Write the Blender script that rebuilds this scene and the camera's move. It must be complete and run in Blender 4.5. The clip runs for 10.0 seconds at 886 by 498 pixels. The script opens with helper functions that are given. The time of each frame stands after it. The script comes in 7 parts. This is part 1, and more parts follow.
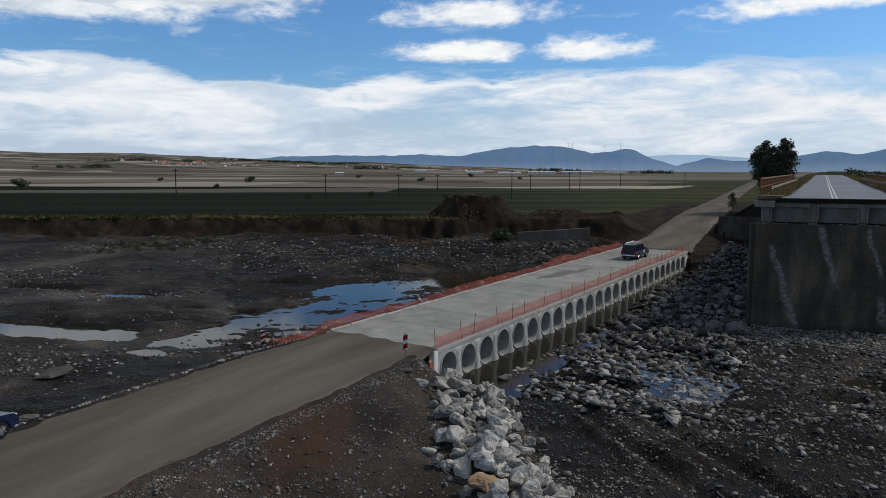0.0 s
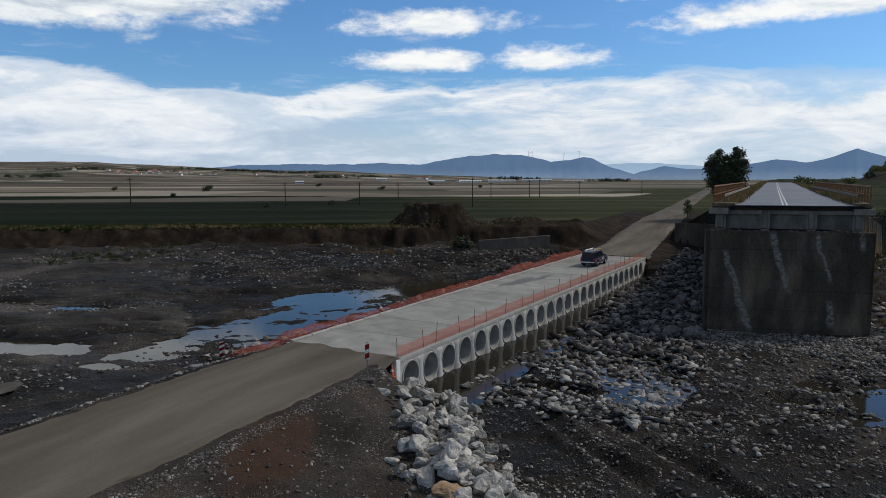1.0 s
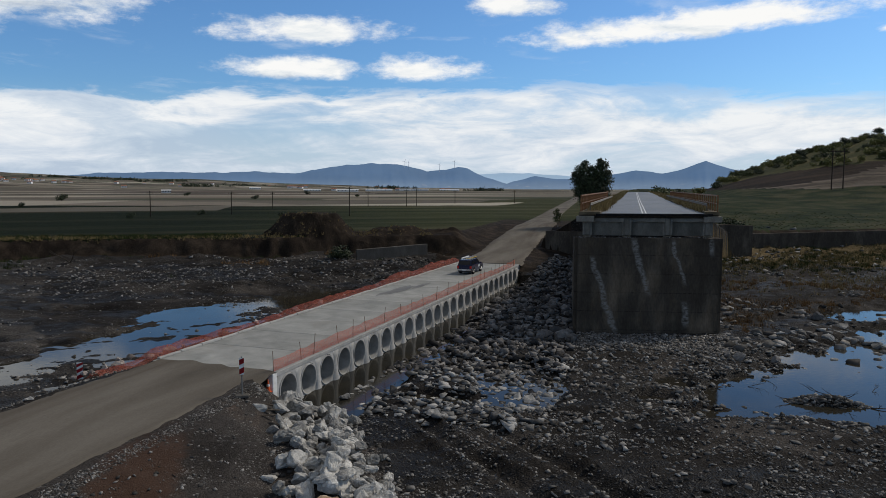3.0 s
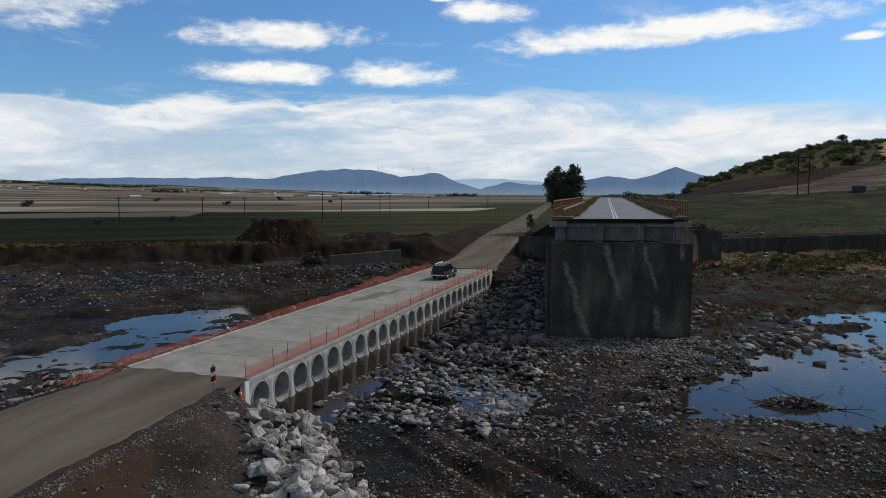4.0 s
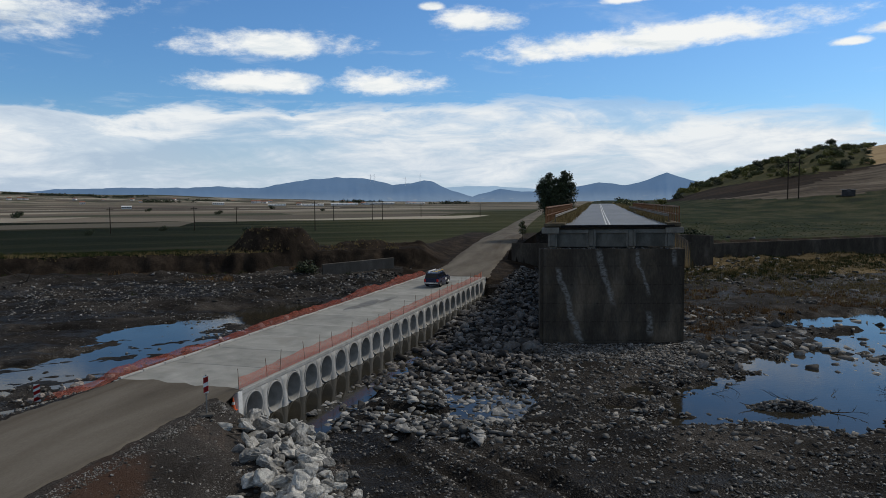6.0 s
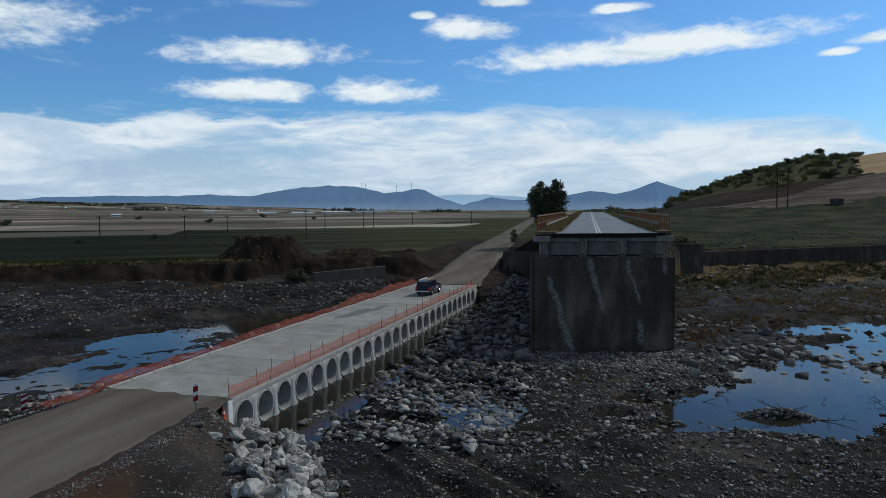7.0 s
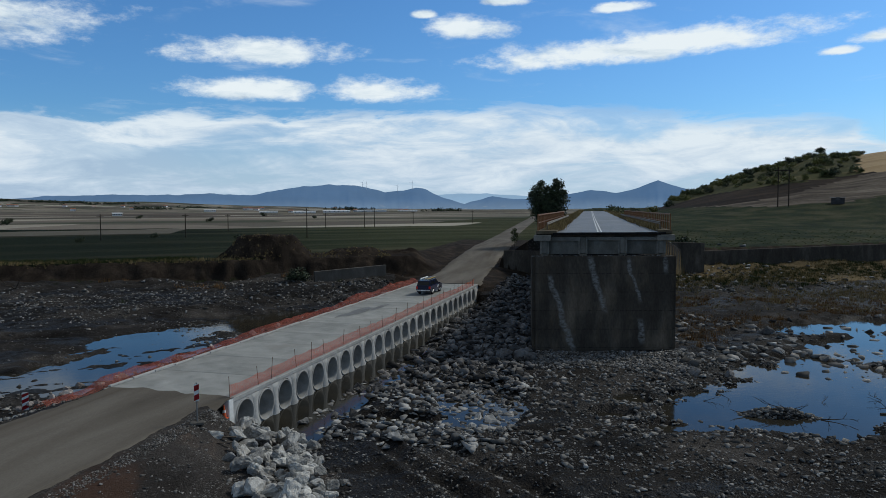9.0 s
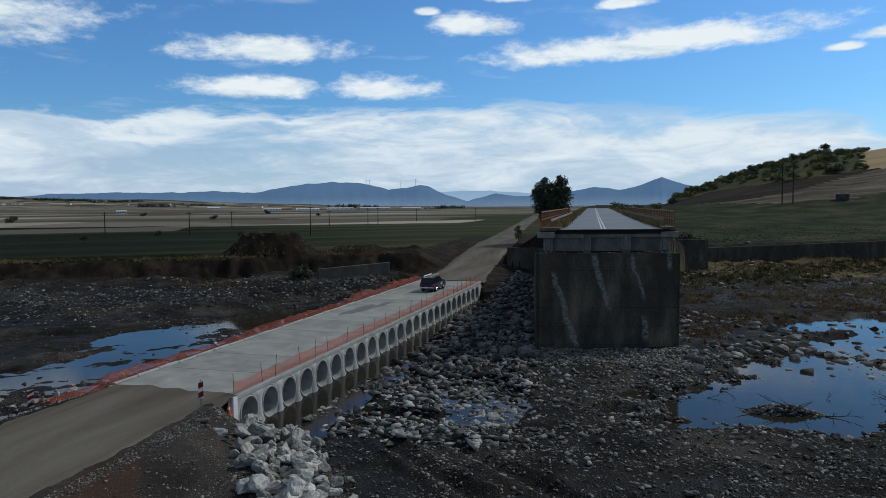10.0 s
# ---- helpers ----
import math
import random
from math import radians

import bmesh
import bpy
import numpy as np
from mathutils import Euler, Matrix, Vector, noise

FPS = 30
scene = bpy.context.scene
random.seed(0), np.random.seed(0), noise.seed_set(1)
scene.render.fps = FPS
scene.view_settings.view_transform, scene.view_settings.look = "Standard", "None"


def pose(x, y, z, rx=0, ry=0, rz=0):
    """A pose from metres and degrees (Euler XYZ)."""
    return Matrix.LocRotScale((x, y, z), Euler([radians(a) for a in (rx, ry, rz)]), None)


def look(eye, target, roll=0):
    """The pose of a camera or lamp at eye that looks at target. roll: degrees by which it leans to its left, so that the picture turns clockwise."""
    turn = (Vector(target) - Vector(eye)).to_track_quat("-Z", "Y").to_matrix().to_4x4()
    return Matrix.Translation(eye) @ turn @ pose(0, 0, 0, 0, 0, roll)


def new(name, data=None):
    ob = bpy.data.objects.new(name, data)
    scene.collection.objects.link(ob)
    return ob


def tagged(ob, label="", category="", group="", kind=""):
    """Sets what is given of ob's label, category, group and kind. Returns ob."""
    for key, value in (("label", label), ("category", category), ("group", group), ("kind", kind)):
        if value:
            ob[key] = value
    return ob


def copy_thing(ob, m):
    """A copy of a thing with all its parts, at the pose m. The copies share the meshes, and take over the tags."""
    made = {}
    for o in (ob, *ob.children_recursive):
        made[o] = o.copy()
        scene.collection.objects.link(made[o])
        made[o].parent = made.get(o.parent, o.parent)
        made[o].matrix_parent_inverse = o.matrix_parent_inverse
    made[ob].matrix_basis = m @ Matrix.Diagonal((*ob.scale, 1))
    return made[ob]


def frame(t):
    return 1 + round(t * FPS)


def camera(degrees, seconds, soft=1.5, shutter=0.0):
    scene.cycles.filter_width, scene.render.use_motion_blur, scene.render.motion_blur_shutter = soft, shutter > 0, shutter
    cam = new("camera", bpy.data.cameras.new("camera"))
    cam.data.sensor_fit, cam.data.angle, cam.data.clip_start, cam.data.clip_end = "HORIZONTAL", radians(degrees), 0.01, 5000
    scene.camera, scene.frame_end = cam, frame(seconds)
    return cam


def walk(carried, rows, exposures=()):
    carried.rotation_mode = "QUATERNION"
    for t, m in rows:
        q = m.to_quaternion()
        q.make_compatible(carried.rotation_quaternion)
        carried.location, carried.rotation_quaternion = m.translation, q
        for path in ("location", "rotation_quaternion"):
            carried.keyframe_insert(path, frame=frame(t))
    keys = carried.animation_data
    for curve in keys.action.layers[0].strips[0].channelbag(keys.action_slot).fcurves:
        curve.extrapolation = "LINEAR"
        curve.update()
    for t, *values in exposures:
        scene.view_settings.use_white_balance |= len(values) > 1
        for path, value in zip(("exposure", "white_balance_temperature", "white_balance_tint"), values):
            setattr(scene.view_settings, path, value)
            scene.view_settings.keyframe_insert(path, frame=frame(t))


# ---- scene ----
cam = camera(64.3, 10.0, soft=0.6)
EX, EY, EZ = 0.0, 0.0, 10.5
PATH = [
    (0.0, pose(EX, EY, EZ, 83.64, -0.07, 28.22)),
    (0.5, pose(EX, EY, EZ, 83.73, -0.03, 27.04)),
    (1.0, pose(EX, EY, EZ, 84.32, 0.06, 25.05)),
    (1.5, pose(EX, EY, EZ, 85.13, 0.05, 22.89)),
    (2.0, pose(EX, EY, EZ, 85.60, 0.08, 20.40)),
    (2.5, pose(EX, EY, EZ, 84.97, 0.04, 17.29)),
    (4.0, pose(EX, EY, EZ, 85.52, -0.05, 12.98)),
    (4.5, pose(EX, EY, EZ, 85.58, 0.02, 12.42)),
    (5.0, pose(EX, EY, EZ, 85.85, 0.15, 12.67)),
    (5.5, pose(EX, EY, EZ, 85.95, 0.36, 12.63)),
    (7.0, pose(EX, EY, EZ, 86.80, 0.40, 11.66)),
    (7.5, pose(EX, EY, EZ, 87.04, 0.38, 11.44)),
    (8.0, pose(EX, EY, EZ, 87.01, 0.38, 11.39)),
    (8.5, pose(EX, EY, EZ, 86.81, 0.38, 11.67)),
    (9.0, pose(EX, EY, EZ, 86.72, 0.38, 11.72)),
    (9.5, pose(EX, EY, EZ, 86.57, 0.43, 11.58)),
    (10.0, pose(EX, EY, EZ, 86.50, 0.48, 12.00)),
]
walk(cam, PATH, exposures=((0.0, 0.04, 6550, 9), (5.5, 0.02, 6750, 9), (7.0, -0.1, 6080, 4), (10.0, -0.1, 6080, 4)))


# ---- node helpers ----
class Nodes:
    """Small helper to write node trees as expressions."""

    def __init__(self, tree, keep=False):
        self.t = tree
        if not keep:
            tree.nodes.clear()

    def add(self, kind, **sets):
        n = self.t.nodes.new(kind)
        for k, v in sets.items():
            setattr(n, k, v)
        return n

    def put(self, socket, v):
        if isinstance(v, bpy.types.NodeSocket):
            self.t.links.new(v, socket)
        elif v is not None:
            if socket.type == "RGBA" and not isinstance(v, (int, float)) and len(v) == 3:
                v = (*v, 1.0)
            socket.default_value = v

    def math(self, op, a, b=None, c=None, clamp=False):
        n = self.add("ShaderNodeMath", operation=op, use_clamp=clamp)
        for i, v in enumerate((a, b, c)):
            self.put(n.inputs[i], v)
        return n.outputs[0]

    def vec(self, op, a, b=None, scale=None):
        n = self.add("ShaderNodeVectorMath", operation=op)
        self.put(n.inputs[0], a)
        self.put(n.inputs[1], b)
        if scale is not None:
            self.put(n.inputs["Scale"], scale)
        return n.outputs["Value"] if op in ("LENGTH", "DOT_PRODUCT") else n.outputs[0]

    def noise(self, co, scale, detail=4.0, rough=0.55, distort=0.0):
        n = self.add("ShaderNodeTexNoise")
        self.put(n.inputs["Vector"], co)
        n.inputs["Scale"].default_value = scale
        n.inputs["Detail"].default_value = detail
        n.inputs["Roughness"].default_value = rough
        n.inputs["Distortion"].default_value = distort
        return n.outputs["Fac"]

    def voronoi(self, co, scale, out="Distance", feature="F1", random_=1.0):
        n = self.add("ShaderNodeTexVoronoi", feature=feature)
        self.put(n.inputs["Vector"], co)
        n.inputs["Scale"].default_value = scale
        n.inputs["Randomness"].default_value = random_
        return n.outputs[out]

    def step(self, v, lo, hi, a=0.0, b=1.0):
        n = self.add("ShaderNodeMapRange", interpolation_type="SMOOTHSTEP")
        for i, x in enumerate((v, lo, hi, a, b)):
            self.put(n.inputs[i], x)
        return n.outputs[0]

    def mix(self, f, a, b, blend="MIX"):
        n = self.add("ShaderNodeMix", data_type="RGBA", blend_type=blend)
        self.put(n.inputs[0], f)
        self.put(n.inputs[6], a)
        self.put(n.inputs[7], b)
        return n.outputs[2]

    def ramp(self, f, stops):
        n = self.add("ShaderNodeValToRGB")
        self.put(n.inputs[0], f)
        e = n.color_ramp.elements
        while len(e) < len(stops):
            e.new(0.5)
        for el, (p, c) in zip(e, stops):
            el.position, el.color = p, (*c, 1.0)
        return n.outputs[0]

    def xyz(self, v):
        n = self.add("ShaderNodeSeparateXYZ")
        self.put(n.inputs[0], v)
        return n.outputs

    def join(self, x, y, z):
        n = self.add("ShaderNodeCombineXYZ")
        for i, v in enumerate((x, y, z)):
            self.put(n.inputs[i], v)
        return n.outputs[0]


# ---- world: broken cloud over a blue sky, sun ahead and to the right ----
SUN_EL, SUN_AZ = 42.0, 48.0     # azimuth from +y towards +x
world = bpy.data.worlds.new("sky")
scene.world = world
world.use_nodes = True
N = Nodes(world.node_tree)
sky = N.add("ShaderNodeTexSky", sky_type="NISHITA", sun_disc=False)
sky.sun_elevation, sky.sun_rotation = radians(SUN_EL), radians(SUN_AZ)
sky.air_density, sky.dust_density, sky.ozone_density = 1.0, 0.6, 2.0
way = N.add("ShaderNodeTexCoord").outputs["Generated"]
dx, dy, dz = N.xyz(N.vec("NORMALIZE", way))
el = N.math("MULTIPLY", N.math("ARCSINE", dz), 57.2958)
az = N.math("MULTIPLY", N.math("ARCTAN2", N.math("MULTIPLY", dx, -1.0), dy), 57.2958)
# plane of the cloud layer, so that far clouds flatten to streaks
zz = N.math("ADD", N.math("MAXIMUM", dz, 0.0), 0.045)
plane = N.join(N.math("DIVIDE", dx, zz), N.math("DIVIDE", dy, zz), 0.0)
fine = N.noise(plane, 2.3, 9.0, 0.62, 0.4)
broad = N.noise(plane, 0.55, 5.0, 0.5)
wisps = N.noise(N.join(N.math("MULTIPLY", az, 0.05), N.math("MULTIPLY", el, 0.24), 3.0), 1.4, 7.0, 0.58, 0.6)
# cover: a low bank of streaks whose top wavers along the horizon, open sky above
TOPS = ((-25, 3.8), (-20, 4.6), (-17.7, 5.8), (-15, 6.3), (-8.4, 6.5), (-2, 7.0), (2.2, 7.7), (6.7, 8.0), (15.7, 7.7), (24.6, 7.4), (33, 7.9), (37, 6.8), (41, 6.6), (47, 6.8), (51, 7.8), (56, 8.4), (65, 8.0))
top = N.math("MULTIPLY", N.xyz(N.ramp(N.math("DIVIDE", N.math("ADD", az, 25.0), 90.0), [((a + 25) / 90, (h / 10,) * 3) for a, h in TOPS]))[0], 10.0)
rel = N.math("SUBTRACT", el, top)
puff = N.noise(N.join(N.math("MULTIPLY", az, 0.20), N.math("MULTIPLY", el, 0.72), 7.0), 1.0, 10.0, 0.64, 0.5)
bank = N.step(N.math("ADD", rel, N.math("ADD", N.math("MULTIPLY", N.math("SUBTRACT", wisps, 0.5), 4.0), N.math("MULTIPLY", N.math("SUBTRACT", puff, 0.5), 2.6))), 0.35, -0.55)
holes = N.step(N.math("ADD", wisps, N.math("MULTIPLY", puff, 0.5)), 0.56, 0.84, 0.42, 1.0)
bank = N.math("MULTIPLY", bank, N.math("MAXIMUM", holes, N.step(az, 18.0, 42.0, 0.0, 0.85)))
cover = bank
single = 0.0
warp = N.math("MULTIPLY", N.math("SUBTRACT", N.noise(N.join(az, N.math("MULTIPLY", el, 2.2), 0.0), 0.26, 10.0, 0.66), 0.5), 2.1)
# az, el, half width, half height, lean of the single clouds
for ca, ce, w, h, lean in ((25.6, 11.9, 6.8, 1.35, -0.03), (9.8, 14.0, 3.7, 1.1, 0.0), (-3.6, 11.9, 13.6, 1.35, -0.04), (-8.5, 12.3, 6.5, 1.3, -0.02),
                           (26.4, 9.1, 6.6, 1.05, 0.0), (17.3, 9.3, 5.0, 1.2, 0.02), (53.0, 12.6, 17.0, 3.4, -0.05), (13.2, 15.1, 1.1, 0.4, 0.0),
                           (-17.4, 10.7, 1.4, 0.4, 0.0), (-20.2, 11.4, 2.4, 0.6, 0.0), (6.5, 16.0, 2.4, 0.55, 0.0), (-2.4, 15.1, 2.4, 0.45, 0.0),
                           (-28.0, 11.0, 7.0, 1.6, 0.0), (-14.0, 19.0, 9.0, 1.0, 0.0)):
    u = N.math("DIVIDE", N.math("SUBTRACT", az, ca), w)
    v = N.math("DIVIDE", N.math("SUBTRACT", N.math("SUBTRACT", el, ce), N.math("MULTIPLY", N.math("SUBTRACT", az, ca), lean)), h)
    # flat base, domed top
    v = N.math("MULTIPLY", v, N.step(v, -0.2, 0.2, 1.45, 1.0))
    d = N.math("ADD", N.math("SQRT", N.math("ADD", N.math("MULTIPLY", u, u), N.math("MULTIPLY", v, v))), warp)
    single = N.math("MAXIMUM", single, N.step(d, 1.12, 0.38))
high = N.math("MULTIPLY", N.step(broad, 0.30, 0.52), N.step(el, 18.0, 27.0))
cover = N.math("MAXIMUM", cover, N.math("MULTIPLY", N.step(N.math("ADD", fine, N.math("MULTIPLY", wisps, 0.6)), 0.86, 1.2), 0.35))
blue = N.vec("MULTIPLY", sky.outputs[0], (0.052, 0.083, 0.116))
haze = N.math("MULTIPLY", N.step(el, 8.0, -0.5), 0.74)
blue = N.mix(haze, blue, (0.58, 0.69, 0.82))
# bright tops, grey-blue bases
tone = N.math("ADD", N.math("MULTIPLY", N.math("SUBTRACT", puff, 0.5), 1.5), N.math("MULTIPLY", N.math("SUBTRACT", wisps, 0.5), 1.6))
lift = N.math("ADD", N.step(rel, -5.0, -0.5, 0.42, 0.66), N.math("MULTIPLY", N.step(az, 20.0, 45.0, 0.0, -0.12), N.step(el, 6.0, 3.0)))
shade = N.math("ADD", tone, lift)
white = N.ramp(shade, ((0.12, (0.46, 0.55, 0.69)), (0.45, (0.62, 0.695, 0.80)), (0.85, (0.84, 0.87, 0.91))))
colour = N.mix(cover, blue, white)
# the broad cloud far to the left is thicker and greyer
bright = N.ramp(N.math("SUBTRACT", shade, N.step(az, 33.0, 46.0, 0.0, 0.22)), ((0.20, (0.50, 0.57, 0.67)), (0.48, (0.76, 0.81, 0.86)), (0.72, (0.92, 0.93, 0.94))))
colour = N.mix(single, colour, bright)
# grey cloud added overhead, out of view, to dim the skylight on the river
colour = N.mix(high, colour, N.mix(N.step(fine, 0.3, 0.7), (0.20, 0.215, 0.235), (0.30, 0.315, 0.335)))
colour = N.mix(N.step(el, -0.3, -3.0), colour, (0.10, 0.10, 0.09))
bg = N.add("ShaderNodeBackground")
N.put(bg.inputs[0], colour)
bg.inputs[1].default_value = 1.0
N.t.links.new(bg.outputs[0], N.add("ShaderNodeOutputWorld").inputs[0])

sun = new("sun", bpy.data.lights.new("sun", "SUN"))
sun.data.energy, sun.data.angle, sun.data.color = 2.3, radians(7.0), (1.0, 0.92, 0.82)
sun.matrix_world = look((0, 0, 60), (-60 * math.sin(radians(SUN_AZ)) * math.cos(radians(SUN_EL)),
                                     -60 * math.cos(radians(SUN_AZ)) * math.cos(radians(SUN_EL)), 60 - 60 * math.sin(radians(SUN_EL))))


# ---- materials ----
def surface(name, stops, scale=3.0, rough=0.85, bump=0.3, fine=40.0, grain=0.35, metal=0.0, per_object=0.0, per_island=0.0, dist=0.02, squash=(1, 1, 1), stain=None):
    """A two-scale surface: broad tone from stops, grain over it, bump from both."""
    m = bpy.data.materials.new(name)
    m.use_nodes = True
    n = Nodes(m.node_tree)
    co = n.add("ShaderNodeTexCoord").outputs["Object"]
    co = n.vec("MULTIPLY", co, squash)
    if per_object:
        co = n.vec("ADD", co, n.vec("SCALE", (31.0, 17.0, 9.0), scale=n.add("ShaderNodeObjectInfo").outputs["Random"]))
    a = n.noise(co, scale, 6.0, 0.6, 0.3)
    b = n.noise(co, fine, 3.0, 0.6)
    col = n.ramp(a, stops)
    col = n.mix(n.math("MULTIPLY", n.step(b, 0.3, 0.7), grain), col, n.vec("SCALE", col, scale=0.45))
    if stain:
        sc, lo, hi, c = stain
        col = n.mix(n.math("MULTIPLY", n.step(n.noise(n.vec("MULTIPLY", co, sc), 1.0, 5.0, 0.6), lo, hi), 0.8), col, c)
    for amount, src in ((per_object, "ob"), (per_island, "isl")):
        if amount:
            r = n.add("ShaderNodeObjectInfo").outputs["Random"] if src == "ob" else n.add("ShaderNodeNewGeometry").outputs["Random Per Island"]
            col = n.vec("SCALE", col, scale=n.step(r, 0.0, 1.0, 1.0 - amount, 1.0 + amount))
    p = n.add("ShaderNodeBsdfPrincipled")
    n.put(p.inputs["Base Color"], col)
    n.put(p.inputs["Roughness"], n.step(b, 0.2, 0.8, max(rough - 0.12, 0.02), min(rough + 0.08, 1.0)))
    p.inputs["Metallic"].default_value = metal
    p.inputs["Specular IOR Level"].default_value = 0.05 if rough >= 0.85 else 0.3
    bm_ = n.add("ShaderNodeBump")
    bm_.inputs["Strength"].default_value = bump
    bm_.inputs["Distance"].default_value = dist
    n.put(bm_.inputs["Height"], n.math("ADD", a, n.math("MULTIPLY", b, 0.5)))
    n.t.links.new(bm_.outputs[0], p.inputs["Normal"])
    n.t.links.new(p.outputs[0], n.add("ShaderNodeOutputMaterial").inputs[0])
    return m


def gravel(name, stops, cell=0.12, wet=None, rough=0.9, bump=1.0, broad=0.15, pales=0.5, spill=None):
    """Loose stones of one size over a broad change of tone; wet: damp patches."""
    m = bpy.data.materials.new(name)
    m.use_nodes = True
    n = Nodes(m.node_tree)
    co = n.add("ShaderNodeTexCoord").outputs["Object"]
    v = n.add("ShaderNodeTexVoronoi")
    n.put(v.inputs["Vector"], n.vec("ADD", co, n.vec("SCALE", n.join(n.noise(co, 3.0), n.noise(co, 3.7), 0.0), scale=0.35)))
    v.inputs["Scale"].default_value = 1.0 / cell
    v2 = n.add("ShaderNodeTexVoronoi")
    n.put(v2.inputs["Vector"], co)
    v2.inputs["Scale"].default_value = 0.37 / cell
    a = n.noise(co, broad, 7.0, 0.65, 0.4)
    col = n.ramp(a, stops)
    pale = n.math("MULTIPLY", n.step(n.xyz(v.outputs["Color"])[0], 0.5, 0.9), n.step(v.outputs["Distance"], 0.6, 0.25))
    patch = n.step(n.noise(co, 0.45, 6.0, 0.7), 0.46, 0.66)
    col = n.mix(n.math("MULTIPLY", n.math("MULTIPLY", pale, patch), pales), col, (0.26, 0.253, 0.243))
    pale2 = n.math("MULTIPLY", n.step(n.xyz(v2.outputs["Color"])[1], 0.80, 0.95), n.step(v2.outputs["Distance"], 0.35, 0.2))
    col = n.mix(n.math("MULTIPLY", pale2, pales * 0.7), col, (0.30, 0.29, 0.28))
    # gaps between the stones: crevice shade put into the colour as near-black
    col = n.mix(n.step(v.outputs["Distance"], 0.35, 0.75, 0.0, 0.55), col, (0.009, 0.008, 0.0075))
    rgh = rough
    if spill:
        # earth of another colour tipped at one place
        cx, cy, rx, ry, lean, tint = spill
        x, y, z = n.xyz(co)
        u, w = n.math("SUBTRACT", x, cx), n.math("SUBTRACT", y, cy)
        u = n.math("ADD", u, n.math("MULTIPLY", w, lean))
        d = n.vec("LENGTH", n.join(n.math("DIVIDE", u, rx), n.math("DIVIDE", w, ry), 0.0))
        d = n.math("ADD", d, n.math("MULTIPLY", n.math("SUBTRACT", n.noise(co, 0.8, 6.0, 0.65), 0.5), 1.6))
        col = n.mix(n.step(d, 1.1, 0.5, 0.0, 0.85), col, tint)
    if wet:
        # damp bands drawn out along the flow
        x, y, z = n.xyz(co)
        flow = n.join(n.math("ADD", n.math("MULTIPLY", x, 0.40), n.math("MULTIPLY", y, 0.21)), n.math("ADD", n.math("MULTIPLY", x, -0.80), n.math("MULTIPLY", y, 1.5)), 0.0)
        w = n.step(n.noise(flow, wet, 6.0, 0.65), 0.44, 0.58)
        col = n.mix(w, col, n.vec("SCALE", col, scale=0.42))
        rgh = n.step(w, 0.0, 1.0, rough, 0.5)
    p = n.add("ShaderNodeBsdfPrincipled")
    n.put(p.inputs["Base Color"], col)
    n.put(p.inputs["Roughness"], rgh)
    p.inputs["Specular IOR Level"].default_value = 0.06
    b = n.add("ShaderNodeBump")
    b.inputs["Strength"].default_value = bump
    b.inputs["Distance"].default_value = cell * 0.5
    n.put(b.inputs["Height"], n.math("SUBTRACT", n.math("MULTIPLY", a, 0.6), v.outputs["Distance"]))
    n.t.links.new(b.outputs[0], p.inputs["Normal"])
    n.t.links.new(p.outputs[0], n.add("ShaderNodeOutputMaterial").inputs[0])
    return m


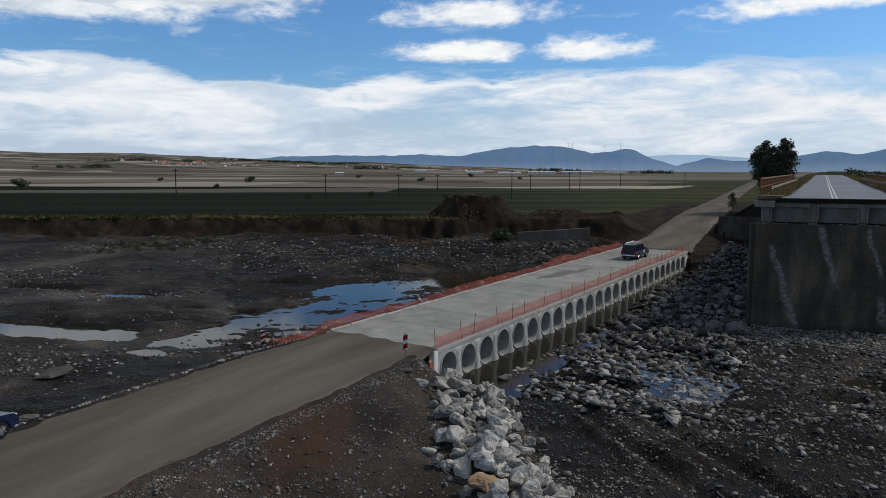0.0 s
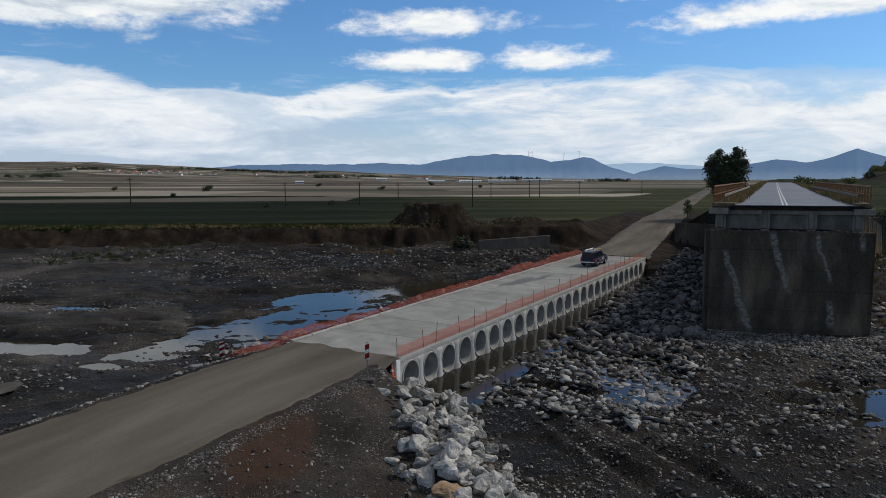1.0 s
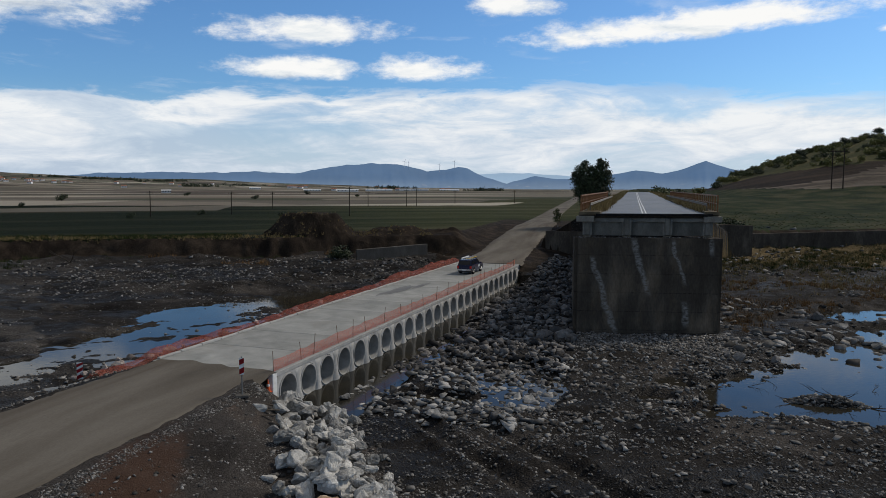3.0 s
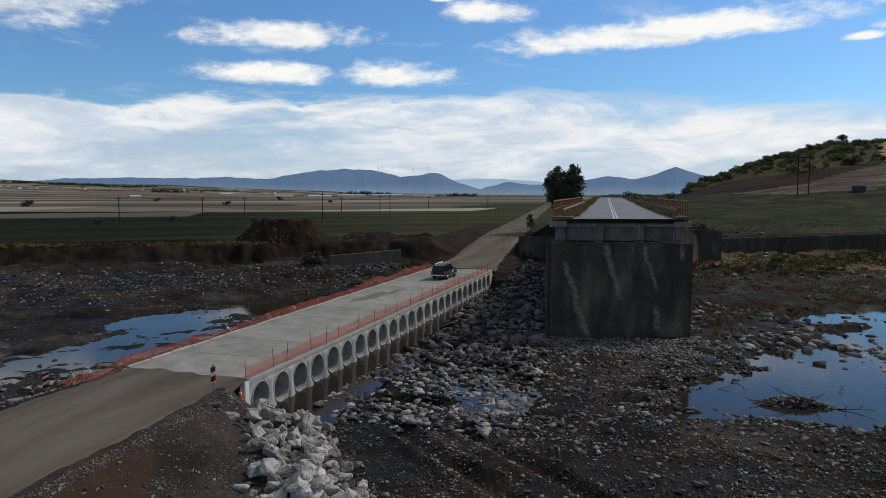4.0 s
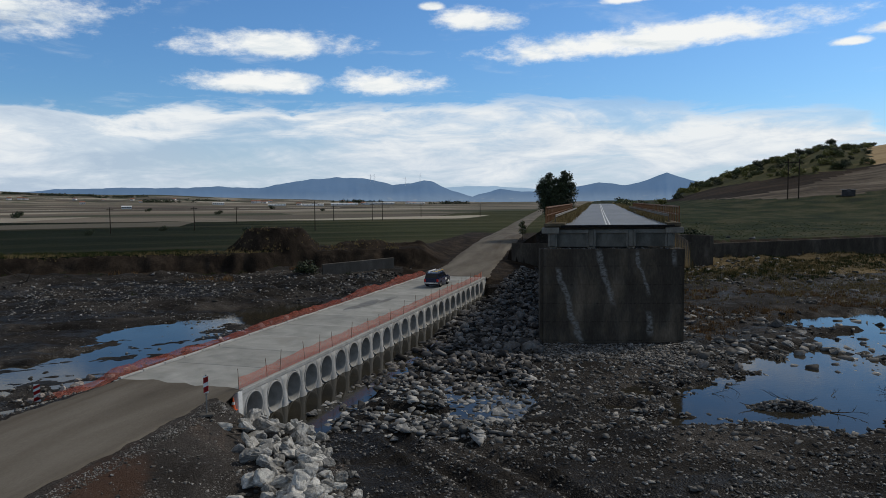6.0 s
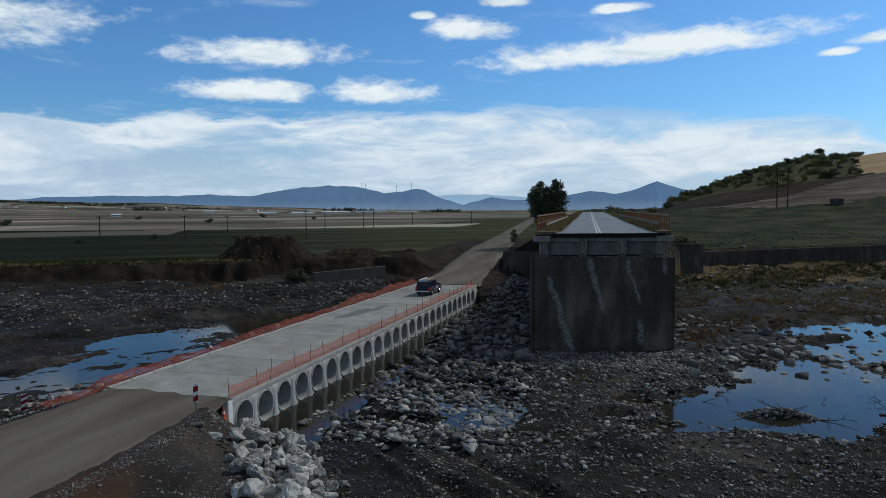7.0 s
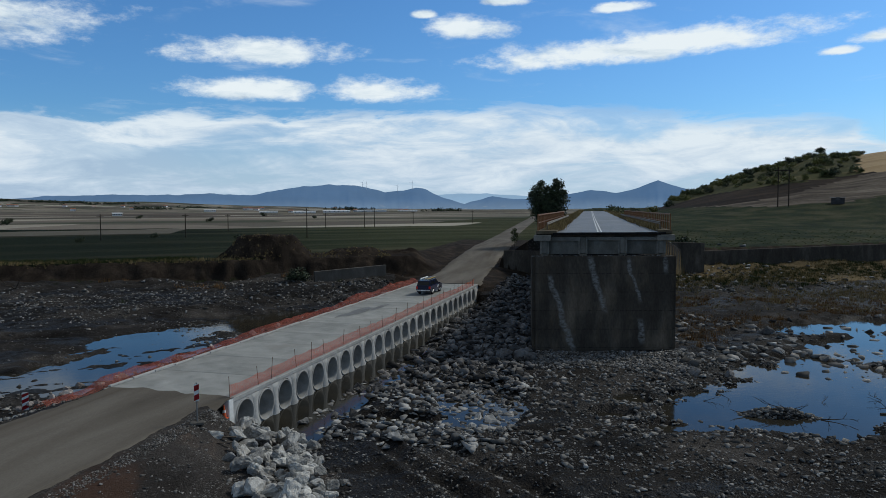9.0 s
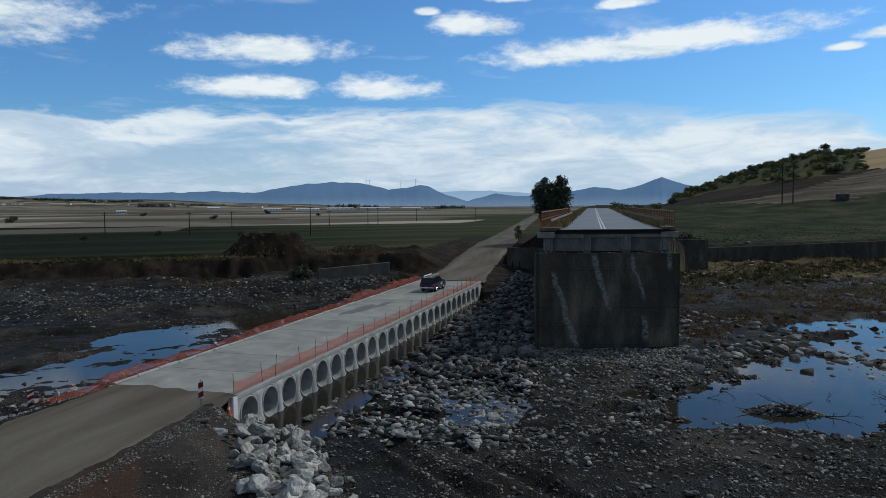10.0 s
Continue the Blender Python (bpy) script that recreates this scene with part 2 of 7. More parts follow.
def fields(name):
    """Strips of farmland: green near, stubble, ploughed earth and unsown land beyond."""
    m = bpy.data.materials.new(name)
    m.use_nodes = True
    n = Nodes(m.node_tree)
    co = n.add("ShaderNodeTexCoord").outputs["Object"]
    x, y, z = n.xyz(co)
    p = n.math("ADD", n.math("MULTIPLY", x, 0.881), n.math("MULTIPLY", y, 0.473))
    q = n.math("ADD", n.math("MULTIPLY", x, -0.473), n.math("MULTIPLY", y, 0.881))
    q = n.math("ADD", q, n.math("MULTIPLY", n.noise(co, 0.004, 2.0), 60.0))
    v = n.add("ShaderNodeTexVoronoi")
    n.put(v.inputs["Vector"], n.join(n.math("MULTIPLY", p, 0.0028), n.math("MULTIPLY", q, 0.0095), 0.0))
    v.inputs["Scale"].default_value = 1.0
    pick = n.xyz(v.outputs["Color"])[0]
    far = n.ramp(pick, ((0.0, (0.12, 0.104, 0.085)), (0.16, (0.055, 0.050, 0.043)), (0.30, (0.20, 0.175, 0.14)), (0.42, (0.048, 0.056, 0.037)),
                        (0.56, (0.095, 0.076, 0.065)), (0.70, (0.27, 0.243, 0.197)), (0.80, (0.066, 0.064, 0.049)), (0.90, (0.145, 0.130, 0.107))))
    # smaller holdings laid over the wide strips
    v3 = n.add("ShaderNodeTexVoronoi")
    n.put(v3.inputs["Vector"], n.join(n.math("MULTIPLY", p, 0.0075), n.math("MULTIPLY", q, 0.021), 4.0))
    v3.inputs["Scale"].default_value = 1.0
    plot = n.xyz(v3.outputs["Color"])
    far = n.mix(n.step(plot[0], 0.62, 0.64), far, n.ramp(plot[1], ((0.0, (0.055, 0.052, 0.044)), (0.35, (0.24, 0.21, 0.165)), (0.6, (0.105, 0.085, 0.07)), (0.8, (0.38, 0.345, 0.28)))))
    band = n.noise(n.join(n.math("MULTIPLY", p, 0.004), n.math("MULTIPLY", q, 0.06), 0.0), 1.0, 5.0, 0.6)
    # near green: cloud shade painted in as the dark ramp, the lit part lighter
    crop = n.ramp(band, ((0.36, (0.005, 0.0085, 0.0038)), (0.5, (0.010, 0.0145, 0.0065)), (0.66, (0.028, 0.027, 0.016))))
    lit_crop = n.ramp(band, ((0.36, (0.020, 0.026, 0.011)), (0.5, (0.040, 0.046, 0.020)), (0.66, (0.072, 0.066, 0.036))))
    near = n.mix(n.step(n.math("ADD", p, n.math("MULTIPLY", band, 60.0)), 5.0, 85.0), crop, lit_crop)
    edge = n.math("SUBTRACT", n.math("ADD", q, n.math("MULTIPLY", n.math("SUBTRACT", pick, 0.5), 100.0)), n.step(p, 60.0, 170.0, 0.0, 150.0))
    col = n.mix(n.step(edge, 300.0, 306.0), near, far)
    rows = n.noise(n.join(n.math("MULTIPLY", p, 0.15), n.math("MULTIPLY", q, 1.1), 0.0), 1.0, 4.0, 0.6)
    col = n.mix(n.step(rows, 0.35, 0.65, 0.5, 0.0), col, n.vec("SCALE", col, scale=0.5))
    scrub = n.step(n.noise(co, 0.010, 7.0, 0.75), 0.53, 0.58)
    col = n.mix(n.math("MULTIPLY", n.math("MULTIPLY", scrub, n.step(q, 900.0, 1600.0)), 0.7), col, (0.045, 0.06, 0.035))
    s = n.add("ShaderNodeBsdfPrincipled")
    n.put(s.inputs["Base Color"], col)
    s.inputs["Roughness"].default_value = 0.95
    s.inputs["Specular IOR Level"].default_value = 0.03
    b = n.add("ShaderNodeBump")
    b.inputs["Strength"].default_value = 0.6
    b.inputs["Distance"].default_value = 0.3
    n.put(b.inputs["Height"], n.math("ADD", rows, n.noise(co, 2.5, 4.0)))
    n.t.links.new(b.outputs[0], s.inputs["Normal"])
    n.t.links.new(s.outputs[0], n.add("ShaderNodeOutputMaterial").inputs[0])
    return m


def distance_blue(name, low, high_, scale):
    """Far mountains: a plain glowing backdrop, kilometres of hazy air painted into its colour."""
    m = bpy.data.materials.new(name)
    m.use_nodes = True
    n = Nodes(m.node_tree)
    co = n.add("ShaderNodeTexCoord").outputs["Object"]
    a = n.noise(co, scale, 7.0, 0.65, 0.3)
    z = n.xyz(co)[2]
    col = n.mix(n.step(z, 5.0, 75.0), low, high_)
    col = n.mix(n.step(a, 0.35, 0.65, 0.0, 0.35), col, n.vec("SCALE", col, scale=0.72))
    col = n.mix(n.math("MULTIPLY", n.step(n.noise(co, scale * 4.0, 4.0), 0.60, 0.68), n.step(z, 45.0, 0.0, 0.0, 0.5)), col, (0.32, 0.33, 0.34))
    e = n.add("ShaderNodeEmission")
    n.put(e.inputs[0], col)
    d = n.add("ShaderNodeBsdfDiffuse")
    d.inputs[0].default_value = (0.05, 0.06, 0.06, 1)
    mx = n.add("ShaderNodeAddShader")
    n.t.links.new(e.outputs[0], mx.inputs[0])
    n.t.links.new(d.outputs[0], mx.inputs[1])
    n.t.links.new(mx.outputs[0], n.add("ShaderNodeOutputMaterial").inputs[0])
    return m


def water_material(name):
    m = bpy.data.materials.new(name)
    m.use_nodes = True
    n = Nodes(m.node_tree)
    co = n.add("ShaderNodeTexCoord").outputs["Object"]
    p = n.add("ShaderNodeBsdfPrincipled")
    n.put(p.inputs["Base Color"], n.ramp(n.noise(co, 0.4, 4.0), ((0.3, (0.016, 0.015, 0.012)), (0.7, (0.030, 0.026, 0.018)))))
    n.put(p.inputs["Roughness"], n.step(n.noise(co, 0.25, 3.0), 0.4, 0.7, 0.02, 0.09))
    p.inputs["IOR"].default_value = 1.33
    p.inputs["Specular IOR Level"].default_value = 0.22
    b = n.add("ShaderNodeBump")
    b.inputs["Strength"].default_value = 0.14
    b.inputs["Distance"].default_value = 0.02
    n.put(b.inputs["Height"], n.noise(n.vec("MULTIPLY", co, (1.0, 2.2, 1.0)), 2.2, 4.0, 0.5))
    n.t.links.new(b.outputs[0], p.inputs["Normal"])
    n.t.links.new(p.outputs[0], n.add("ShaderNodeOutputMaterial").inputs[0])
    return m


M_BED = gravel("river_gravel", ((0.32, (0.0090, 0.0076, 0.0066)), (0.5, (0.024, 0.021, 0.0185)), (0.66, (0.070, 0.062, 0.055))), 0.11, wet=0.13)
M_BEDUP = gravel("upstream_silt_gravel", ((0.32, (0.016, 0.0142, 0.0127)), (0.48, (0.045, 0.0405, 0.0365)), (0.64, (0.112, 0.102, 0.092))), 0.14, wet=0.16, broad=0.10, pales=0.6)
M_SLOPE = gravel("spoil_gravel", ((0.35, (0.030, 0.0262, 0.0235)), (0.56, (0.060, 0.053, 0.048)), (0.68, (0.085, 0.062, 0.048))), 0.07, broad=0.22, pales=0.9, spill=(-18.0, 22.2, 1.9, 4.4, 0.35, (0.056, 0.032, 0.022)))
M_EARTH = surface("bank_earth", ((0.25, (0.009, 0.007, 0.0056)), (0.5, (0.026, 0.0195, 0.0145)), (0.75, (0.064, 0.048, 0.035))), 0.45, 0.95, 0.9, 5.0, 0.6, dist=0.25, squash=(1, 1, 0.6))
M_FIELD = fields("farmland")
M_HILL = surface("ploughed_hill", ((0.3, (0.009, 0.0062, 0.0047)), (0.5, (0.020, 0.0135, 0.0095)), (0.7, (0.048, 0.032, 0.020))), 0.05, 0.95, 0.6, 1.1, 0.5, dist=0.4, squash=(0.5, 2.0, 1))
M_STUBBLE = surface("grey_stubble", ((0.34, (0.045, 0.035, 0.027)), (0.5, (0.090, 0.073, 0.056)), (0.66, (0.17, 0.142, 0.110))), 0.12, 0.95, 0.6, 1.4, 0.55, dist=0.3, squash=(0.35, 1.6, 1))
M_SCRUBSOIL = surface("scrubby_slope", ((0.3, (0.022, 0.026, 0.010)), (0.5, (0.055, 0.056, 0.022)), (0.7, (0.115, 0.098, 0.045))), 0.09, 0.95, 0.9, 1.8, 0.5, dist=0.4)
M_GOLD = surface("ripe_stubble", ((0.3, (0.26, 0.18, 0.095)), (0.5, (0.34, 0.245, 0.135)), (0.7, (0.42, 0.32, 0.19))), 0.04, 0.95, 0.4, 1.4, 0.3, dist=0.2, squash=(0.4, 1.6, 1))
M_RGRASS = surface("rough_grass", ((0.34, (0.007, 0.013, 0.004)), (0.48, (0.020, 0.029, 0.008)), (0.64, (0.054, 0.050, 0.023))), 0.11, 0.95, 0.9, 2.4, 0.6, dist=0.3)
M_DRYSOIL = surface("dry_grass_soil", ((0.28, (0.045, 0.036, 0.020)), (0.5, (0.105, 0.078, 0.040)), (0.72, (0.19, 0.138, 0.068))), 0.12, 0.95, 0.9, 3.0, 0.6, dist=0.2)
M_DIRT = surface("packed_road_gravel", ((0.30, (0.080, 0.069, 0.056)), (0.5, (0.120, 0.106, 0.088)), (0.72, (0.175, 0.158, 0.135))), 0.28, 0.9, 0.35, 26.0, 0.25, dist=0.012, squash=(1, 0.22, 1), stain=((0.5, 0.05, 1), 0.50, 0.72, (0.075, 0.062, 0.049)))
M_CONC = surface("pale_concrete", ((0.25, (0.19, 0.195, 0.185)), (0.5, (0.27, 0.272, 0.258)), (0.75, (0.35, 0.348, 0.33))), 0.5, 0.85, 0.25, 22.0, 0.22, dist=0.01, per_object=0.07, stain=((0.35, 0.35, 0.35), 0.56, 0.70, (0.22, 0.215, 0.20)))
M_HEAD = surface("cast_concrete", ((0.25, (0.26, 0.26, 0.25)), (0.5, (0.36, 0.355, 0.34)), (0.75, (0.45, 0.445, 0.43))), 1.2, 0.85, 0.3, 18.0, 0.25, dist=0.01, per_object=0.1)
M_WATER = water_material("river_water")
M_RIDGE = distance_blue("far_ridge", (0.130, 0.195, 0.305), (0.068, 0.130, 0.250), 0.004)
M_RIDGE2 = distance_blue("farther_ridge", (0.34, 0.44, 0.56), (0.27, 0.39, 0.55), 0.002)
M_ASPHALT = surface("worn_asphalt", ((0.3, (0.115, 0.115, 0.118)), (0.5, (0.15, 0.15, 0.152)), (0.7, (0.19, 0.19, 0.188))), 0.3, 0.55, 0.25, 30.0, 0.25, dist=0.01, squash=(1, 0.25, 1))


# ---- numeric noise for landforms ----
def vnoise(x, y, seed=0):
    xi, yi = np.floor(x), np.floor(y)
    fx, fy = x - xi, y - yi
    fx, fy = fx * fx * (3 - 2 * fx), fy * fy * (3 - 2 * fy)

    def h(a, b):
        v = np.sin(a * 127.1 + b * 311.7 + seed * 74.7) * 43758.5453
        return v - np.floor(v)
    return (h(xi, yi) * (1 - fx) + h(xi + 1, yi) * fx) * (1 - fy) + (h(xi, yi + 1) * (1 - fx) + h(xi + 1, yi + 1) * fx) * fy


def fbm(x, y, scale, seed=0, octaves=4):
    total, amp, norm = 0.0, 1.0, 0.0
    for i in range(octaves):
        total = total + amp * (vnoise(x * scale, y * scale, seed + i) - 0.5)
        norm += amp
        amp, scale = amp * 0.5, scale * 2.03
    return total / norm * 2


def sstep(v, lo, hi):
    t = np.clip((v - lo) / (hi - lo), 0, 1)
    return t * t * (3 - 2 * t)


# ---- landform ----
AX, AY = -0.473, 0.881          # across the river; along it is (AY, -AX)
DECK_AZ = radians(4.117)
DECK0 = Vector((-19.54, 35.53, 0.0))    # near corner of the downstream edge
DU = Vector((math.sin(DECK_AZ), math.cos(DECK_AZ), 0))
DV = Vector((-math.cos(DECK_AZ), math.sin(DECK_AZ), 0))     # towards the upstream edge
DECK_L, DECK_W = 61.0, 8.6
WATER_Z = -2.25


def road_line(y):
    """Middle and height of the diversion road."""
    c = np.interp(y, [0, 30, 36, 97, 125, 155, 225, 440, 900], [-24.3, -24.3, -23.85, -19.3, -20.2, -20.0, -24.0, -34.0, -60.0])
    z = np.interp(y, [0, 36, 100, 112, 150, 225, 440, 900], [0, 0, 0, 0.3, 2.7, 3.1, 4.3, 5.2])
    w = np.interp(y, [0, 29, 34.5, 36.5, 60, 140, 200, 900], [4.3, 4.3, 4.02, 4.02, 4.3, 4.2, 3.0, 2.6])
    return c, z, w


PONDS = ((-36.6, 57, 7.4, 20, -5, 0.9), (-41.5, 63, 5.5, 6.0, 10, 0.8), (-36, 74, 5.5, 8, -8, 0.8), (-35.2, 43.5, 3.4, 8, 8, 0.8),
         (-70.5, 46.0, 8.5, 0.9, 18, 0.45), (-61.5, 47.0, 3.4, 1.2, 10, 0.45), (-51.2, 44.8, 1.9, 0.9, 20, 0.45), (-52.5, 33.9, 8.5, 2.1, 12, 0.5), (-40.2, 37.4, 4.0, 2.3, 45, 0.45),
         (-41.5, 32.6, 1.8, 0.9, 20, 0.4), (-44.4, 45.8, 1.8, 0.7, 20, 0.4), (-54, 59.3, 2.2, 0.8, 30, 0.4), (-47.5, 41.0, 2.2, 0.5, 20, 0.35), (-62, 37.5, 4, 0.8, 15, 0.4),
         (-15.5, 47, 2.0, 20, -4, 0.5), (-6.0, 42.8, 2.8, 3.6, -20, 0.35), (-9, 47, 4, 3, 0, 0.3), (-11.5, 40, 2.5, 1.2, 0, 0.3),
         (12, 46.5, 7.2, 6.0, 12, 0.75), (18, 55, 9, 8, 30, 0.6), (28, 68, 10, 7, 35, 0.6), (24, 48, 9.5, 4.0, 8, 0.7), (26, 80, 9, 4, 30, 0.5), (40, 76, 14, 5, 30, 0.6), (2.6, 48, 1.2, 2.0, 0, 0.3), (1.2, 43.6, 1.6, 1.0, 0, 0.3), (5.5, 41.5, 3, 1.2, 10, 0.3))


def old_road_z(y):
    """Height of the old road: it lifts to a low crest and drops away."""
    return np.interp(y, [0, 125, 200, 265, 300, 420, 900, 4000], [8.36, 8.36, 8.75, 9.05, 9.0, 7.2, 6.0, 6.0])


def ground_z(x, y):
    x, y = np.asarray(x, float), np.asarray(y, float)
    q = x * AX + y * AY
    p = x * AY - y * AX
    r = np.hypot(x, y)
    # river bed
    bed = -1.86 + 0.20 * fbm(x, y, 0.16, 3) + 0.17 * fbm(x, y, 0.7, 7, 3) + 0.09 * fbm(x, y, 1.9, 5, 2)
    up = sstep(x, -26.0, -34.0)
    bed = bed + up * (0.12 + 0.35 * fbm(x * 0.7, y, 0.11, 11)) + sstep(q, 74, 112) * (0.7 + 1.1 * up) * (1 + 0.35 * fbm(x, y, 0.2, 13, 4))
    right_shelf = sstep(q + 0.35 * x, 88, 104) * sstep(x, 7, 14)
    bed = bed + right_shelf * 0.5
    bed = bed + 0.75 * sstep(y, 75, 110) * sstep(x, -16, -12) * sstep(x, 8, 0)
    # low gravel bar on this side of the pool
    bed = bed + 0.35 * np.exp(-((x - 14) / 14) ** 2 - ((y - 36.5) / 3.0) ** 2)
    # ruts that a digger left on the near side
    for ox in (0.0, 2.9):
        lx, ly = x + 10.9 - ox, y - 35.6 - ox * 0.42
        off, run = lx * 0.739 + ly * 0.673, -lx * 0.0 + (lx * 0.673 - ly * 0.739)
        on = sstep(run, -1.0, 1.0) * sstep(run, 16.0, 11.0)
        bed = bed + on * (-0.30 * np.exp(-((off + 0.15 * np.sin(run * 0.5)) / 0.42) ** 2) + 0.20 * np.exp(-((np.abs(off + 0.15 * np.sin(run * 0.5)) - 0.85) / 0.22) ** 2) * (0.6 + 0.8 * fbm(x, y, 1.2, 17, 2)))
    bed = bed + 0.6 * np.exp(-((x - 20.5) / 7.5) ** 2 - ((y - 39.5) / 2.8) ** 2)
    wig = 0.22 * fbm(x, y, 0.35, 21) + 0.12 * fbm(x, y, 1.1, 23, 2)
    ragged = 0.20 * fbm(x, y, 0.5, 25, 4) + 0.06 * fbm(x, y, 2.2, 27, 2)
    for cx, cy, rx, ry, turn, deep in PONDS:
        c, s = math.cos(radians(turn)), math.sin(radians(turn))
        u, v = ((x - cx) * c + (y - cy) * s) / rx, (-(x - cx) * s + (y - cy) * c) / ry
        d = np.sqrt(u * u + v * v) + wig * 1.9
        bars = 0.0
        if cx < -28:
            bars = 0.8 * np.clip(fbm(p * 0.3, q, 0.30, 29, 4) - 0.02, 0, 1) + 0.25 * fbm(x, y, 0.8, 28, 3) * sstep(d, 0.3, 0.9)
            bars = bars * (1.0 if ry > 3 else 0.35)
            near = 0.75 * (1 - sstep(d, 0.9, 2.3))
            bed = bed * (1 - near) + (WATER_Z + 0.10 + ragged) * near
        bed = np.where(d < 1.25, np.minimum(bed, bed * sstep(d, 0.8, 1.25) + (WATER_Z - deep * 0.3 + bars) * (1 - sstep(d, 0.8, 1.25))), bed)
    # island of driftwood in the pool
    bed = np.maximum(bed, WATER_Z - 0.5 + 0.95 * np.exp(-((x - 11.3) / 2.6) ** 2 - ((y - 45.5) / 0.75) ** 2) + 0.15 * wig)
    # far bank and fields
    wob = 1.8 * fbm(p, q * 0, 0.06, 31) + 0.7 * fbm(p, q * 0, 0.4, 33, 3)
    edge = 114.0 + wob
    field = 2.75 + 0.004 * np.clip(q - 115, 0, 500) + 0.12 * fbm(x, y, 0.1, 41, 3) + sstep(x, 8, 16) * 3.5 * sstep(y, 150, 260)
    bank = sstep(q - edge + 0.8 * fbm(x, y, 0.5, 35, 3), -1.9, 0.9)
    z = bed * (1 - bank) + field * bank
    # slumped foot of the bank
    z = z + 0.8 * np.exp(-((q - edge + 4.5) / 2.2) ** 2) * (0.5 + fbm(p, q, 0.25, 37)) * (1 - bank)
    # low rise of the far plain to the left, and the hill on the right
    azl = np.degrees(np.arctan2(-x, y))
    rise = np.interp(azl, [8, 14, 20, 25, 30, 34, 38, 42, 44, 47, 49, 51, 54, 56, 58, 60, 70], [0.0, 0.08, 0.2, 0.32, 0.5, 0.7, 0.8, 0.85, 1.0, 1.2, 1.15, 1.45, 1.42, 1.3, 1.36, 1.4, 1.4])
    up_hill = np.clip((r - 950) / 2350, 0, 1)
    z = z + 3300 * np.tan(np.radians(rise)) * up_hill ** 1.35 * (1 + 0.5 * fbm(x, y, 0.0024, 51, 5) * (1 - 0.8 * up_hill)) + 7 * fbm(x, y, 0.004, 52, 4) * sstep(r, 900, 1500) * sstep(azl, 8, 22)
    crest = np.interp(-azl, [1.6, 3.5, 5.1, 7.0, 8.8, 10.8, 12.1, 13.4, 14.7, 15.4, 17.7, 20.0, 32, 50], [-4, -3.5, -1.6, 6.6, 12.0, 18.0, 21.2, 23.6, 26.5, 28.6, 28.0, 30.8, 36, 20])
    k = sstep(r, 225, 480) * sstep(-azl, 1.0, 4.0)
    z = z * (1 - k) + (EZ + crest * (1 + 0.05 * fbm(x, y, 0.012, 53))) * k
    # heap of dug earth on the edge of the field, with lower spoil beside it
    hx, hy = x + 52.0, y - 107.4
    u, v = hx * AY - hy * AX, hx * AX + hy * AY
    hd = (np.abs(u / 7.6) ** 2.6 + np.abs(v / 5.2) ** 2.6) ** (1 / 2.6) + 0.10 * fbm(x, y, 0.6, 81, 3)
    heap = 3.6 * np.clip((1 - hd) / 0.46, 0, 1) * (1 + 0.10 * fbm(x, y, 0.45, 83, 3))
    heap = heap + 1.1 * sstep(np.hypot((u - 14) / 10, v / 4), 1.0, 0.3) * (0.7 + 0.9 * fbm(x, y, 0.35, 85, 3)) + 0.8 * sstep(np.hypot((u - 24.0) / 5, (v + 1) / 4), 1.0, 0.2) * (0.8 + fbm(x, y, 0.5, 87, 3))
    z = z + heap
    # near bank on which the diversion road comes in
    c, rz, w = road_line(y)
    side = x - c
    out = np.abs(side) - w
    nearfill = np.where(side > w, sstep(y, 37.0, 33.0), sstep(y, 40.0, 33.5))
    fall = np.where(side > 0, 1 - sstep(out, 0.3, np.interp(y, [20, 26, 30, 34], [11.0, 10.0, 6.0, 1.7])), 1 - sstep(out, 0.2, 3.5))
    ridge_ = 0.55 * np.exp(-(((x + 13.2) * 0.80 + (y - 28.0) * 0.60) / 1.7) ** 2) * sstep(y, 20, 24) * sstep(y, 36, 32)
    lump = ridge_ + (0.28 * fbm(x, y, 0.45, 61, 4) + 0.16 * fbm(x, y, 1.7, 67, 2)) * sstep(out, 0.5, 2.5)
    up_ = (rz - 0.06) * fall + bed * (1 - fall) + lump * fall
    z = np.where(y < 40, np.maximum(z, up_ * nearfill + z * (1 - nearfill)), z)
    # low ridge of rubble under the tipped boulders
    z = z + 0.55 * np.exp(-((x + 12.4 + (y - 27.3) * 0.68) / 1.7) ** 2) * sstep(y, 20, 23) * sstep(y, 36.4, 34.4) * sstep(x, -19.4, -18.4)
    # road cut through the far bank
    ramp_ = sstep(y, 93, 101)
    near_road = sstep(out, 6.0, 0.3) * ramp_
    z = z * (1 - near_road) + (rz - 0.06) * near_road
    # embankment of the old road
    e = np.abs(x - 1.3) - 6.4
    emb = old_road_z(y) - 0.21 - np.clip(e, 0, 40) / 1.55
    emb = np.where(y > 112, emb, emb - (112 - y) * 3.0)
    emb = np.where((x > 7.6) & (y < 113.0 + (x - 8.6) * 1.557), -9, emb)
    emb = np.where((x < -5.2) & (y < 114.3 + (-5.6 - x) * 0.523), -9, emb)
    emb = np.where((out < 1.0) & (y > 95), -9, emb)
    z = np.where(e < 30, np.maximum(z, emb + 0.12 * fbm(x, y, 0.5, 63, 3)), z)
    # keep it under the causeway
    a = (x - DECK0.x) * DU.x + (y - DECK0.y) * DU.y
    b = (x - DECK0.x) * DV.x + (y - DECK0.y) * DV.y
    under = (a > 0.25) & (a < DECK_L - 0.5) & (b > -0.35) & (b < DECK_W + 0.3)
    z = np.where(under, np.minimum(z, -2.4), z)
    hem = (a > 1.0) & (a < DECK_L - 2) & (b <= -0.35) & (b > -2.2)
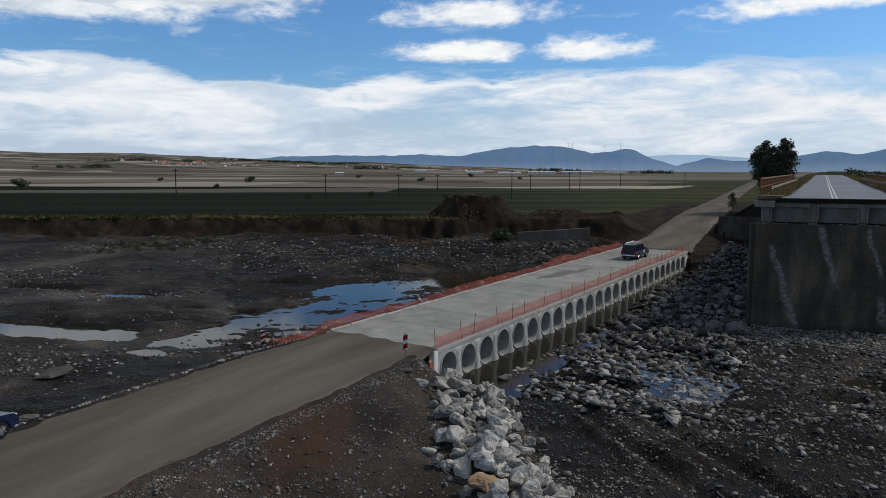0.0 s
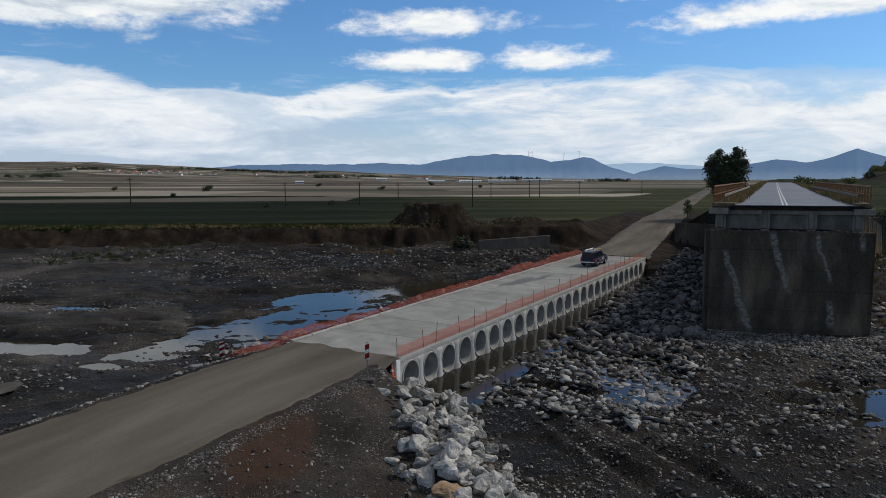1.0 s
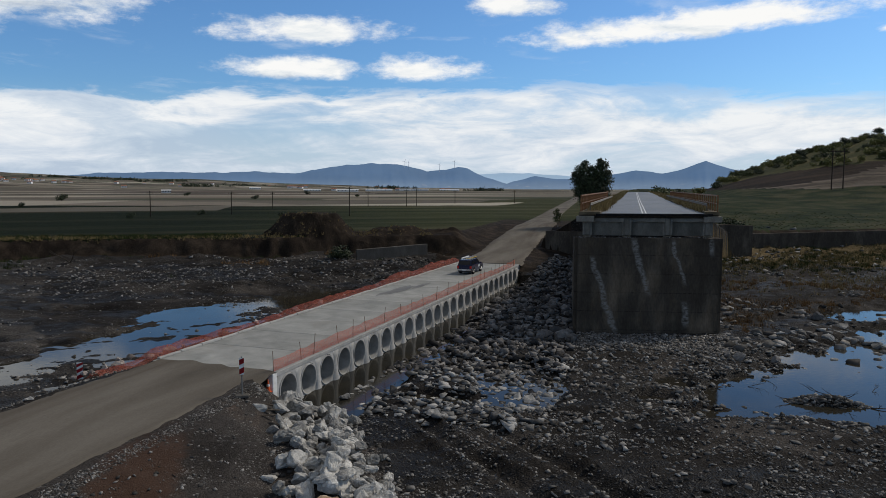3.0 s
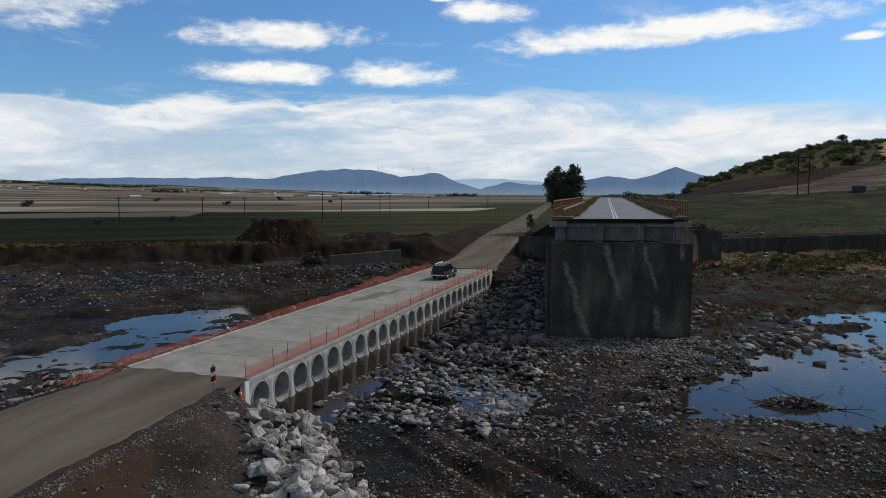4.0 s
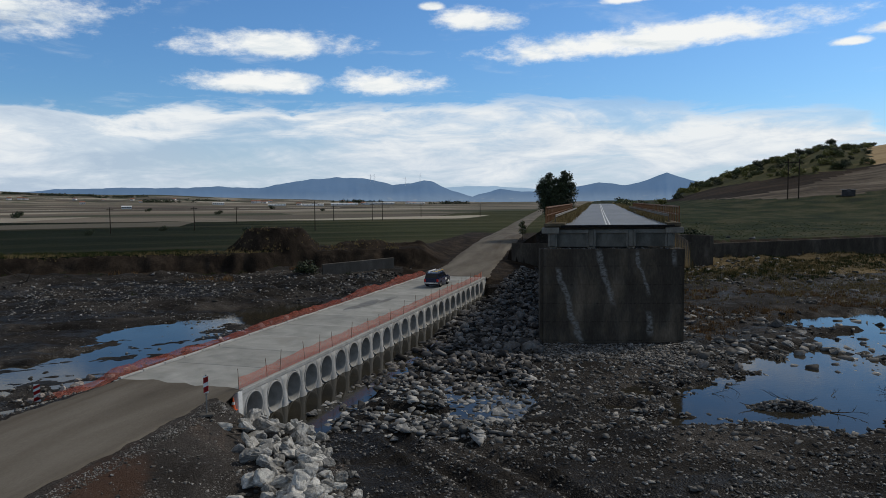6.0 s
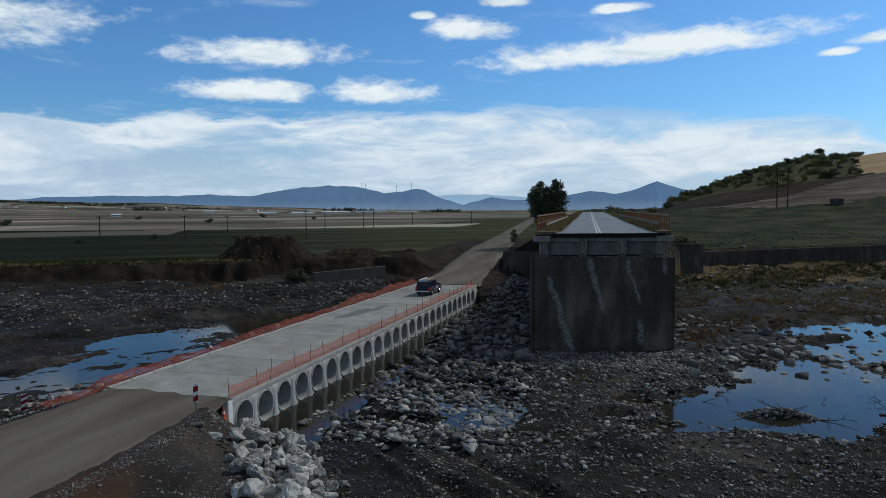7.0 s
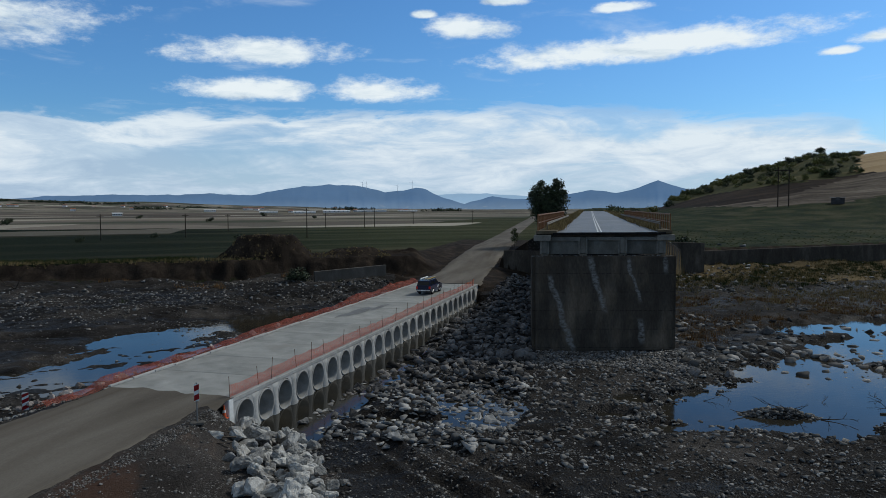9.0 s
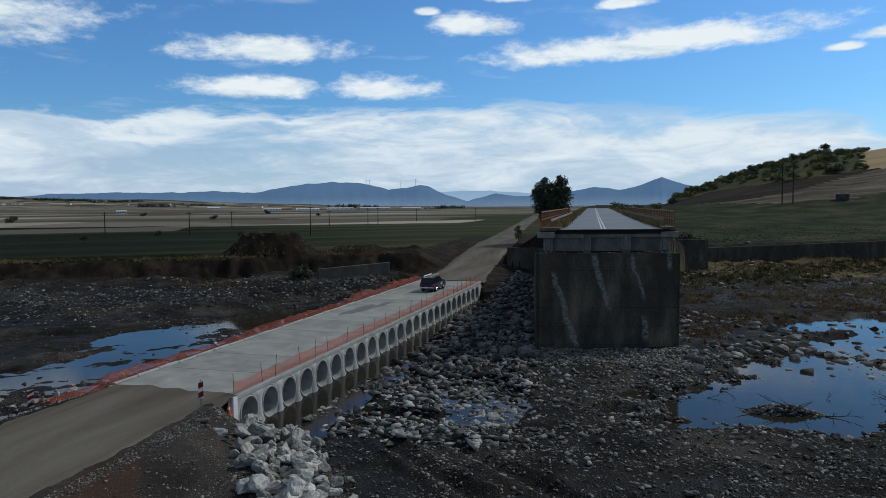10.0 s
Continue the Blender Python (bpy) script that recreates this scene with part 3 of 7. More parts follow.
    z = np.where(hem, np.minimum(z, -2.34 + 0.2 * fbm(x, y, 0.9, 65)), z)
    return z


def stretch(lo, hi, fine, ends, growth=1.07, cap=(0.0, 0.0, 1e9)):
    """Even steps from lo to hi, then growing ones out to the ends; between the first two of cap they stay under its third."""
    out = []
    for start, end, way_ in ((lo, ends[0], -1), (hi, ends[1], 1)):
        row, s, v = [], fine, start
        while v * way_ < end * way_:
            s = s * growth
            v += way_ * (min(s, cap[2]) if cap[0] < v < cap[1] else s)
            if cap[0] < v < cap[1]:
                s = min(s, cap[2])
            row.append(v)
        out.append(row)
    return np.array(out[0][::-1] + list(np.arange(lo, hi + fine / 2, fine)) + out[1])


def sheet(name, xs, ys, zfun, material_of, mats):
    X, Y = np.meshgrid(xs, ys)
    Z = zfun(X, Y)
    nx, ny = len(xs), len(ys)
    me = bpy.data.meshes.new(name)
    idx = np.arange(nx * ny).reshape(ny, nx)
    quads = np.stack([idx[:-1, :-1], idx[:-1, 1:], idx[1:, 1:], idx[1:, :-1]], -1).reshape(-1, 4)
    me.from_pydata(np.stack([X, Y, Z], -1).reshape(-1, 3).tolist(), [], quads.tolist())
    for m in mats:
        me.materials.append(m)
    if material_of:
        cx = (X[:-1, :-1] + X[1:, 1:]) / 2
        cy = (Y[:-1, :-1] + Y[1:, 1:]) / 2
        cz = (Z[:-1, :-1] + Z[1:, 1:]) / 2
        slope = np.maximum(np.abs(Z[1:, 1:] - Z[:-1, :-1]), np.abs(Z[1:, :-1] - Z[:-1, 1:])) / np.hypot(X[1:, 1:] - X[:-1, :-1], Y[1:, 1:] - Y[:-1, :-1])
        me.polygons.foreach_set("material_index", material_of(cx, cy, cz, slope).astype(np.int32).ravel())
    me.polygons.foreach_set("use_smooth", np.ones(len(quads), bool))
    me.update()
    return new(name, me)


def hill_belts(x, y, z):
    """Bearing to the right and rise in degrees, and the rise at which stubble, ploughed earth and scrub begin there."""
    a = np.degrees(np.arctan2(x, y))
    e = np.degrees(np.arctan2(z - EZ, np.hypot(x, y)))
    low = np.interp(a, [4, 10, 13.1, 17.8, 20, 30], [-0.15, 0.02, 0.0, 0.27, 0.66, 1.0])
    mid = np.interp(a, [5, 10.4, 14.2, 16.7, 20, 30], [-0.2, 0.14, 0.8, 1.56, 2.36, 3.2])
    top_ = np.interp(a, [4, 5.4, 6.8, 8.8, 11.2, 14.2, 16, 19.1, 20, 30], [-0.1, 0.06, 0.35, 0.88, 1.27, 1.62, 1.86, 2.28, 2.36, 3.2])
    return a, e, low, mid, top_


def ground_kind(x, y, z, slope):
    q = x * AX + y * AY
    p = x * AY - y * AX
    wob = 1.8 * fbm(p, q * 0, 0.06, 31) + 0.7 * fbm(p, q * 0, 0.4, 33, 3)
    d = q - 114 - wob
    c, rz, w = road_line(y)
    k = np.zeros(x.shape)
    k[(x < -30.5) & (-x > 1.0 * y + 4.0 * fbm(x, y, 0.1, 19, 4))] = 7
    k[(x > 9) & (z < 0.6) & (q + 0.35 * x > 101 + 6 * fbm(x, y, 0.15, 15, 3))] = 6
    k[d > -3.0] = 2
    k[d > 0.9] = 3
    k[(d > 0.9) & (x > 8)] = 5
    heap = (np.hypot(((x + 52.0) * AY - (y - 107.4) * AX) / 8.2, ((x + 52.0) * AX + (y - 107.4) * AY) / 5.8) < 1.05) & (z > 2.9)
    k[heap] = 2
    hu, hv = (x + 52.0) * AY - (y - 107.4) * AX, (x + 52.0) * AX + (y - 107.4) * AY
    k[(hu > 8) & (hu < 33) & (np.abs(hv) < 7 + 2 * fbm(x, y, 0.3, 89, 3))] = 2
    k[(hu > 3) & (hu < 12) & (np.abs(hv) < 5.5 + fbm(x, y, 0.3, 89, 3))] = 2
    # belts up the hill: pasture, grey stubble, ploughed earth, scrub, and ripe stubble past the scrub
    a, e, low, mid, top_ = hill_belts(x, y, z)
    hill = (a > 4.2) & (a < 60) & (y > 215)
    e = e + 0.05 * fbm(x, y, 0.05, 111, 3)
    k[hill & (e > low)] = 8
    k[hill & (e > mid)] = 4
    k[hill & (e > top_)] = 9
    k[hill & (e > top_) & (a > 18.7)] = 10
    k[(np.abs(x - 1.3) < 17) & (y > 95) & (d > -8) & (z > 3.2)] = 5
    k[(y < 42) & (z > -1.75) & (x > -21) & (x < -4)] = 1
    k[(y > 96) & (np.abs(x - c) < w + 6) & (y < 170)] = 2
    return k


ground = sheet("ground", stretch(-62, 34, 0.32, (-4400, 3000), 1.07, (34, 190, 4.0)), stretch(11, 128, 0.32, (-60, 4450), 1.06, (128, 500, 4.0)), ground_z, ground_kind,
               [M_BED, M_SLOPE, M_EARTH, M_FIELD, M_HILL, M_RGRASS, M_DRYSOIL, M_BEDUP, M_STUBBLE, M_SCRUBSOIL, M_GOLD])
tagged(ground, "dark gravel river bed, eroded earth banks and farmland plain", "ground", kind="structure")

water = new("water", bpy.data.meshes.new("water"))
water.data.from_pydata([(-75, 14, WATER_Z), (60, 14, WATER_Z), (60, 110, WATER_Z), (-75, 110, WATER_Z)], [], [(0, 1, 2, 3)])
water.data.materials.append(M_WATER)
tagged(water, "still shallow river water reflecting the blue sky", "water", kind="structure")


# ---- far mountains ----
def ridge(name, dist, profile, depth, mat, rough, seed, label):
    """A mountain range at a distance; profile: bearing to the left in degrees and height over the eye in degrees."""
    prof = sorted(profile)
    bear = np.linspace(prof[0][0], prof[-1][0], 420)
    top = np.interp(bear, [a for a, _ in prof], [b for _, b in prof])
    top = top + rough * fbm(bear, bear * 0, 0.9, seed, 5) * np.clip(top * 1.2, 0.05, 1)
    verts, faces, k = [], [], 9
    for i, (b, t_) in enumerate(zip(bear, top)):
        for j in range(k):
            f = j / (k - 1)
            rr = dist - depth * (1 - f)
            rr = rr + 60 * float(fbm(np.array(b), np.array(f), 1.4, seed + 3, 4)) * (1 - f)
            zt = math.tan(radians(float(t_))) * dist
            z = -30 + (EZ + zt + 30) * (f ** 0.8) * (1 + 0.16 * float(fbm(np.array(b * 1.3), np.array(f * 2), 1.1, seed + 5, 4)) * (1 - f))
            verts.append((-math.sin(radians(b)) * rr, math.cos(radians(b)) * rr, z))
    for i in range(len(bear) - 1):
        for j in range(k - 1):
            a = i * k + j
            faces.append((a, a + k, a + k + 1, a + 1))
    me = bpy.data.meshes.new(name)
    me.from_pydata(verts, [], faces)
    me.polygons.foreach_set("use_smooth", np.ones(len(faces), bool))
    me.materials.append(mat)
    return tagged(new(name, me), label, "mountains", kind="structure")


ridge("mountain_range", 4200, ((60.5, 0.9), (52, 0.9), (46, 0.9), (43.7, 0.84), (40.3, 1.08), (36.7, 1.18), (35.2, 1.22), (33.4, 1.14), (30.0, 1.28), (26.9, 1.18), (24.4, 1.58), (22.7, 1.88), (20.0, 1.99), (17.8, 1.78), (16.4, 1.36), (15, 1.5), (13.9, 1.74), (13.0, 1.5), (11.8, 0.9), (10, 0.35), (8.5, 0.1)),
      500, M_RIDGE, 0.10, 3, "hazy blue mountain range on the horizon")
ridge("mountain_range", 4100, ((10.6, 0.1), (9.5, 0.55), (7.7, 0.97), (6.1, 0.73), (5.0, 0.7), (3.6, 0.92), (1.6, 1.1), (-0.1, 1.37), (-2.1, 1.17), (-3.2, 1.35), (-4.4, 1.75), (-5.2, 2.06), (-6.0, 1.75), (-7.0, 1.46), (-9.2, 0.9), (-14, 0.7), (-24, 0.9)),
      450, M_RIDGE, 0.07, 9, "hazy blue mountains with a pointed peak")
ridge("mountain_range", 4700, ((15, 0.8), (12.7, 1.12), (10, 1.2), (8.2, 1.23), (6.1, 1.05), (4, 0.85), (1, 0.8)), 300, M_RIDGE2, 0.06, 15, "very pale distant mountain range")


# ---- mesh helpers ----
def part(name, bm, material, parent=None, label=""):
    """Links a bmesh as one mesh object, under a thing where one is given."""
    me = bpy.data.meshes.new(name)
    bm.normal_update()
    bm.to_mesh(me)
    bm.free()
    for m in (material if isinstance(material, (list, tuple)) else [material]):
        me.materials.append(m)
    ob = new(name, me)
    if parent:
        ob.parent = parent
    if label:
        tagged(ob, label)
    return ob


def again(ob, m, parent):
    """Another object on the same mesh."""
    o = new(ob.name.split(".")[0], ob.data)
    o.parent = parent
    o.matrix_basis = m
    return o


def box(bm, lo, hi, bevel=0.0, m=None):
    ret = bmesh.ops.create_cube(bm, size=1.0)
    vs = ret["verts"]
    s = [b - a for a, b in zip(lo, hi)]
    c = [(a + b) / 2 for a, b in zip(lo, hi)]
    for v in vs:
        v.co = Vector((v.co.x * s[0] + c[0], v.co.y * s[1] + c[1], v.co.z * s[2] + c[2]))
    if bevel:
        es = list({e for v in vs for e in v.link_edges})
        out = bmesh.ops.bevel(bm, geom=es, offset=bevel, segments=1, affect="EDGES")
        vs = list({v for f in out["faces"] for v in f.verts} | {v for v in vs if v.is_valid})
    if m is not None:
        bmesh.ops.transform(bm, matrix=m, verts=vs)
    return vs


def tube(bm, a, b, r, seg=8, r2=None, caps=True):
    a, b = Vector(a), Vector(b)
    d = b - a
    mat = Matrix.Translation((a + b) / 2) @ d.to_track_quat("Z", "Y").to_matrix().to_4x4()
    ret = bmesh.ops.create_cone(bm, cap_ends=caps, segments=seg, radius1=r, radius2=r if r2 is None else r2, depth=d.length, matrix=mat)
    return ret["verts"]


def anchor(name, m, label, category, group="", kind=""):
    ob = new(name)
    ob.empty_display_size = 0.3
    ob.matrix_basis = m
    return tagged(ob, label, category, group, kind)


# ---- diversion road ----
def strip(name, ys, cross, mat, lift):
    verts, faces = [], []
    k = len(cross)
    for y in ys:
        c, rz, w = (float(v) for v in road_line(np.array(float(y))))
        for u in cross:
            x = c + u * (w + 0.42 * float(fbm(np.array(y), np.array(u * 9.0), 0.9, 71, 4)) * (abs(u) > 0.9))
            lap = float(sstep(np.array(float(y)), 33.8, 35.2) * sstep(np.array(float(y)), 60.0, 50.0))
            dz = -0.13 * max(0, abs(u) - 0.93) / 0.07 + 0.05 * (1 - u * u) + 0.03 * float(fbm(np.array(x), np.array(y), 0.3, 73, 3)) 
            dz = dz * (1 - lap) + 0.014 * lap
            far_end = 0.3 - 0.35 * u + 0.5 * float(fbm(np.array(u * 3.0), np.array(3.0), 1.3, 75, 4)) if y > 35.9 and y < 60 else 0.0
            verts.append((x + 0.25 * lap, y + far_end, rz + lift + dz))
    for i in range(len(ys) - 1):
        for j in range(k - 1):
            a = i * k + j
            faces.append((a, a + 1, a + k + 1, a + k))
    me = bpy.data.meshes.new(name)
    me.from_pydata(verts, [], faces)
    me.polygons.foreach_set("use_smooth", np.ones(len(faces), bool))
    me.materials.append(mat)
    return new(name, me)


CROSS_FINE = [-1.07, -1.0, -0.93] + [i / 12 for i in range(-11, 12)] + [0.93, 1.0, 1.07]
CROSS = [-1.07, -1.0, -0.93, -0.7, -0.45, -0.2, 0, 0.2, 0.45, 0.7, 0.93, 1.0, 1.07]
tagged(strip("road", np.arange(2, 36.4, 0.5), CROSS_FINE, M_DIRT, 0.0), "packed grey-brown gravel diversion road approaching the causeway", "road", kind="structure")
tagged(strip("road", np.concatenate([np.arange(96.3, 240, 1.0), np.arange(240, 900, 12)]), CROSS, M_DIRT, 0.03), "dusty gravel diversion road climbing to the fields", "road", kind="structure")

# ---- causeway of concrete pipes ----
M_PIPE = surface("pipe_concrete", ((0.25, (0.20, 0.20, 0.19)), (0.5, (0.29, 0.285, 0.27)), (0.75, (0.36, 0.355, 0.34))), 1.5, 0.85, 0.25, 24.0, 0.25, dist=0.01, per_object=0.08)
CAUSE = Matrix(((DV.x, DU.x, 0, DECK0.x), (DV.y, DU.y, 0, DECK0.y), (0, 0, 1, 0), (0, 0, 0, 1)))     # x across upstream, y along, z up
causeway = anchor("causeway", CAUSE, "pale concrete causeway carried on a row of large round concrete pipes", "causeway", kind="structure")
BAY, NBAY, PR = 2.37, 25, 0.88
S0 = 1.42 - BAY / 2
PZ = -1.30
LOW = -2.75


def slab(length, seed):
    bm = bmesh.new()
    box(bm, (0.0, 0.012, -0.26), (DECK_W, length - 0.012, 0.0), 0.02)
    return bm


edges = [0.0, 5.2, 10.1, 15.3, 20.0, 25.4, 30.2, 35.6, 40.4, 45.3, 50.6, 55.8, DECK_L]
for i in range(len(edges) - 1):
    o = part("slab", slab(edges[i + 1] - edges[i], i), M_CONC, causeway)
    o.matrix_basis = pose(0, edges[i], 0.004 * (i % 3))
bm = bmesh.new()
for i in range(30):
    y0 = 0.4 + i * 2.02
    box(bm, (DECK_W - 0.24, y0, 0.002), (DECK_W - 0.02, y0 + 1.96, 0.12 + 0.02 * (i % 3)), 0.02)
part("kerb", bm, M_HEAD, causeway, "low broken concrete kerb")


def bay_face():
    """One bay of the head wall with its round opening, and the rough lip that is cast round the pipe."""
    bm = bmesh.new()
    n, t = 36, 0.30
    hole, hole_b, rim, rim_b = [], [], [], []
    for i in range(n):
        a = 2 * math.pi * i / n
        c, s = math.cos(a), math.sin(a)
        hole.append(bm.verts.new((0, (PR + 0.10) * c, PZ + (PR + 0.10) * s)))
        hole_b.append(bm.verts.new((t, (PR + 0.10) * c, PZ + (PR + 0.10) * s)))
        k = min((BAY / 2) / max(abs(c), 1e-6), ((-0.262 - PZ) if s > 0 else (PZ - LOW)) / max(abs(s), 1e-6))
        rim.append(bm.verts.new((0, k * c, PZ + k * s)))
        rim_b.append(bm.verts.new((t, k * c, PZ + k * s)))
    for i in range(n):
        j = (i + 1) % n
        bm.faces.new((hole[i], rim[i], rim[j], hole[j]))
        bm.faces.new((hole[i], hole[j], hole_b[j], hole_b[i]))
        bm.faces.new((hole_b[i], hole_b[j], rim_b[j], rim_b[i]))
        bm.faces.new((rim[i], rim_b[i], rim_b[j], rim[j]))
    bmesh.ops.recalc_face_normals(bm, faces=bm.faces)
    return bm


def pier_foot(seed):
    """The lump of concrete between two pipes, spreading towards its foot."""
    rnd = random.Random(seed)
    bm = bmesh.new()
    levels = [(-0.30, 0.52, 0.03), (-0.62, 0.36, 0.05), (-1.2, 0.24, 0.07), (-1.75, 0.30, 0.12), (-2.2, 0.44, 0.22), (-2.75, 0.6, 0.34)]
    rings = []
    for z, w, d in levels:
        w *= rnd.uniform(0.88, 1.1)
        d *= rnd.uniform(0.7, 1.25)
        rings.append([bm.verts.new((x, y, z)) for x, y in ((0.05, -w), (-d * 0.7, -w * 0.7), (-d, 0.0), (-d * 0.7, w * 0.7), (0.05, w))])
    for a, b in zip(rings, rings[1:]):
        for i in range(4):
            bm.faces.new((a[i], a[i + 1], b[i + 1], b[i]))
    bm.faces.new(rings[0])
    bmesh.ops.recalc_face_normals(bm, faces=bm.faces)
    for f in bm.faces:
        f.smooth = True
    return bm


def pipe_mesh():
    bm = bmesh.new()
    n = 36
    prof = [(-0.05, PR), (-0.05, PR + 0.085), (0.03, PR + 0.105), (0.25, PR + 0.095), (DECK_W - 0.25, PR + 0.095), (DECK_W + 0.04, PR + 0.10), (DECK_W + 0.05, PR), (DECK_W, PR - 0.02), (6.0, PR - 0.02), (3.0, PR - 0.02), (0.10, PR - 0.02), (0.06, PR)]
    rings = [[bm.verts.new((x, r * math.cos(2 * math.pi * i / n), PZ + r * math.sin(2 * math.pi * i / n))) for i in range(n)] for x, r in prof]
    for a, b in zip(rings, rings[1:] + rings[:1]):
        for i in range(n):
            bm.faces.new((a[i], a[(i + 1) % n], b[(i + 1) % n], b[i]))
    bmesh.ops.recalc_face_normals(bm, faces=bm.faces)
    for f in bm.faces:
        f.smooth = True
    return bm


face = part("headwall_bay", bay_face(), M_HEAD, causeway)
pipe = part("pipe", pipe_mesh(), M_PIPE, causeway, "large round concrete drain pipe")
feet = [part("buttress", pier_foot(s), M_HEAD, causeway) for s in range(5)]
rnd = random.Random(4)
for i in range(NBAY):
    y = S0 + BAY * (i + 0.5)
    dz = rnd.uniform(-0.04, 0.04)
    if i == 0:
        face.matrix_basis, pipe.matrix_basis = pose(0, y, 0), pose(0, y, dz)
    else:
        again(face, pose(0, y, 0), causeway)
        again(pipe, pose(0, y + rnd.uniform(-0.03, 0.03), dz), causeway)
    again(face, pose(DECK_W, y, 0, 0, 0, 180), causeway)
    if i < 5:
        feet[i].matrix_basis = pose(0, y + BAY / 2, 0)
    else:
        again(feet[rnd.randrange(5)], pose(0, y + BAY / 2, 0), causeway)
bm = bmesh.new()
box(bm, (-0.04, 0.0, -0.262), (0.30, DECK_L, -0.02), 0.02)
part("edge_beam", bm, M_HEAD, causeway)
bm = bmesh.new()
box(bm, (-0.05, -0.25, -2.6), (0.32, S0 - 0.01, -0.02), 0.04)
part("end_wall", bm, surface("white_end_wall", ((0.3, (0.55, 0.55, 0.53)), (0.7, (0.72, 0.72, 0.70))), 2.0, 0.8, 0.2, 30, 0.2), causeway, "white end of the head wall")
bm = bmesh.new()
box(bm, (0.0, S0 + BAY * NBAY + 0.005, -2.6), (0.32, DECK_L + 0.3, -0.03), 0.03)
box(bm, (-0.02, DECK_L + 0.3, -2.2), (0.3, DECK_L + 3.2, -0.05), 0.03, pose(0.0, DECK_L + 0.3, 0, 0, 0, -28) @ pose(0, -DECK_L - 0.3, 0))
part("wing_wall", bm, M_HEAD, causeway, "pale concrete wing wall")

# ---- broken bridge: pier, girders, deck ----
M_PIER = surface("weathered_dark_concrete", ((0.25, (0.036, 0.030, 0.024)), (0.5, (0.068, 0.058, 0.047)), (0.75, (0.140, 0.121, 0.099))), 0.5, 0.9, 0.5, 7.0, 0.45, dist=0.03, squash=(1, 1, 0.35))


def lime_runs(mat, runs):
    """Pale lime that ran down the face of the pier, each run from (x, z) to (x, z), and the joints of the boards it was cast in."""
    n = Nodes(mat.node_tree, True)
    bsdf = next(b for b in n.t.nodes if b.type == "BSDF_PRINCIPLED")
    base = bsdf.inputs["Base Color"].links[0].from_socket
    co = n.add("ShaderNodeTexCoord").outputs["Object"]
    x, y, z = n.xyz(co)
    wob = n.math("MULTIPLY", n.math("SUBTRACT", n.noise(co, 0.7, 3.0, 0.5), 0.5), 0.8)
    grain = n.noise(n.vec("MULTIPLY", co, (2.5, 2.5, 5.0)), 1.0, 6.0, 0.7)
    mask = 0.0
    for x0, z0, x1, z1, half in runs:
        off = n.math("SUBTRACT", x, n.math("ADD", n.math("MULTIPLY", n.math("SUBTRACT", z0, z), (x1 - x0) / (z0 - z1)), x0))
        line = n.step(n.math("ABSOLUTE", n.math("ADD", off, wob)), half, half * 0.3)
        line = n.math("MULTIPLY", line, n.math("MULTIPLY", n.step(z, z1 - 0.3, z1 + 0.5), n.step(z, z0 + 0.3, z0 - 0.3)))
        mask = n.math("MAXIMUM", mask, line)
    mask = n.math("MULTIPLY", mask, n.step(grain, 0.34, 0.62))
    boards = n.step(n.math("ABSOLUTE", n.math("SUBTRACT", n.math("FRACT", n.math("MULTIPLY", z, 0.62)), 0.5)), 0.46, 0.49)
    col = n.mix(n.math("MULTIPLY", boards, n.step(grain, 0.4, 0.6)), base, n.vec("SCALE", base, scale=0.5))
    blotch = n.step(n.noise(n.vec("MULTIPLY", co, (0.5, 0.5, 0.22)), 1.0, 6.0, 0.65), 0.46, 0.62)
    col = n.mix(n.math("MULTIPLY", blotch, 0.5), col, n.vec("MULTIPLY", base, (1.5, 1.35, 1.15)))
    n.put(bsdf.inputs["Base Color"], n.mix(n.math("MULTIPLY", mask, 0.75), col, (0.27, 0.265, 0.25)))
    return mat


M_FACE = lime_runs(M_PIER.copy(), ((1.5, 4.6, 3.5, -1.9, 0.34), (4.9, 6.2, 6.3, 1.5, 0.36), (8.2, 6.1, 9.2, 2.4, 0.20), (9.2, 0.8, 9.5, -1.2, 0.36), (11.3, 6.2, 11.5, 4.9, 0.3)))
M_GIRDER = surface("girder_concrete", ((0.25, (0.085, 0.080, 0.068)), (0.5, (0.145, 0.137, 0.118)), (0.75, (0.23, 0.218, 0.19))), 0.8, 0.9, 0.35, 14.0, 0.35, dist=0.02, squash=(1, 1, 0.5))
M_RUST = surface("orange_brown_painted_steel", ((0.25, (0.11, 0.048, 0.020)), (0.5, (0.20, 0.085, 0.03)), (0.75, (0.32, 0.15, 0.055))), 2.5, 0.6, 0.2, 30.0, 0.4, metal=0.0, dist=0.005)
M_GALV = surface("weathered_guard_rail", ((0.3, (0.11, 0.09, 0.065)), (0.7, (0.20, 0.165, 0.12))), 2.0, 0.7, 0.15, 30.0, 0.3, metal=0.0, dist=0.004)
M_PAINT = surface("white_road_paint", ((0.3, (0.5, 0.5, 0.49)), (0.7, (0.75, 0.75, 0.73))), 3.0, 0.7, 0.1, 25, 0.35)
M_VERGE = surface("dirty_walkway", ((0.25, (0.07, 0.055, 0.038)), (0.5, (0.13, 0.105, 0.07)), (0.75, (0.20, 0.17, 0.12))), 0.8, 0.95, 0.4, 9.0, 0.4, dist=0.03)
bridge = anchor("broken_bridge", pose(0, 0, 0), "end of a collapsed road bridge on a dark weathered concrete pier", "bridge")
PSK = math.degrees(math.atan2(2.06, 12.15))
PIER = pose(-4.80, 61.0, 0, 0, 0, PSK)
bm = bmesh.new()
vs = box(bm, (0, 0, -2.6), (12.35, 1.9, 6.30))
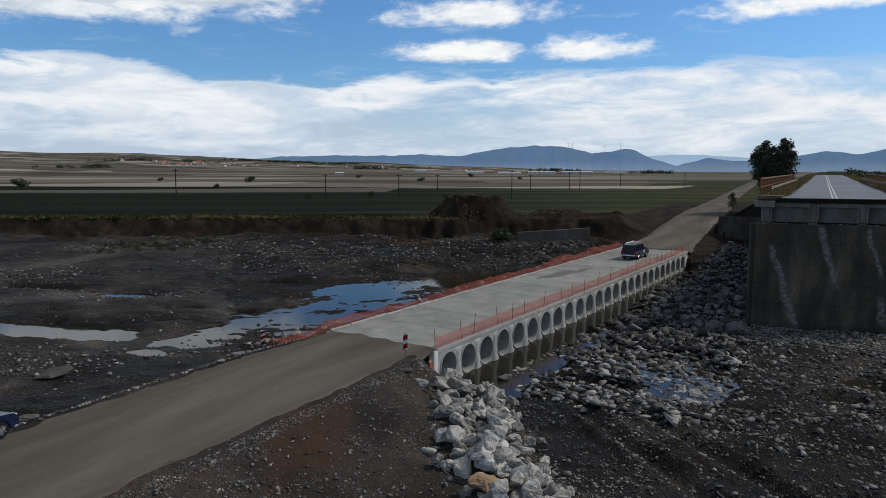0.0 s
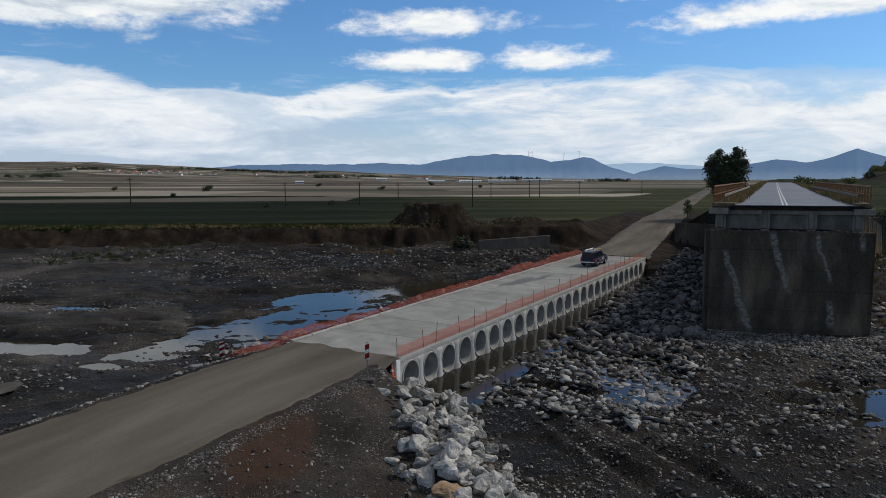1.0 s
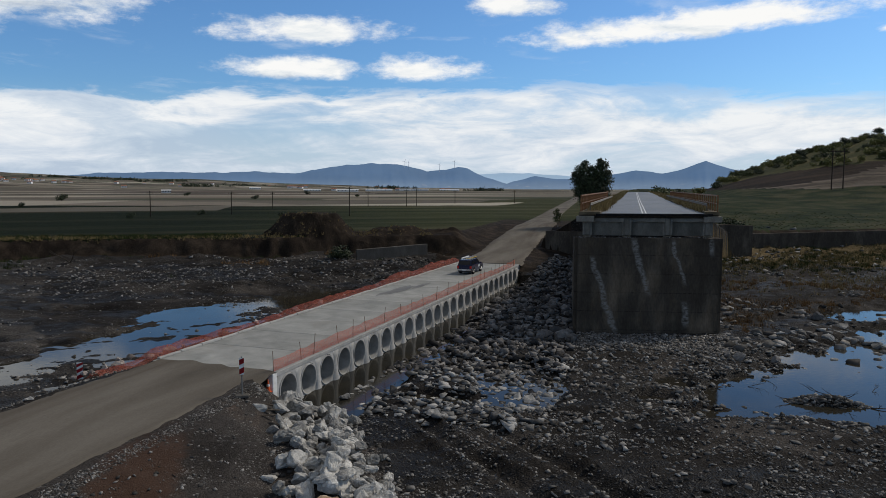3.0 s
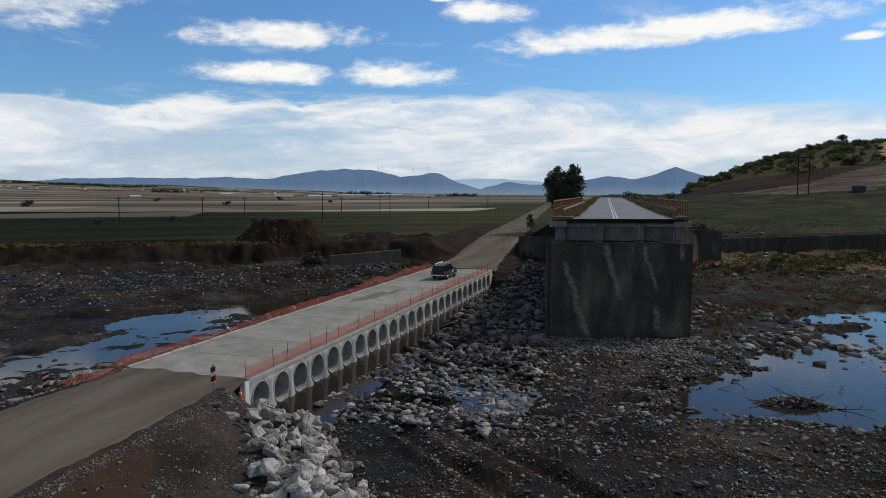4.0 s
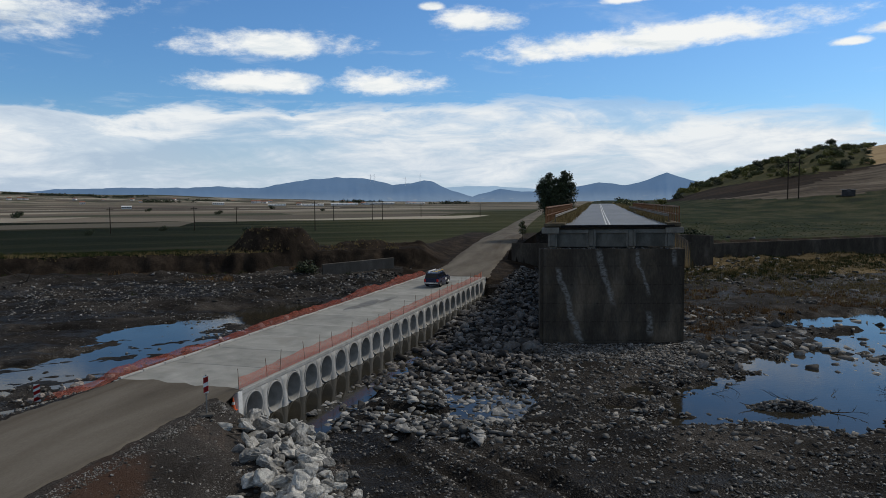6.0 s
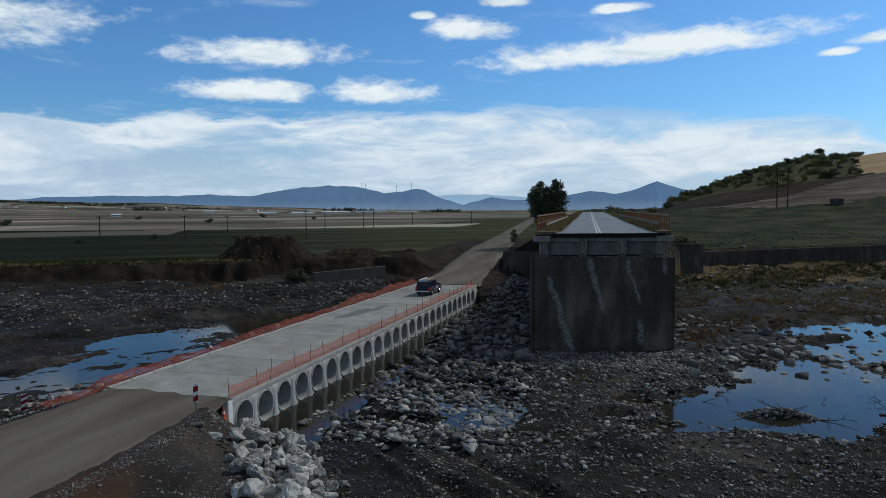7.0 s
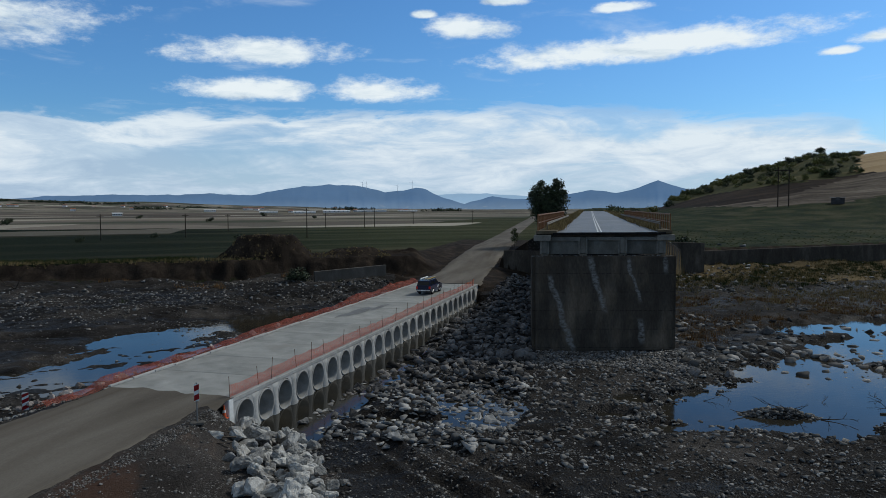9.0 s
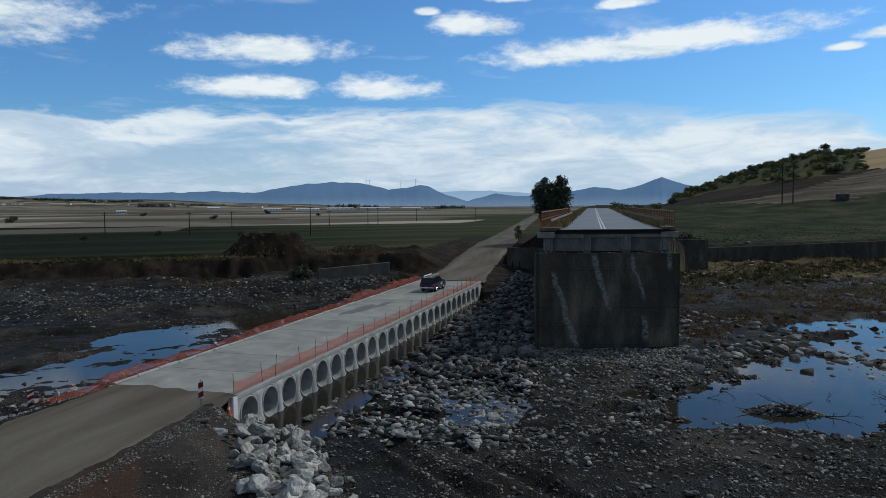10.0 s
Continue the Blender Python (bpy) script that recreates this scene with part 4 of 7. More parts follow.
bmesh.ops.bevel(bm, geom=[e for e in bm.edges if abs(e.verts[0].co.z - e.verts[1].co.z) > 5], offset=0.28, segments=4, affect="EDGES")
bmesh.ops.bevel(bm, geom=[e for e in bm.edges if e.verts[0].co.z > 6.2 and e.verts[1].co.z > 6.2 and e.calc_face_angle(0) > 1.0], offset=0.04, segments=1, affect="EDGES")
o = part("pier", bm, M_FACE, bridge, "dark weathered concrete wall pier with pale streaks")
o.matrix_basis = PIER
bm = bmesh.new()
box(bm, (-0.7, -0.7, -3.2), (13.0, 2.6, -2.05), 0.08)
o = part("footing", bm, M_PIER, bridge)
o.matrix_basis = PIER
# girders run along y; their broken ends stand on the pier
GX = (-3.85, -0.55, 2.85, 6.15)
Y0 = 62.0
for i, gx in enumerate(GX):
    bm = bmesh.new()
    yy = Y0 + (gx + 3.85) * 0.17
    box(bm, (gx - 0.22, yy, 6.50), (gx + 0.22, 112, 7.95), 0.03)
    box(bm, (gx - 0.40, yy + 0.5, 6.46), (gx + 0.40, 112, 6.72), 0.04)
    part("girder", bm, M_GIRDER, bridge)
    bm = bmesh.new()
    box(bm, (gx - 0.33, yy + 0.15, 6.305), (gx + 0.33, yy + 0.7, 6.455), 0.02)
    part("bearing", bm, M_GALV, bridge)
for a, b in zip(GX, GX[1:]):
    bm = bmesh.new()
    yy = Y0 + ((a + b) / 2 + 3.85) * 0.17 + 0.55
    box(bm, (a + 0.225, yy, 6.42), (b - 0.225, yy + 0.3, 7.74), 0.02)
    part("diaphragm", bm, M_GIRDER, bridge)
bm = bmesh.new()
box(bm, (-4.55, 0, 7.955), (7.05, 62.5, 8.22), 0.03)
for v in bm.verts:
    if v.co.y < 5:
        v.co.y += (v.co.x + 4.55) * 0.17
o = part("deck", bm, M_PIER, bridge)
o.matrix_basis = pose(0, Y0 + 0.1, 0)
bm = bmesh.new()
box(bm, (-2.75, 0.1, 8.225), (5.85, 62.5, 8.36))
for v in bm.verts:
    if v.co.y < 5:
        v.co.y += (v.co.x + 4.55) * 0.17
o = part("road_surface", bm, M_ASPHALT, bridge, "grey asphalt cut off at the broken edge")
o.matrix_basis = pose(0, Y0 - 0.35, 0)
for x0, x1 in ((-4.55, -2.76), (5.86, 7.05)):
    bm = bmesh.new()
    vs = box(bm, (x0, 0.05, 8.224), (x1, 62.5, 8.52), 0.03)
    for v in bm.verts:
        if v.co.y < 5:
            v.co.y += (v.co.x + 4.55) * 0.17
    o = part("walkway", bm, M_VERGE, bridge, "raised kerb walkway under dirt and dry grass")
    o.matrix_basis = pose(0, Y0 - 0.35, 0)
# end of the slab: a pale beam between the girders, corner blocks and the torn black edge of the asphalt
M_LIP = surface("pale_slab_edge", ((0.25, (0.16, 0.148, 0.125)), (0.5, (0.24, 0.225, 0.195)), (0.75, (0.33, 0.31, 0.275))), 1.2, 0.9, 0.4, 12.0, 0.4, dist=0.02)
M_TAR = surface("torn_bitumen", ((0.3, (0.010, 0.010, 0.011)), (0.7, (0.030, 0.029, 0.028))), 4.0, 0.9, 0.6, 18.0, 0.3, dist=0.02)
for a, b in zip(GX, GX[1:]):
    bm = bmesh.new()
    yy = Y0 + ((a + b) / 2 + 3.85) * 0.17 + 0.30
    box(bm, (a + 0.23, yy, 7.62), (b - 0.23, yy + 0.24, 7.945), 0.02)
    part("crosshead", bm, M_LIP, bridge)
for gx in GX:
    bm = bmesh.new()
    yy = Y0 + (gx + 3.85) * 0.17
    for u in (-0.30, 0.30):
        box(bm, (gx + u - 0.09, yy + 0.22, 6.47), (gx + u + 0.09, yy + 0.40, 7.93), 0.02)
    part("end_rib", bm, M_LIP, bridge, "pale rib at the broken end of a girder")
for x0, x1 in ((-4.75, -3.25), (5.75, 7.25)):
    bm = bmesh.new()
    yy = Y0 + ((x0 + x1) / 2 + 3.85) * 0.17 - 0.30
    box(bm, (x0, yy, 7.62), (x1, yy + 0.9, 8.14), 0.05)
    part("corner_block", bm, M_LIP, bridge, "pale broken corner of the deck slab")
bm = bmesh.new()
rt = random.Random(61)
x = -3.1
while x < 6.1:
    w = rt.uniform(0.18, 0.5)
    yy = Y0 + (x + 4.55) * 0.17 - 0.30
    box(bm, (x, yy - rt.uniform(0.02, 0.22), 8.23 - rt.uniform(0.0, 0.16)), (x + w * 1.02, yy + 0.2, 8.352 - rt.uniform(0.0, 0.03)), 0.015)
    x += w
part("torn_edge", bm, M_TAR, bridge, "torn black edge of the asphalt")
# abutment under the far end
bm = bmesh.new()
box(bm, (-5.2, 111.5, -2.0), (7.8, 113.2, 7.9), 0.05)
o = part("abutment", bm, M_PIER, bridge)


def railing(parent, x, y0, y1, inward):
    """Steel hand rail with uprights, a guard rail in front of it."""
    bm = bmesh.new()
    box(bm, (x - 0.05, y0, 9.82), (x + 0.05, y1, 9.94), 0.01)
    part("top_rail", bm, M_RUST, parent)
    bm = bmesh.new()
    box(bm, (x - 0.035, y0, 9.15), (x + 0.035, y1, 9.24), 0.01)
    part("mid_rail", bm, M_RUST, parent)
    bm = bmesh.new()
    box(bm, (-0.06, -0.07, 8.5), (0.06, 0.07, 9.86), 0.012)
    post = part("post", bm, M_RUST, parent)
    post.matrix_basis = pose(x, y0 + 0.07, 0)
    for i in range(1, int((y1 - y0) / 2.0) + 1):
        again(post, pose(x, y0 + 0.07 + 2.0 * i, 0), parent)
    bm = bmesh.new()
    pts = [(0.0, 8.98), (0.05, 9.04), (0.0, 9.10), (0.05, 9.17), (0.0, 9.24)]
    g = x + inward * 0.75
    a = [bm.verts.new((g + inward * u, y0 + 1.0, z)) for u, z in pts]
    b = [bm.verts.new((g + inward * u, y1, z)) for u, z in pts]
    a2 = [bm.verts.new((g + inward * u - inward * 0.012, y0 + 1.0, z)) for u, z in pts]
    b2 = [bm.verts.new((g + inward * u - inward * 0.012, y1, z)) for u, z in pts]
    for i in range(4):
        bm.faces.new((a[i], a[i + 1], b[i + 1], b[i]))
        bm.faces.new((a2[i], b2[i], b2[i + 1], a2[i + 1]))
    bmesh.ops.recalc_face_normals(bm, faces=bm.faces)
    part("guard_rail", bm, M_GALV, parent, "weathered corrugated guard rail")
    bm = bmesh.new()
    box(bm, (-0.05, -0.05, 8.3), (0.05, 0.05, 9.2), 0.01)
    gp = part("guard_post", bm, M_GALV, parent)
    gp.matrix_basis = pose(g - inward * 0.07, y0 + 2, 0)
    for i in range(1, int((y1 - y0) / 4.0)):
        again(gp, pose(g - inward * 0.07, y0 + 2 + 4.0 * i, 0), parent)


left_rail = anchor("bridge_railing", pose(0, 0, 0), "orange-brown painted steel railing with a guard rail", "railing", "bridge railings")
railing(left_rail, -4.40, Y0 + 0.1, 128, 1)
right_rail = anchor("bridge_railing", pose(0, 0, 0), "orange-brown painted steel railing with a guard rail", "railing", "bridge railings")
railing(right_rail, 6.88, Y0 + 1.9, 146, -1)
# old road beyond the bridge
def along(name, x0, x1, y0, y1, lift, mat, step_=6.0):
    """A ribbon that follows the height of the old road."""
    ys = np.append(np.arange(y0, y1, step_), y1)
    verts = [(x, float(y), float(old_road_z(y)) + dz) for y in ys for x, dz in ((x0, lift - 0.2), (x0, lift), (x1, lift), (x1, lift - 0.2))]
    faces = [(i * 4 + j, i * 4 + j + 1, i * 4 + j + 5, i * 4 + j + 4) for i in range(len(ys) - 1) for j in range(3)]
    me = bpy.data.meshes.new(name)
    me.from_pydata(verts, [], faces)
    me.materials.append(mat)
    return new(name, me)


tagged(along("old_road", -2.75, 5.85, 124.2, 420, 0.0, M_ASPHALT), "worn grey asphalt road running straight away from the bridge", "road", kind="structure")
for x in (0.75, 1.05):
    tagged(along("road_marking", x - 0.06, x + 0.06, Y0 + 0.9, 420, 0.006, M_PAINT), "worn white centre line on the asphalt", "road marking", "centre lines", kind="structure")


# ---- stone ----
M_BOULDER = surface("pale_quarry_stone", ((0.25, (0.24, 0.23, 0.212)), (0.5, (0.40, 0.388, 0.362)), (0.75, (0.60, 0.585, 0.55))), 1.6, 0.9, 0.9, 11.0, 0.5, dist=0.08, per_object=0.35, stain=((1.3, 1.3, 1.3), 0.54, 0.68, (0.13, 0.118, 0.105)))
M_RIPRAP = surface("grey_riprap_stone", ((0.25, (0.066, 0.062, 0.060)), (0.5, (0.115, 0.109, 0.105)), (0.75, (0.21, 0.20, 0.19))), 1.6, 0.88, 0.5, 14.0, 0.35, dist=0.05, per_object=0.4)
M_RIPSTUFF = surface("grey_riprap_heap", ((0.25, (0.062, 0.058, 0.056)), (0.5, (0.108, 0.102, 0.098)), (0.75, (0.20, 0.19, 0.18))), 1.6, 0.88, 0.5, 14.0, 0.35, dist=0.05, per_island=0.75)
M_COBBLE = surface("river_cobbles", ((0.25, (0.066, 0.062, 0.057)), (0.5, (0.145, 0.137, 0.127)), (0.75, (0.31, 0.295, 0.275))), 1.1, 0.88, 0.3, 20.0, 0.3, dist=0.01, per_island=0.6)
M_FLAT = surface("wet_grey_stone", ((0.25, (0.12, 0.118, 0.113)), (0.5, (0.20, 0.197, 0.19)), (0.75, (0.36, 0.35, 0.335))), 1.6, 0.8, 0.5, 14.0, 0.35, dist=0.05, per_object=0.5)
M_SLABS = surface("broken_grey_stone", ((0.25, (0.10, 0.097, 0.092)), (0.5, (0.19, 0.185, 0.176)), (0.75, (0.36, 0.35, 0.332))), 1.6, 0.8, 0.5, 14.0, 0.35, dist=0.05, per_island=0.7)
M_TAN = surface("tan_stone", ((0.25, (0.24, 0.16, 0.10)), (0.5, (0.36, 0.25, 0.16)), (0.75, (0.46, 0.38, 0.30))), 1.6, 0.9, 0.5, 14.0, 0.35, dist=0.05)


def rock_bm(seed, points=20, flat=0.7, rounded=False):
    """A broken stone: the hull of scattered points, its edges taken off."""
    rnd = random.Random(seed)
    bm = bmesh.new()
    sx, sy, sz = rnd.uniform(0.8, 1.25), rnd.uniform(0.65, 1.0), flat * rnd.uniform(0.8, 1.15)
    for i in range(points):
        v = Vector((rnd.gauss(0, 1), rnd.gauss(0, 1), rnd.gauss(0, 1))).normalized()
        k = rnd.uniform(0.82, 1.08)
        if not rounded:
            m = max(abs(v.x), abs(v.y), abs(v.z))
            v = v.lerp(v / m * 0.85, 0.75)
        bm.verts.new((v.x * k * sx, v.y * k * sy, v.z * k * sz))
    out = bmesh.ops.convex_hull(bm, input=bm.verts)
    bmesh.ops.delete(bm, geom=list({g for g in out["geom_interior"] if isinstance(g, bmesh.types.BMVert)}), context="VERTS")
    return bm


def rock_mesh(seed, mat, bevel=0.07, points=16, flat=0.7, cuts=2):
    """A broken stone with chipped edges and an uneven skin."""
    bm = rock_bm(seed, points, flat)
    bmesh.ops.bevel(bm, geom=bm.edges[:], offset=bevel, segments=1, affect="EDGES", clamp_overlap=True)
    bmesh.ops.triangulate(bm, faces=bm.faces[:])
    bmesh.ops.subdivide_edges(bm, edges=[e for e in bm.edges if e.calc_length() > 0.22], cuts=cuts, use_grid_fill=True)
    bmesh.ops.triangulate(bm, faces=bm.faces[:])
    bmesh.ops.smooth_vert(bm, verts=bm.verts[:], factor=0.5, use_axis_x=True, use_axis_y=True, use_axis_z=True)
    bm.normal_update()
    for v in bm.verts:
        p = v.co * 1.7 + Vector((seed * 3.1, 0, 0))
        v.co += v.normal * (0.16 * noise.noise(p) + 0.09 * noise.noise(p * 2.7) + 0.05 * noise.noise(p * 6.1))
    me = bpy.data.meshes.new("boulder")
    bm.to_mesh(me)
    bm.free()
    me.materials.append(mat)
    return me


def scatter(name, protos, place, mat, label, category):
    """Many stones or tufts as one mesh: place holds x, y, z, size, turn and tilt."""
    rng = np.random.RandomState(len(place) % 9973)
    pick = rng.randint(0, len(protos), len(place))
    V, F, base = [], [], 0
    for k, (pv, pf) in enumerate(protos):
        sel = place[pick == k]
        if not len(sel):
            continue
        c, s = np.cos(sel[:, 4]), np.sin(sel[:, 4])
        ct, st = np.cos(sel[:, 5]), np.sin(sel[:, 5])
        px, py, pz = (pv[None, :, i] for i in range(3))
        py2, pz2 = py * ct[:, None] - pz * st[:, None], py * st[:, None] + pz * ct[:, None]
        X = px * c[:, None] - py2 * s[:, None]
        Y = px * s[:, None] + py2 * c[:, None]
        P = np.stack([X, Y, np.broadcast_to(pz2, X.shape)], -1) * sel[:, 3][:, None, None] + sel[:, None, :3]
        n = len(pv)
        V.append(P.reshape(-1, 3))
        F.append((pf[None] + (np.arange(len(sel)) * n)[:, None, None]).reshape(-1, 3) + base)
        base += n * len(sel)
    V, F = np.concatenate(V), np.concatenate(F)
    me = bpy.data.meshes.new(name)
    me.vertices.add(len(V))
    me.vertices.foreach_set("co", V.ravel().astype(np.float32))
    me.loops.add(F.size)
    me.loops.foreach_set("vertex_index", F.ravel().astype(np.int32))
    me.polygons.add(len(F))
    me.polygons.foreach_set("loop_start", np.arange(0, F.size, 3, dtype=np.int32))
    me.update(calc_edges=True)
    me.materials.append(mat)
    return tagged(new(name, me), label, category, kind="stuff")


def arrays(bm):
    bmesh.ops.triangulate(bm, faces=bm.faces[:])
    bm.verts.index_update()
    v = np.array([v.co[:] for v in bm.verts])
    f = np.array([[w.index for w in p.verts] for p in bm.faces])
    bm.free()
    return v, f


STONES = [arrays(rock_bm(100 + i, 9, 0.52)) for i in range(16)]
COBBLES = [arrays(rock_bm(200 + i, 13, 0.55, True)) for i in range(10)]
R = np.random.RandomState(11)


def under_deck(x, y, pad=0.3):
    a = (x - DECK0.x) * DU.x + (y - DECK0.y) * DU.y
    b = (x - DECK0.x) * DV.x + (y - DECK0.y) * DV.y
    return (a > -0.8) & (a < DECK_L + 0.5) & (b > -pad) & (b < DECK_W + pad)


def on_road(x, y, pad=0.3):
    c, rz, w = road_line(y)
    return (np.abs(x - c) < w + pad) & ((y < 37) | (y > 94))


def in_pier(x, y):
    return (x > -5.0) & (x < 7.8) & (y > 60.6 + (x + 4.8) * 0.17) & (y < 63.2 + (x + 4.8) * 0.17)


def place_stones(n, x, y, size, sink=0.25, tilt=0.5, keep=None):
    """n stones in a box of the plan, thinned by keep(x, y) in 0..1."""
    xs, ys = R.uniform(*x, n), R.uniform(*y, n)
    ok = ~under_deck(xs, ys) & ~on_road(xs, ys) & ~in_pier(xs, ys)
    if keep is not None:
        ok &= R.uniform(0, 1, n) < keep(xs, ys)
    xs, ys = xs[ok], ys[ok]
    s = size[0] * (size[1] / size[0]) ** (R.uniform(0, 1, len(xs)) ** 1.7)
    z = ground_z(xs, ys) + s * (0.5 - sink * 1.3) * 0.6
    return np.stack([xs, ys, z, s, R.uniform(0, 6.28, len(xs)), R.normal(0, tilt, len(xs))], -1)


# boulders tipped down the slope at the near end of the head wall
MESH_B = [rock_mesh(20 + i, M_BOULDER, 0.07, 13, 0.72, 2) for i in range(18)]
rnd = random.Random(8)
done = []
tries = 0
while len(done) < 175 and tries < 14000:
    tries += 1
    y = rnd.uniform(20.5, 35.8)
    mid = -12.6 - (y - 27.3) * 0.68
    x = mid + rnd.gauss(0.3, 1.15)
    s = 0.30 + 0.60 * rnd.random() ** 1.5
    if abs(x - mid) > 3.4 or under_deck(np.array(x), np.array(y), 0.2) or (y > 30.6 and x < -18.5) or x > -9.0 + (27.3 - y) * 0.68:
        continue
    lift = 0.0
    clash = False
    for bx, by, bs, bz in done:
        d = math.hypot(x - bx, y - by)
        if d < 0.62 * (s + bs):
            if s < bs and bz < 0.1 and d > 0.30 * (s + bs):
                lift = max(lift, bs * 0.55)
            else:
                clash = True
                break
    if clash:
        continue
    done.append((x, y, s, lift))
for x, y, s, lift in done:
    o = new("boulder", MESH_B[rnd.randrange(18)])
    gz = float(ground_z(x, y))
    o.matrix_basis = pose(x, y, gz + s * 0.26 + lift, rnd.uniform(-28, 28), rnd.uniform(-28, 28), rnd.uniform(0, 360)) @ Matrix.Scale(s, 4)
    tagged(o, "pale grey quarry boulder tipped on the slope", "boulder", "tipped boulders")
o = new("boulder", rock_mesh(77, M_TAN, 0.06, 16, 0.55))
o.matrix_basis = pose(-10.6, 22.9, float(ground_z(-10.6, 22.9)) + 0.35, 10, 12, 40) @ Matrix.Scale(0.62, 4)
tagged(o, "tan-brown boulder among the pale ones", "boulder", "tipped boulders")


def boulders(n, x, y, size, meshes, label, group, keep=None, sink=0.2):
    made = 0
    for px, py, pz, s, turn, tilt in place_stones(n, x, y, size, sink, 0.25, keep):
        o = new("boulder", meshes[made % len(meshes)])
        o.matrix_basis = pose(px, py, pz, math.degrees(tilt), math.degrees(tilt) * 0.6, math.degrees(turn)) @ Matrix.Scale(s, 4)
        tagged(o, label, "boulder", group)
        made += 1
    return made


MESH_R = [rock_mesh(60 + i, M_RIPRAP, 0.06, 11, 0.62, 1) for i in range(12)]
MESH_F = [rock_mesh(80 + i, M_FLAT, 0.06, 12, 0.42, 1) for i in range(8)]


def chute(x, y):
    """Where the stone apron below the pipes lies."""
    edge_ = -19.54 + (y - 35.5) * 0.072
    return ((x > edge_ + 2.3) & (x < -4.2 - 0.0 * y)).astype(float)


boulders(70, (-17.8, -2.5), (35.0, 50.0), (0.30, 0.70), MESH_F + MESH_R[:5], "flat wet grey stone lying in the shallow water", "stones below the pipes",
         lambda x, y: chute(x, y) * sstep(fbm(x, y, 0.25, 91), -0.45, 0.0) * (x < -4 + (y - 36) * 0.15), 0.1)
boulders(30, (-16.5, -3.5), (46.5, 60), (0.28, 0.75), MESH_R, "dark grey riprap stone in the apron beside the pier", "riprap stones", lambda x, y: chute(x, y) * 0.95, 0.15)
boulders(5, (-7.2, -4.6), (56.5, 59.5), (0.9, 1.15), MESH_R, "large rounded dark grey boulder at the foot of the pier", "riprap stones", None, 0.2)
boulders(75, (6.5, 30), (54, 76), (0.4, 1.0), MESH_F + MESH_R, "grey boulder at the edge of the pool", "pool boulders",
         lambda x, y: (np.abs(fbm(x, y, 0.12, 93)) < 0.22) * 1.0, 0.25)
boulders(34, (-31.0, -28.7), (12, 33.5), (0.22, 0.60), MESH_F, "pale flat stone edging the gravel road", "roadside stones", lambda x, y: 0.9 * (x < -28.9), 0.2)
scatter("riprap", STONES, np.concatenate([
    place_stones(5200, (-17, -3), (45, 112), (0.2, 0.55), 0.1, 0.5, lambda x, y: chute(x, y)),
    place_stones(450, (-17, -3), (52, 112), (0.45, 0.75), 0.0, 0.5, lambda x, y: chute(x, y)),
    place_stones(260, (-36, -28.4), (88, 106), (0.25, 0.6), 0.1, 0.5, lambda x, y: (np.abs((x + 30.5) - (y - 102) * 0.9) < 2.5) * 1.0),
]), M_RIPSTUFF, "heaped dark grey riprap stone apron beside the causeway", "riprap")
scatter("river_stones", STONES + COBBLES, np.concatenate([
    place_stones(30000, (-95, -29), (22, 108), (0.05, 0.27), 0.3, 0.4, lambda x, y: (x * AX + y * AY < 107) * (0.07 + 0.93 * sstep(fbm((x * AY - y * AX) * 0.4, x * AX + y * AY, 0.16, 95), 0.02, 0.25))),
    place_stones(4500, (-100, -28), (70, 112), (0.12, 0.45), 0.3, 0.4, lambda x, y: (x * AX + y * AY < 108) * (0.2 + 0.8 * sstep(fbm(x, y, 0.12, 96), 0.0, 0.3))),
    place_stones(5200, (7, 60), (56, 135), (0.12, 0.6), 0.3, 0.4, lambda x, y: (x * AX + y * AY < 108) * (0.1 + 0.9 * sstep(fbm(x, y, 0.12, 97), 0.0, 0.3))),
    place_stones(420, (7, 40), (57, 82), (0.25, 0.85), 0.25, 0.4, lambda x, y: sstep(fbm(x, y, 0.13, 92), -0.1, 0.25)),
]), M_COBBLE, "scattered grey stones on the dark river bed", "stones")
scatter("flat_stones", [arrays(rock_bm(600 + i, 12, 0.40)) for i in range(16)], np.concatenate([
    place_stones(1700, (-18, -3), (35.2, 51), (0.13, 0.48), 0.22, 0.35, lambda x, y: chute(x, y) * (x < -4.5 + (y - 36) * 0.12) * (0.25 + 0.75 * sstep(fbm(x, y, 0.22, 91), -0.3, 0.1))),
    place_stones(420, (6.5, 34), (53, 80), (0.2, 0.7), 0.22, 0.3, lambda x, y: (np.abs(fbm(x, y, 0.12, 93)) < 0.25) * 1.0),
    place_stones(420, (20, 75), (90, 150), (0.3, 0.8), 0.22, 0.4, lambda x, y: (np.abs(y - 133 - (x - 19.5) * 0.54) < 3.5) * 0.6 + 0.12),
]), M_SLABS, "flat broken grey stones lying in and beside the shallow water", "stones")
dens = lambda x, y: (0.10 + 0.30 * sstep(y, 40, 45) + 0.60 * sstep(fbm(x, y, 0.16, 98, 3), -0.02, 0.32)) * (1 - 0.7 * sstep(y - 0.1 * x, 40, 35))
